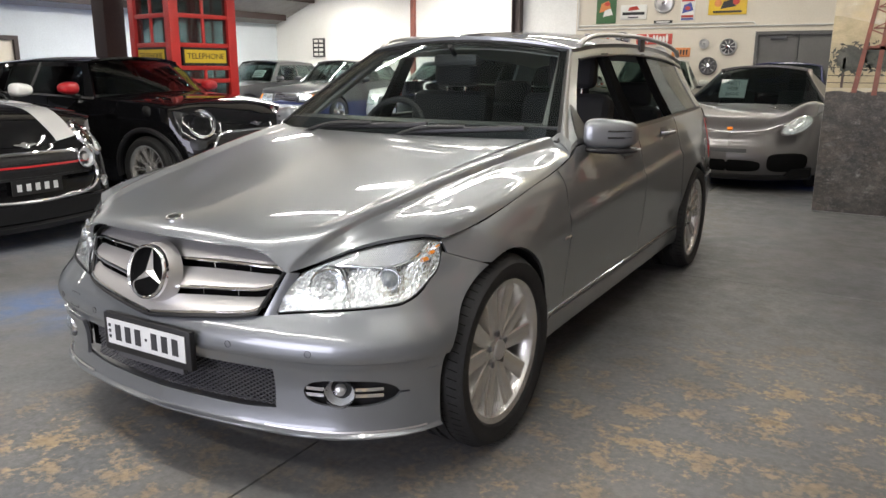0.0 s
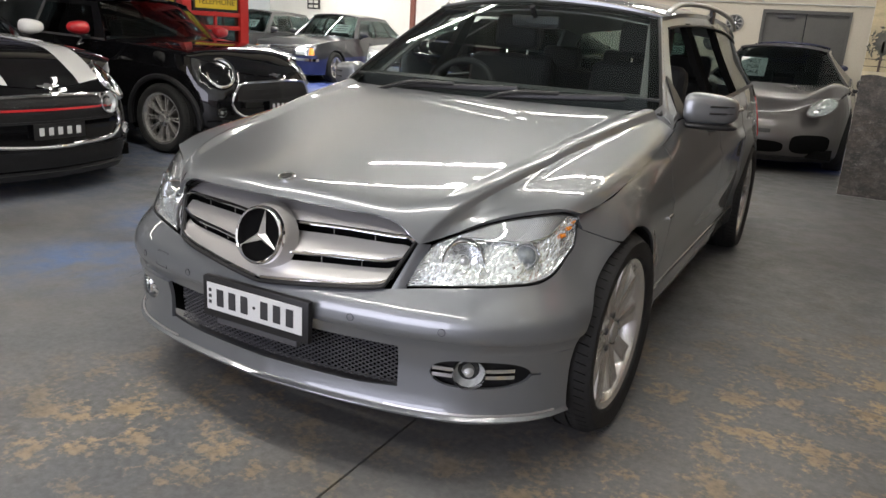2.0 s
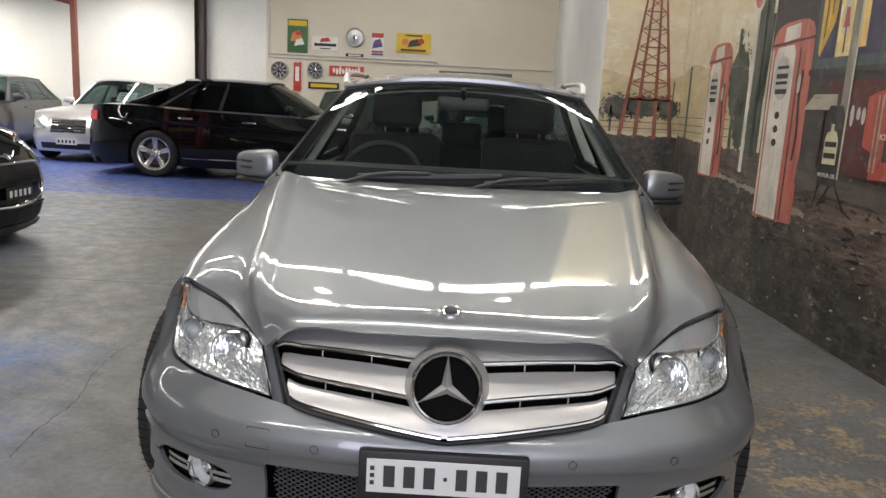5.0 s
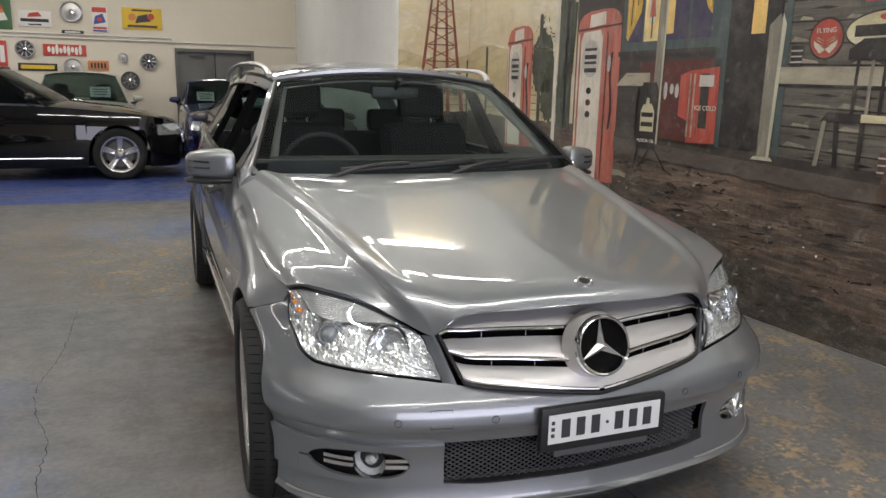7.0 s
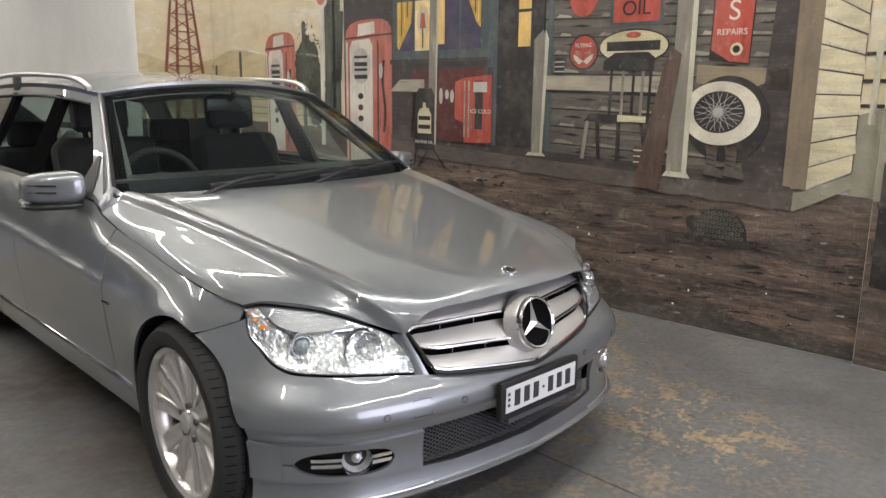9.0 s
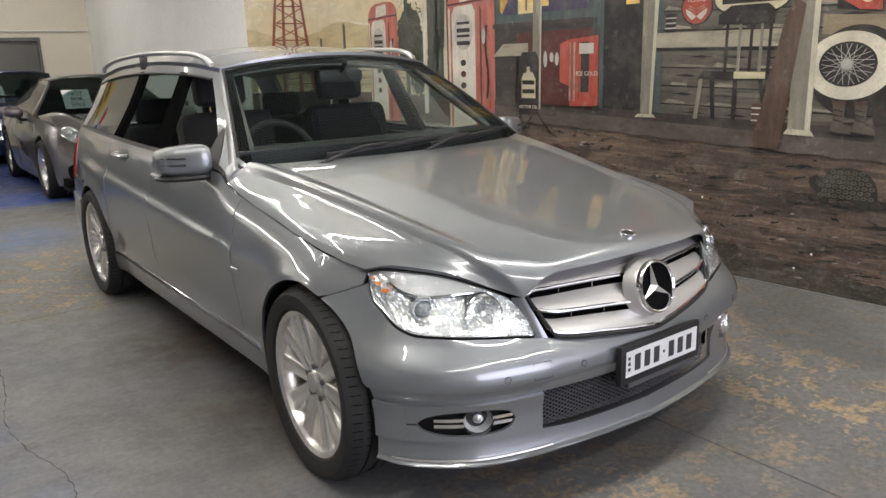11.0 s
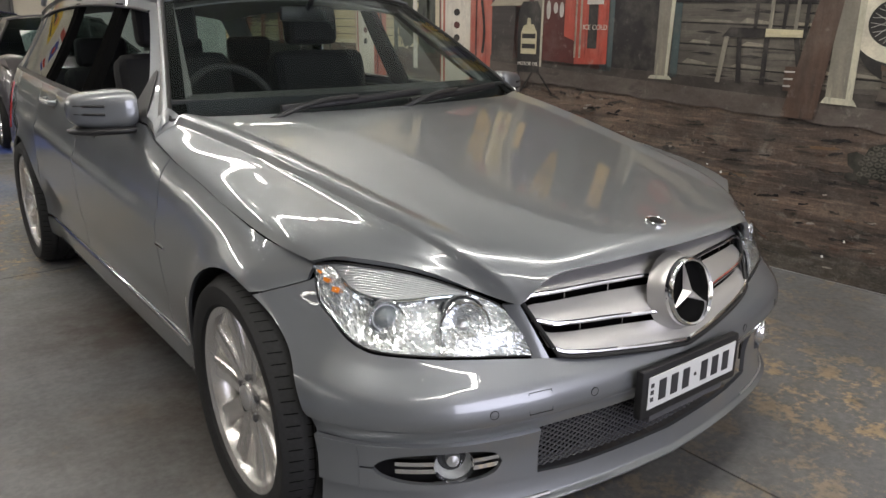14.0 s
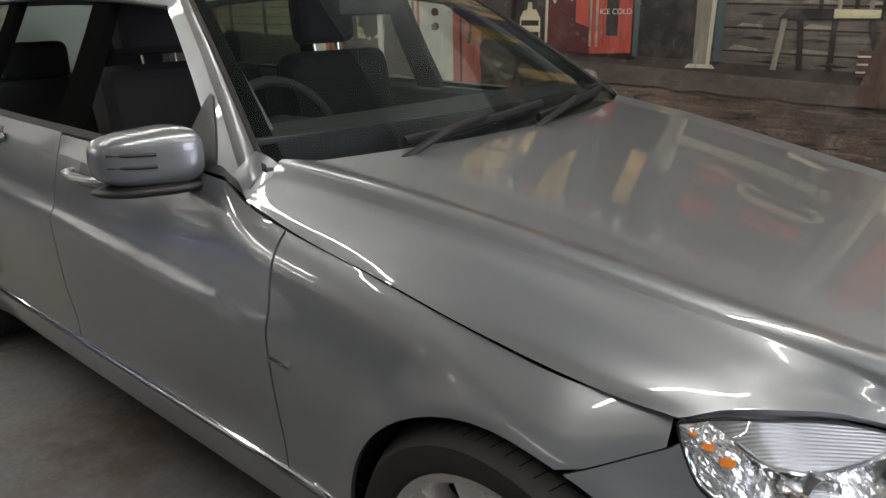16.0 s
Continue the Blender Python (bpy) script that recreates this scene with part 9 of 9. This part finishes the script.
wall_sign("enamel_sign", "red enamel sign with flowing white strokes", -2.90, -2.16, 1.76, 1.97, "red", tuple(("white", "oval", -0.36 + 0.09 * k, 0.05 * (-1) ** k, 0.075, 0.5 + 0.18 * (k % 3)) for k in range(9)))
wall_sign("enamel_sign", "black enamel sign with yellow bars", -3.34, -2.68, 1.47, 1.61, "black", (("yellow", "bar", 0, 0, 0.85, 0.5),))
wall_sign("enamel_sign", "orange enamel sign with dark bars", -2.15, -1.78, 1.51, 1.69, "orange", tuple(("black", "bar", -0.32 + 0.16 * k, 0, 0.09, 0.55) for k in range(5)))
wall_sign("enamel_sign", "narrow red and white enamel sign", -3.66, -3.50, 1.40, 2.0, "red", (("white", "bar", 0, 0.1, 0.5, 0.5),))


def wall_wheel(x, z, r, style, label, category="hubcap"):
    s = thing("hubcap", label, category, (x, 13.985, z), group="hubcaps on the wall")
    lathe("rim", [(r, 0.015), (r, -0.03), (r * 0.92, -0.045), (r * 0.84, -0.03), (r * 0.82, -0.01)], SATIN if style != "dark" else GREYPL, s, "", 40, "y")
    lathe("dish", [(r * 0.84, -0.005), (r * 0.5, -0.012), (r * 0.3, -0.03), (0.0, -0.036)], SATIN if style == "cap" else GREYPL, s, "", 36, "y")
    if style != "cap":
        for k in range(9):
            a = 2 * math.pi * k / 9
            V, F_ = spoke_mesh(r * 0.2, r * 0.86, r * 0.1, r * 0.16, 0.03, 0.032, 0.02, a)
            link_mesh("spoke", [(v[1], -v[0], v[2]) for v in V], F_, SATIN if style != "dark" else ALLOY, s)
    lathe("hub", [(r * 0.24, -0.02), (r * 0.2, -0.045), (0.0, -0.05)], CHROME, s, "", 24, "y")


for x, z, r, st in ((-2.37, 2.57, 0.20, "cap"), (-3.96, 1.82, 0.19, "spoked"), (-3.20, 1.86, 0.17, "spoked"), (-2.41, 1.56, 0.165, "cap"), (-1.52, 1.76, 0.095, "cap"), (-1.05, 1.70, 0.165, "spoked"), (-1.41, 1.33, 0.175, "dark")):
    wall_wheel(x, z, r, st, {"cap": "round silver hubcap hung on the cream wall", "spoked": "silver spoked wheel trim hung on the cream wall", "dark": "dark spoked wheel trim hung on the cream wall"}[st])
sg = thing("notice_board", "dark notice board with pale squares on the white wall", "sign", (-11.5, 14.09, 1.78))
box("panel", (0.40, 0.03, 0.48), (0, -0.015, 0), SG["black"], sg, bevel=0.005)
for i in range(2):
    for k in range(4):
        box("pale_square", (0.13, 0.006, 0.07), (-0.085 + 0.17 * i, -0.032, 0.17 - 0.113 * k), SG["white"], sg)
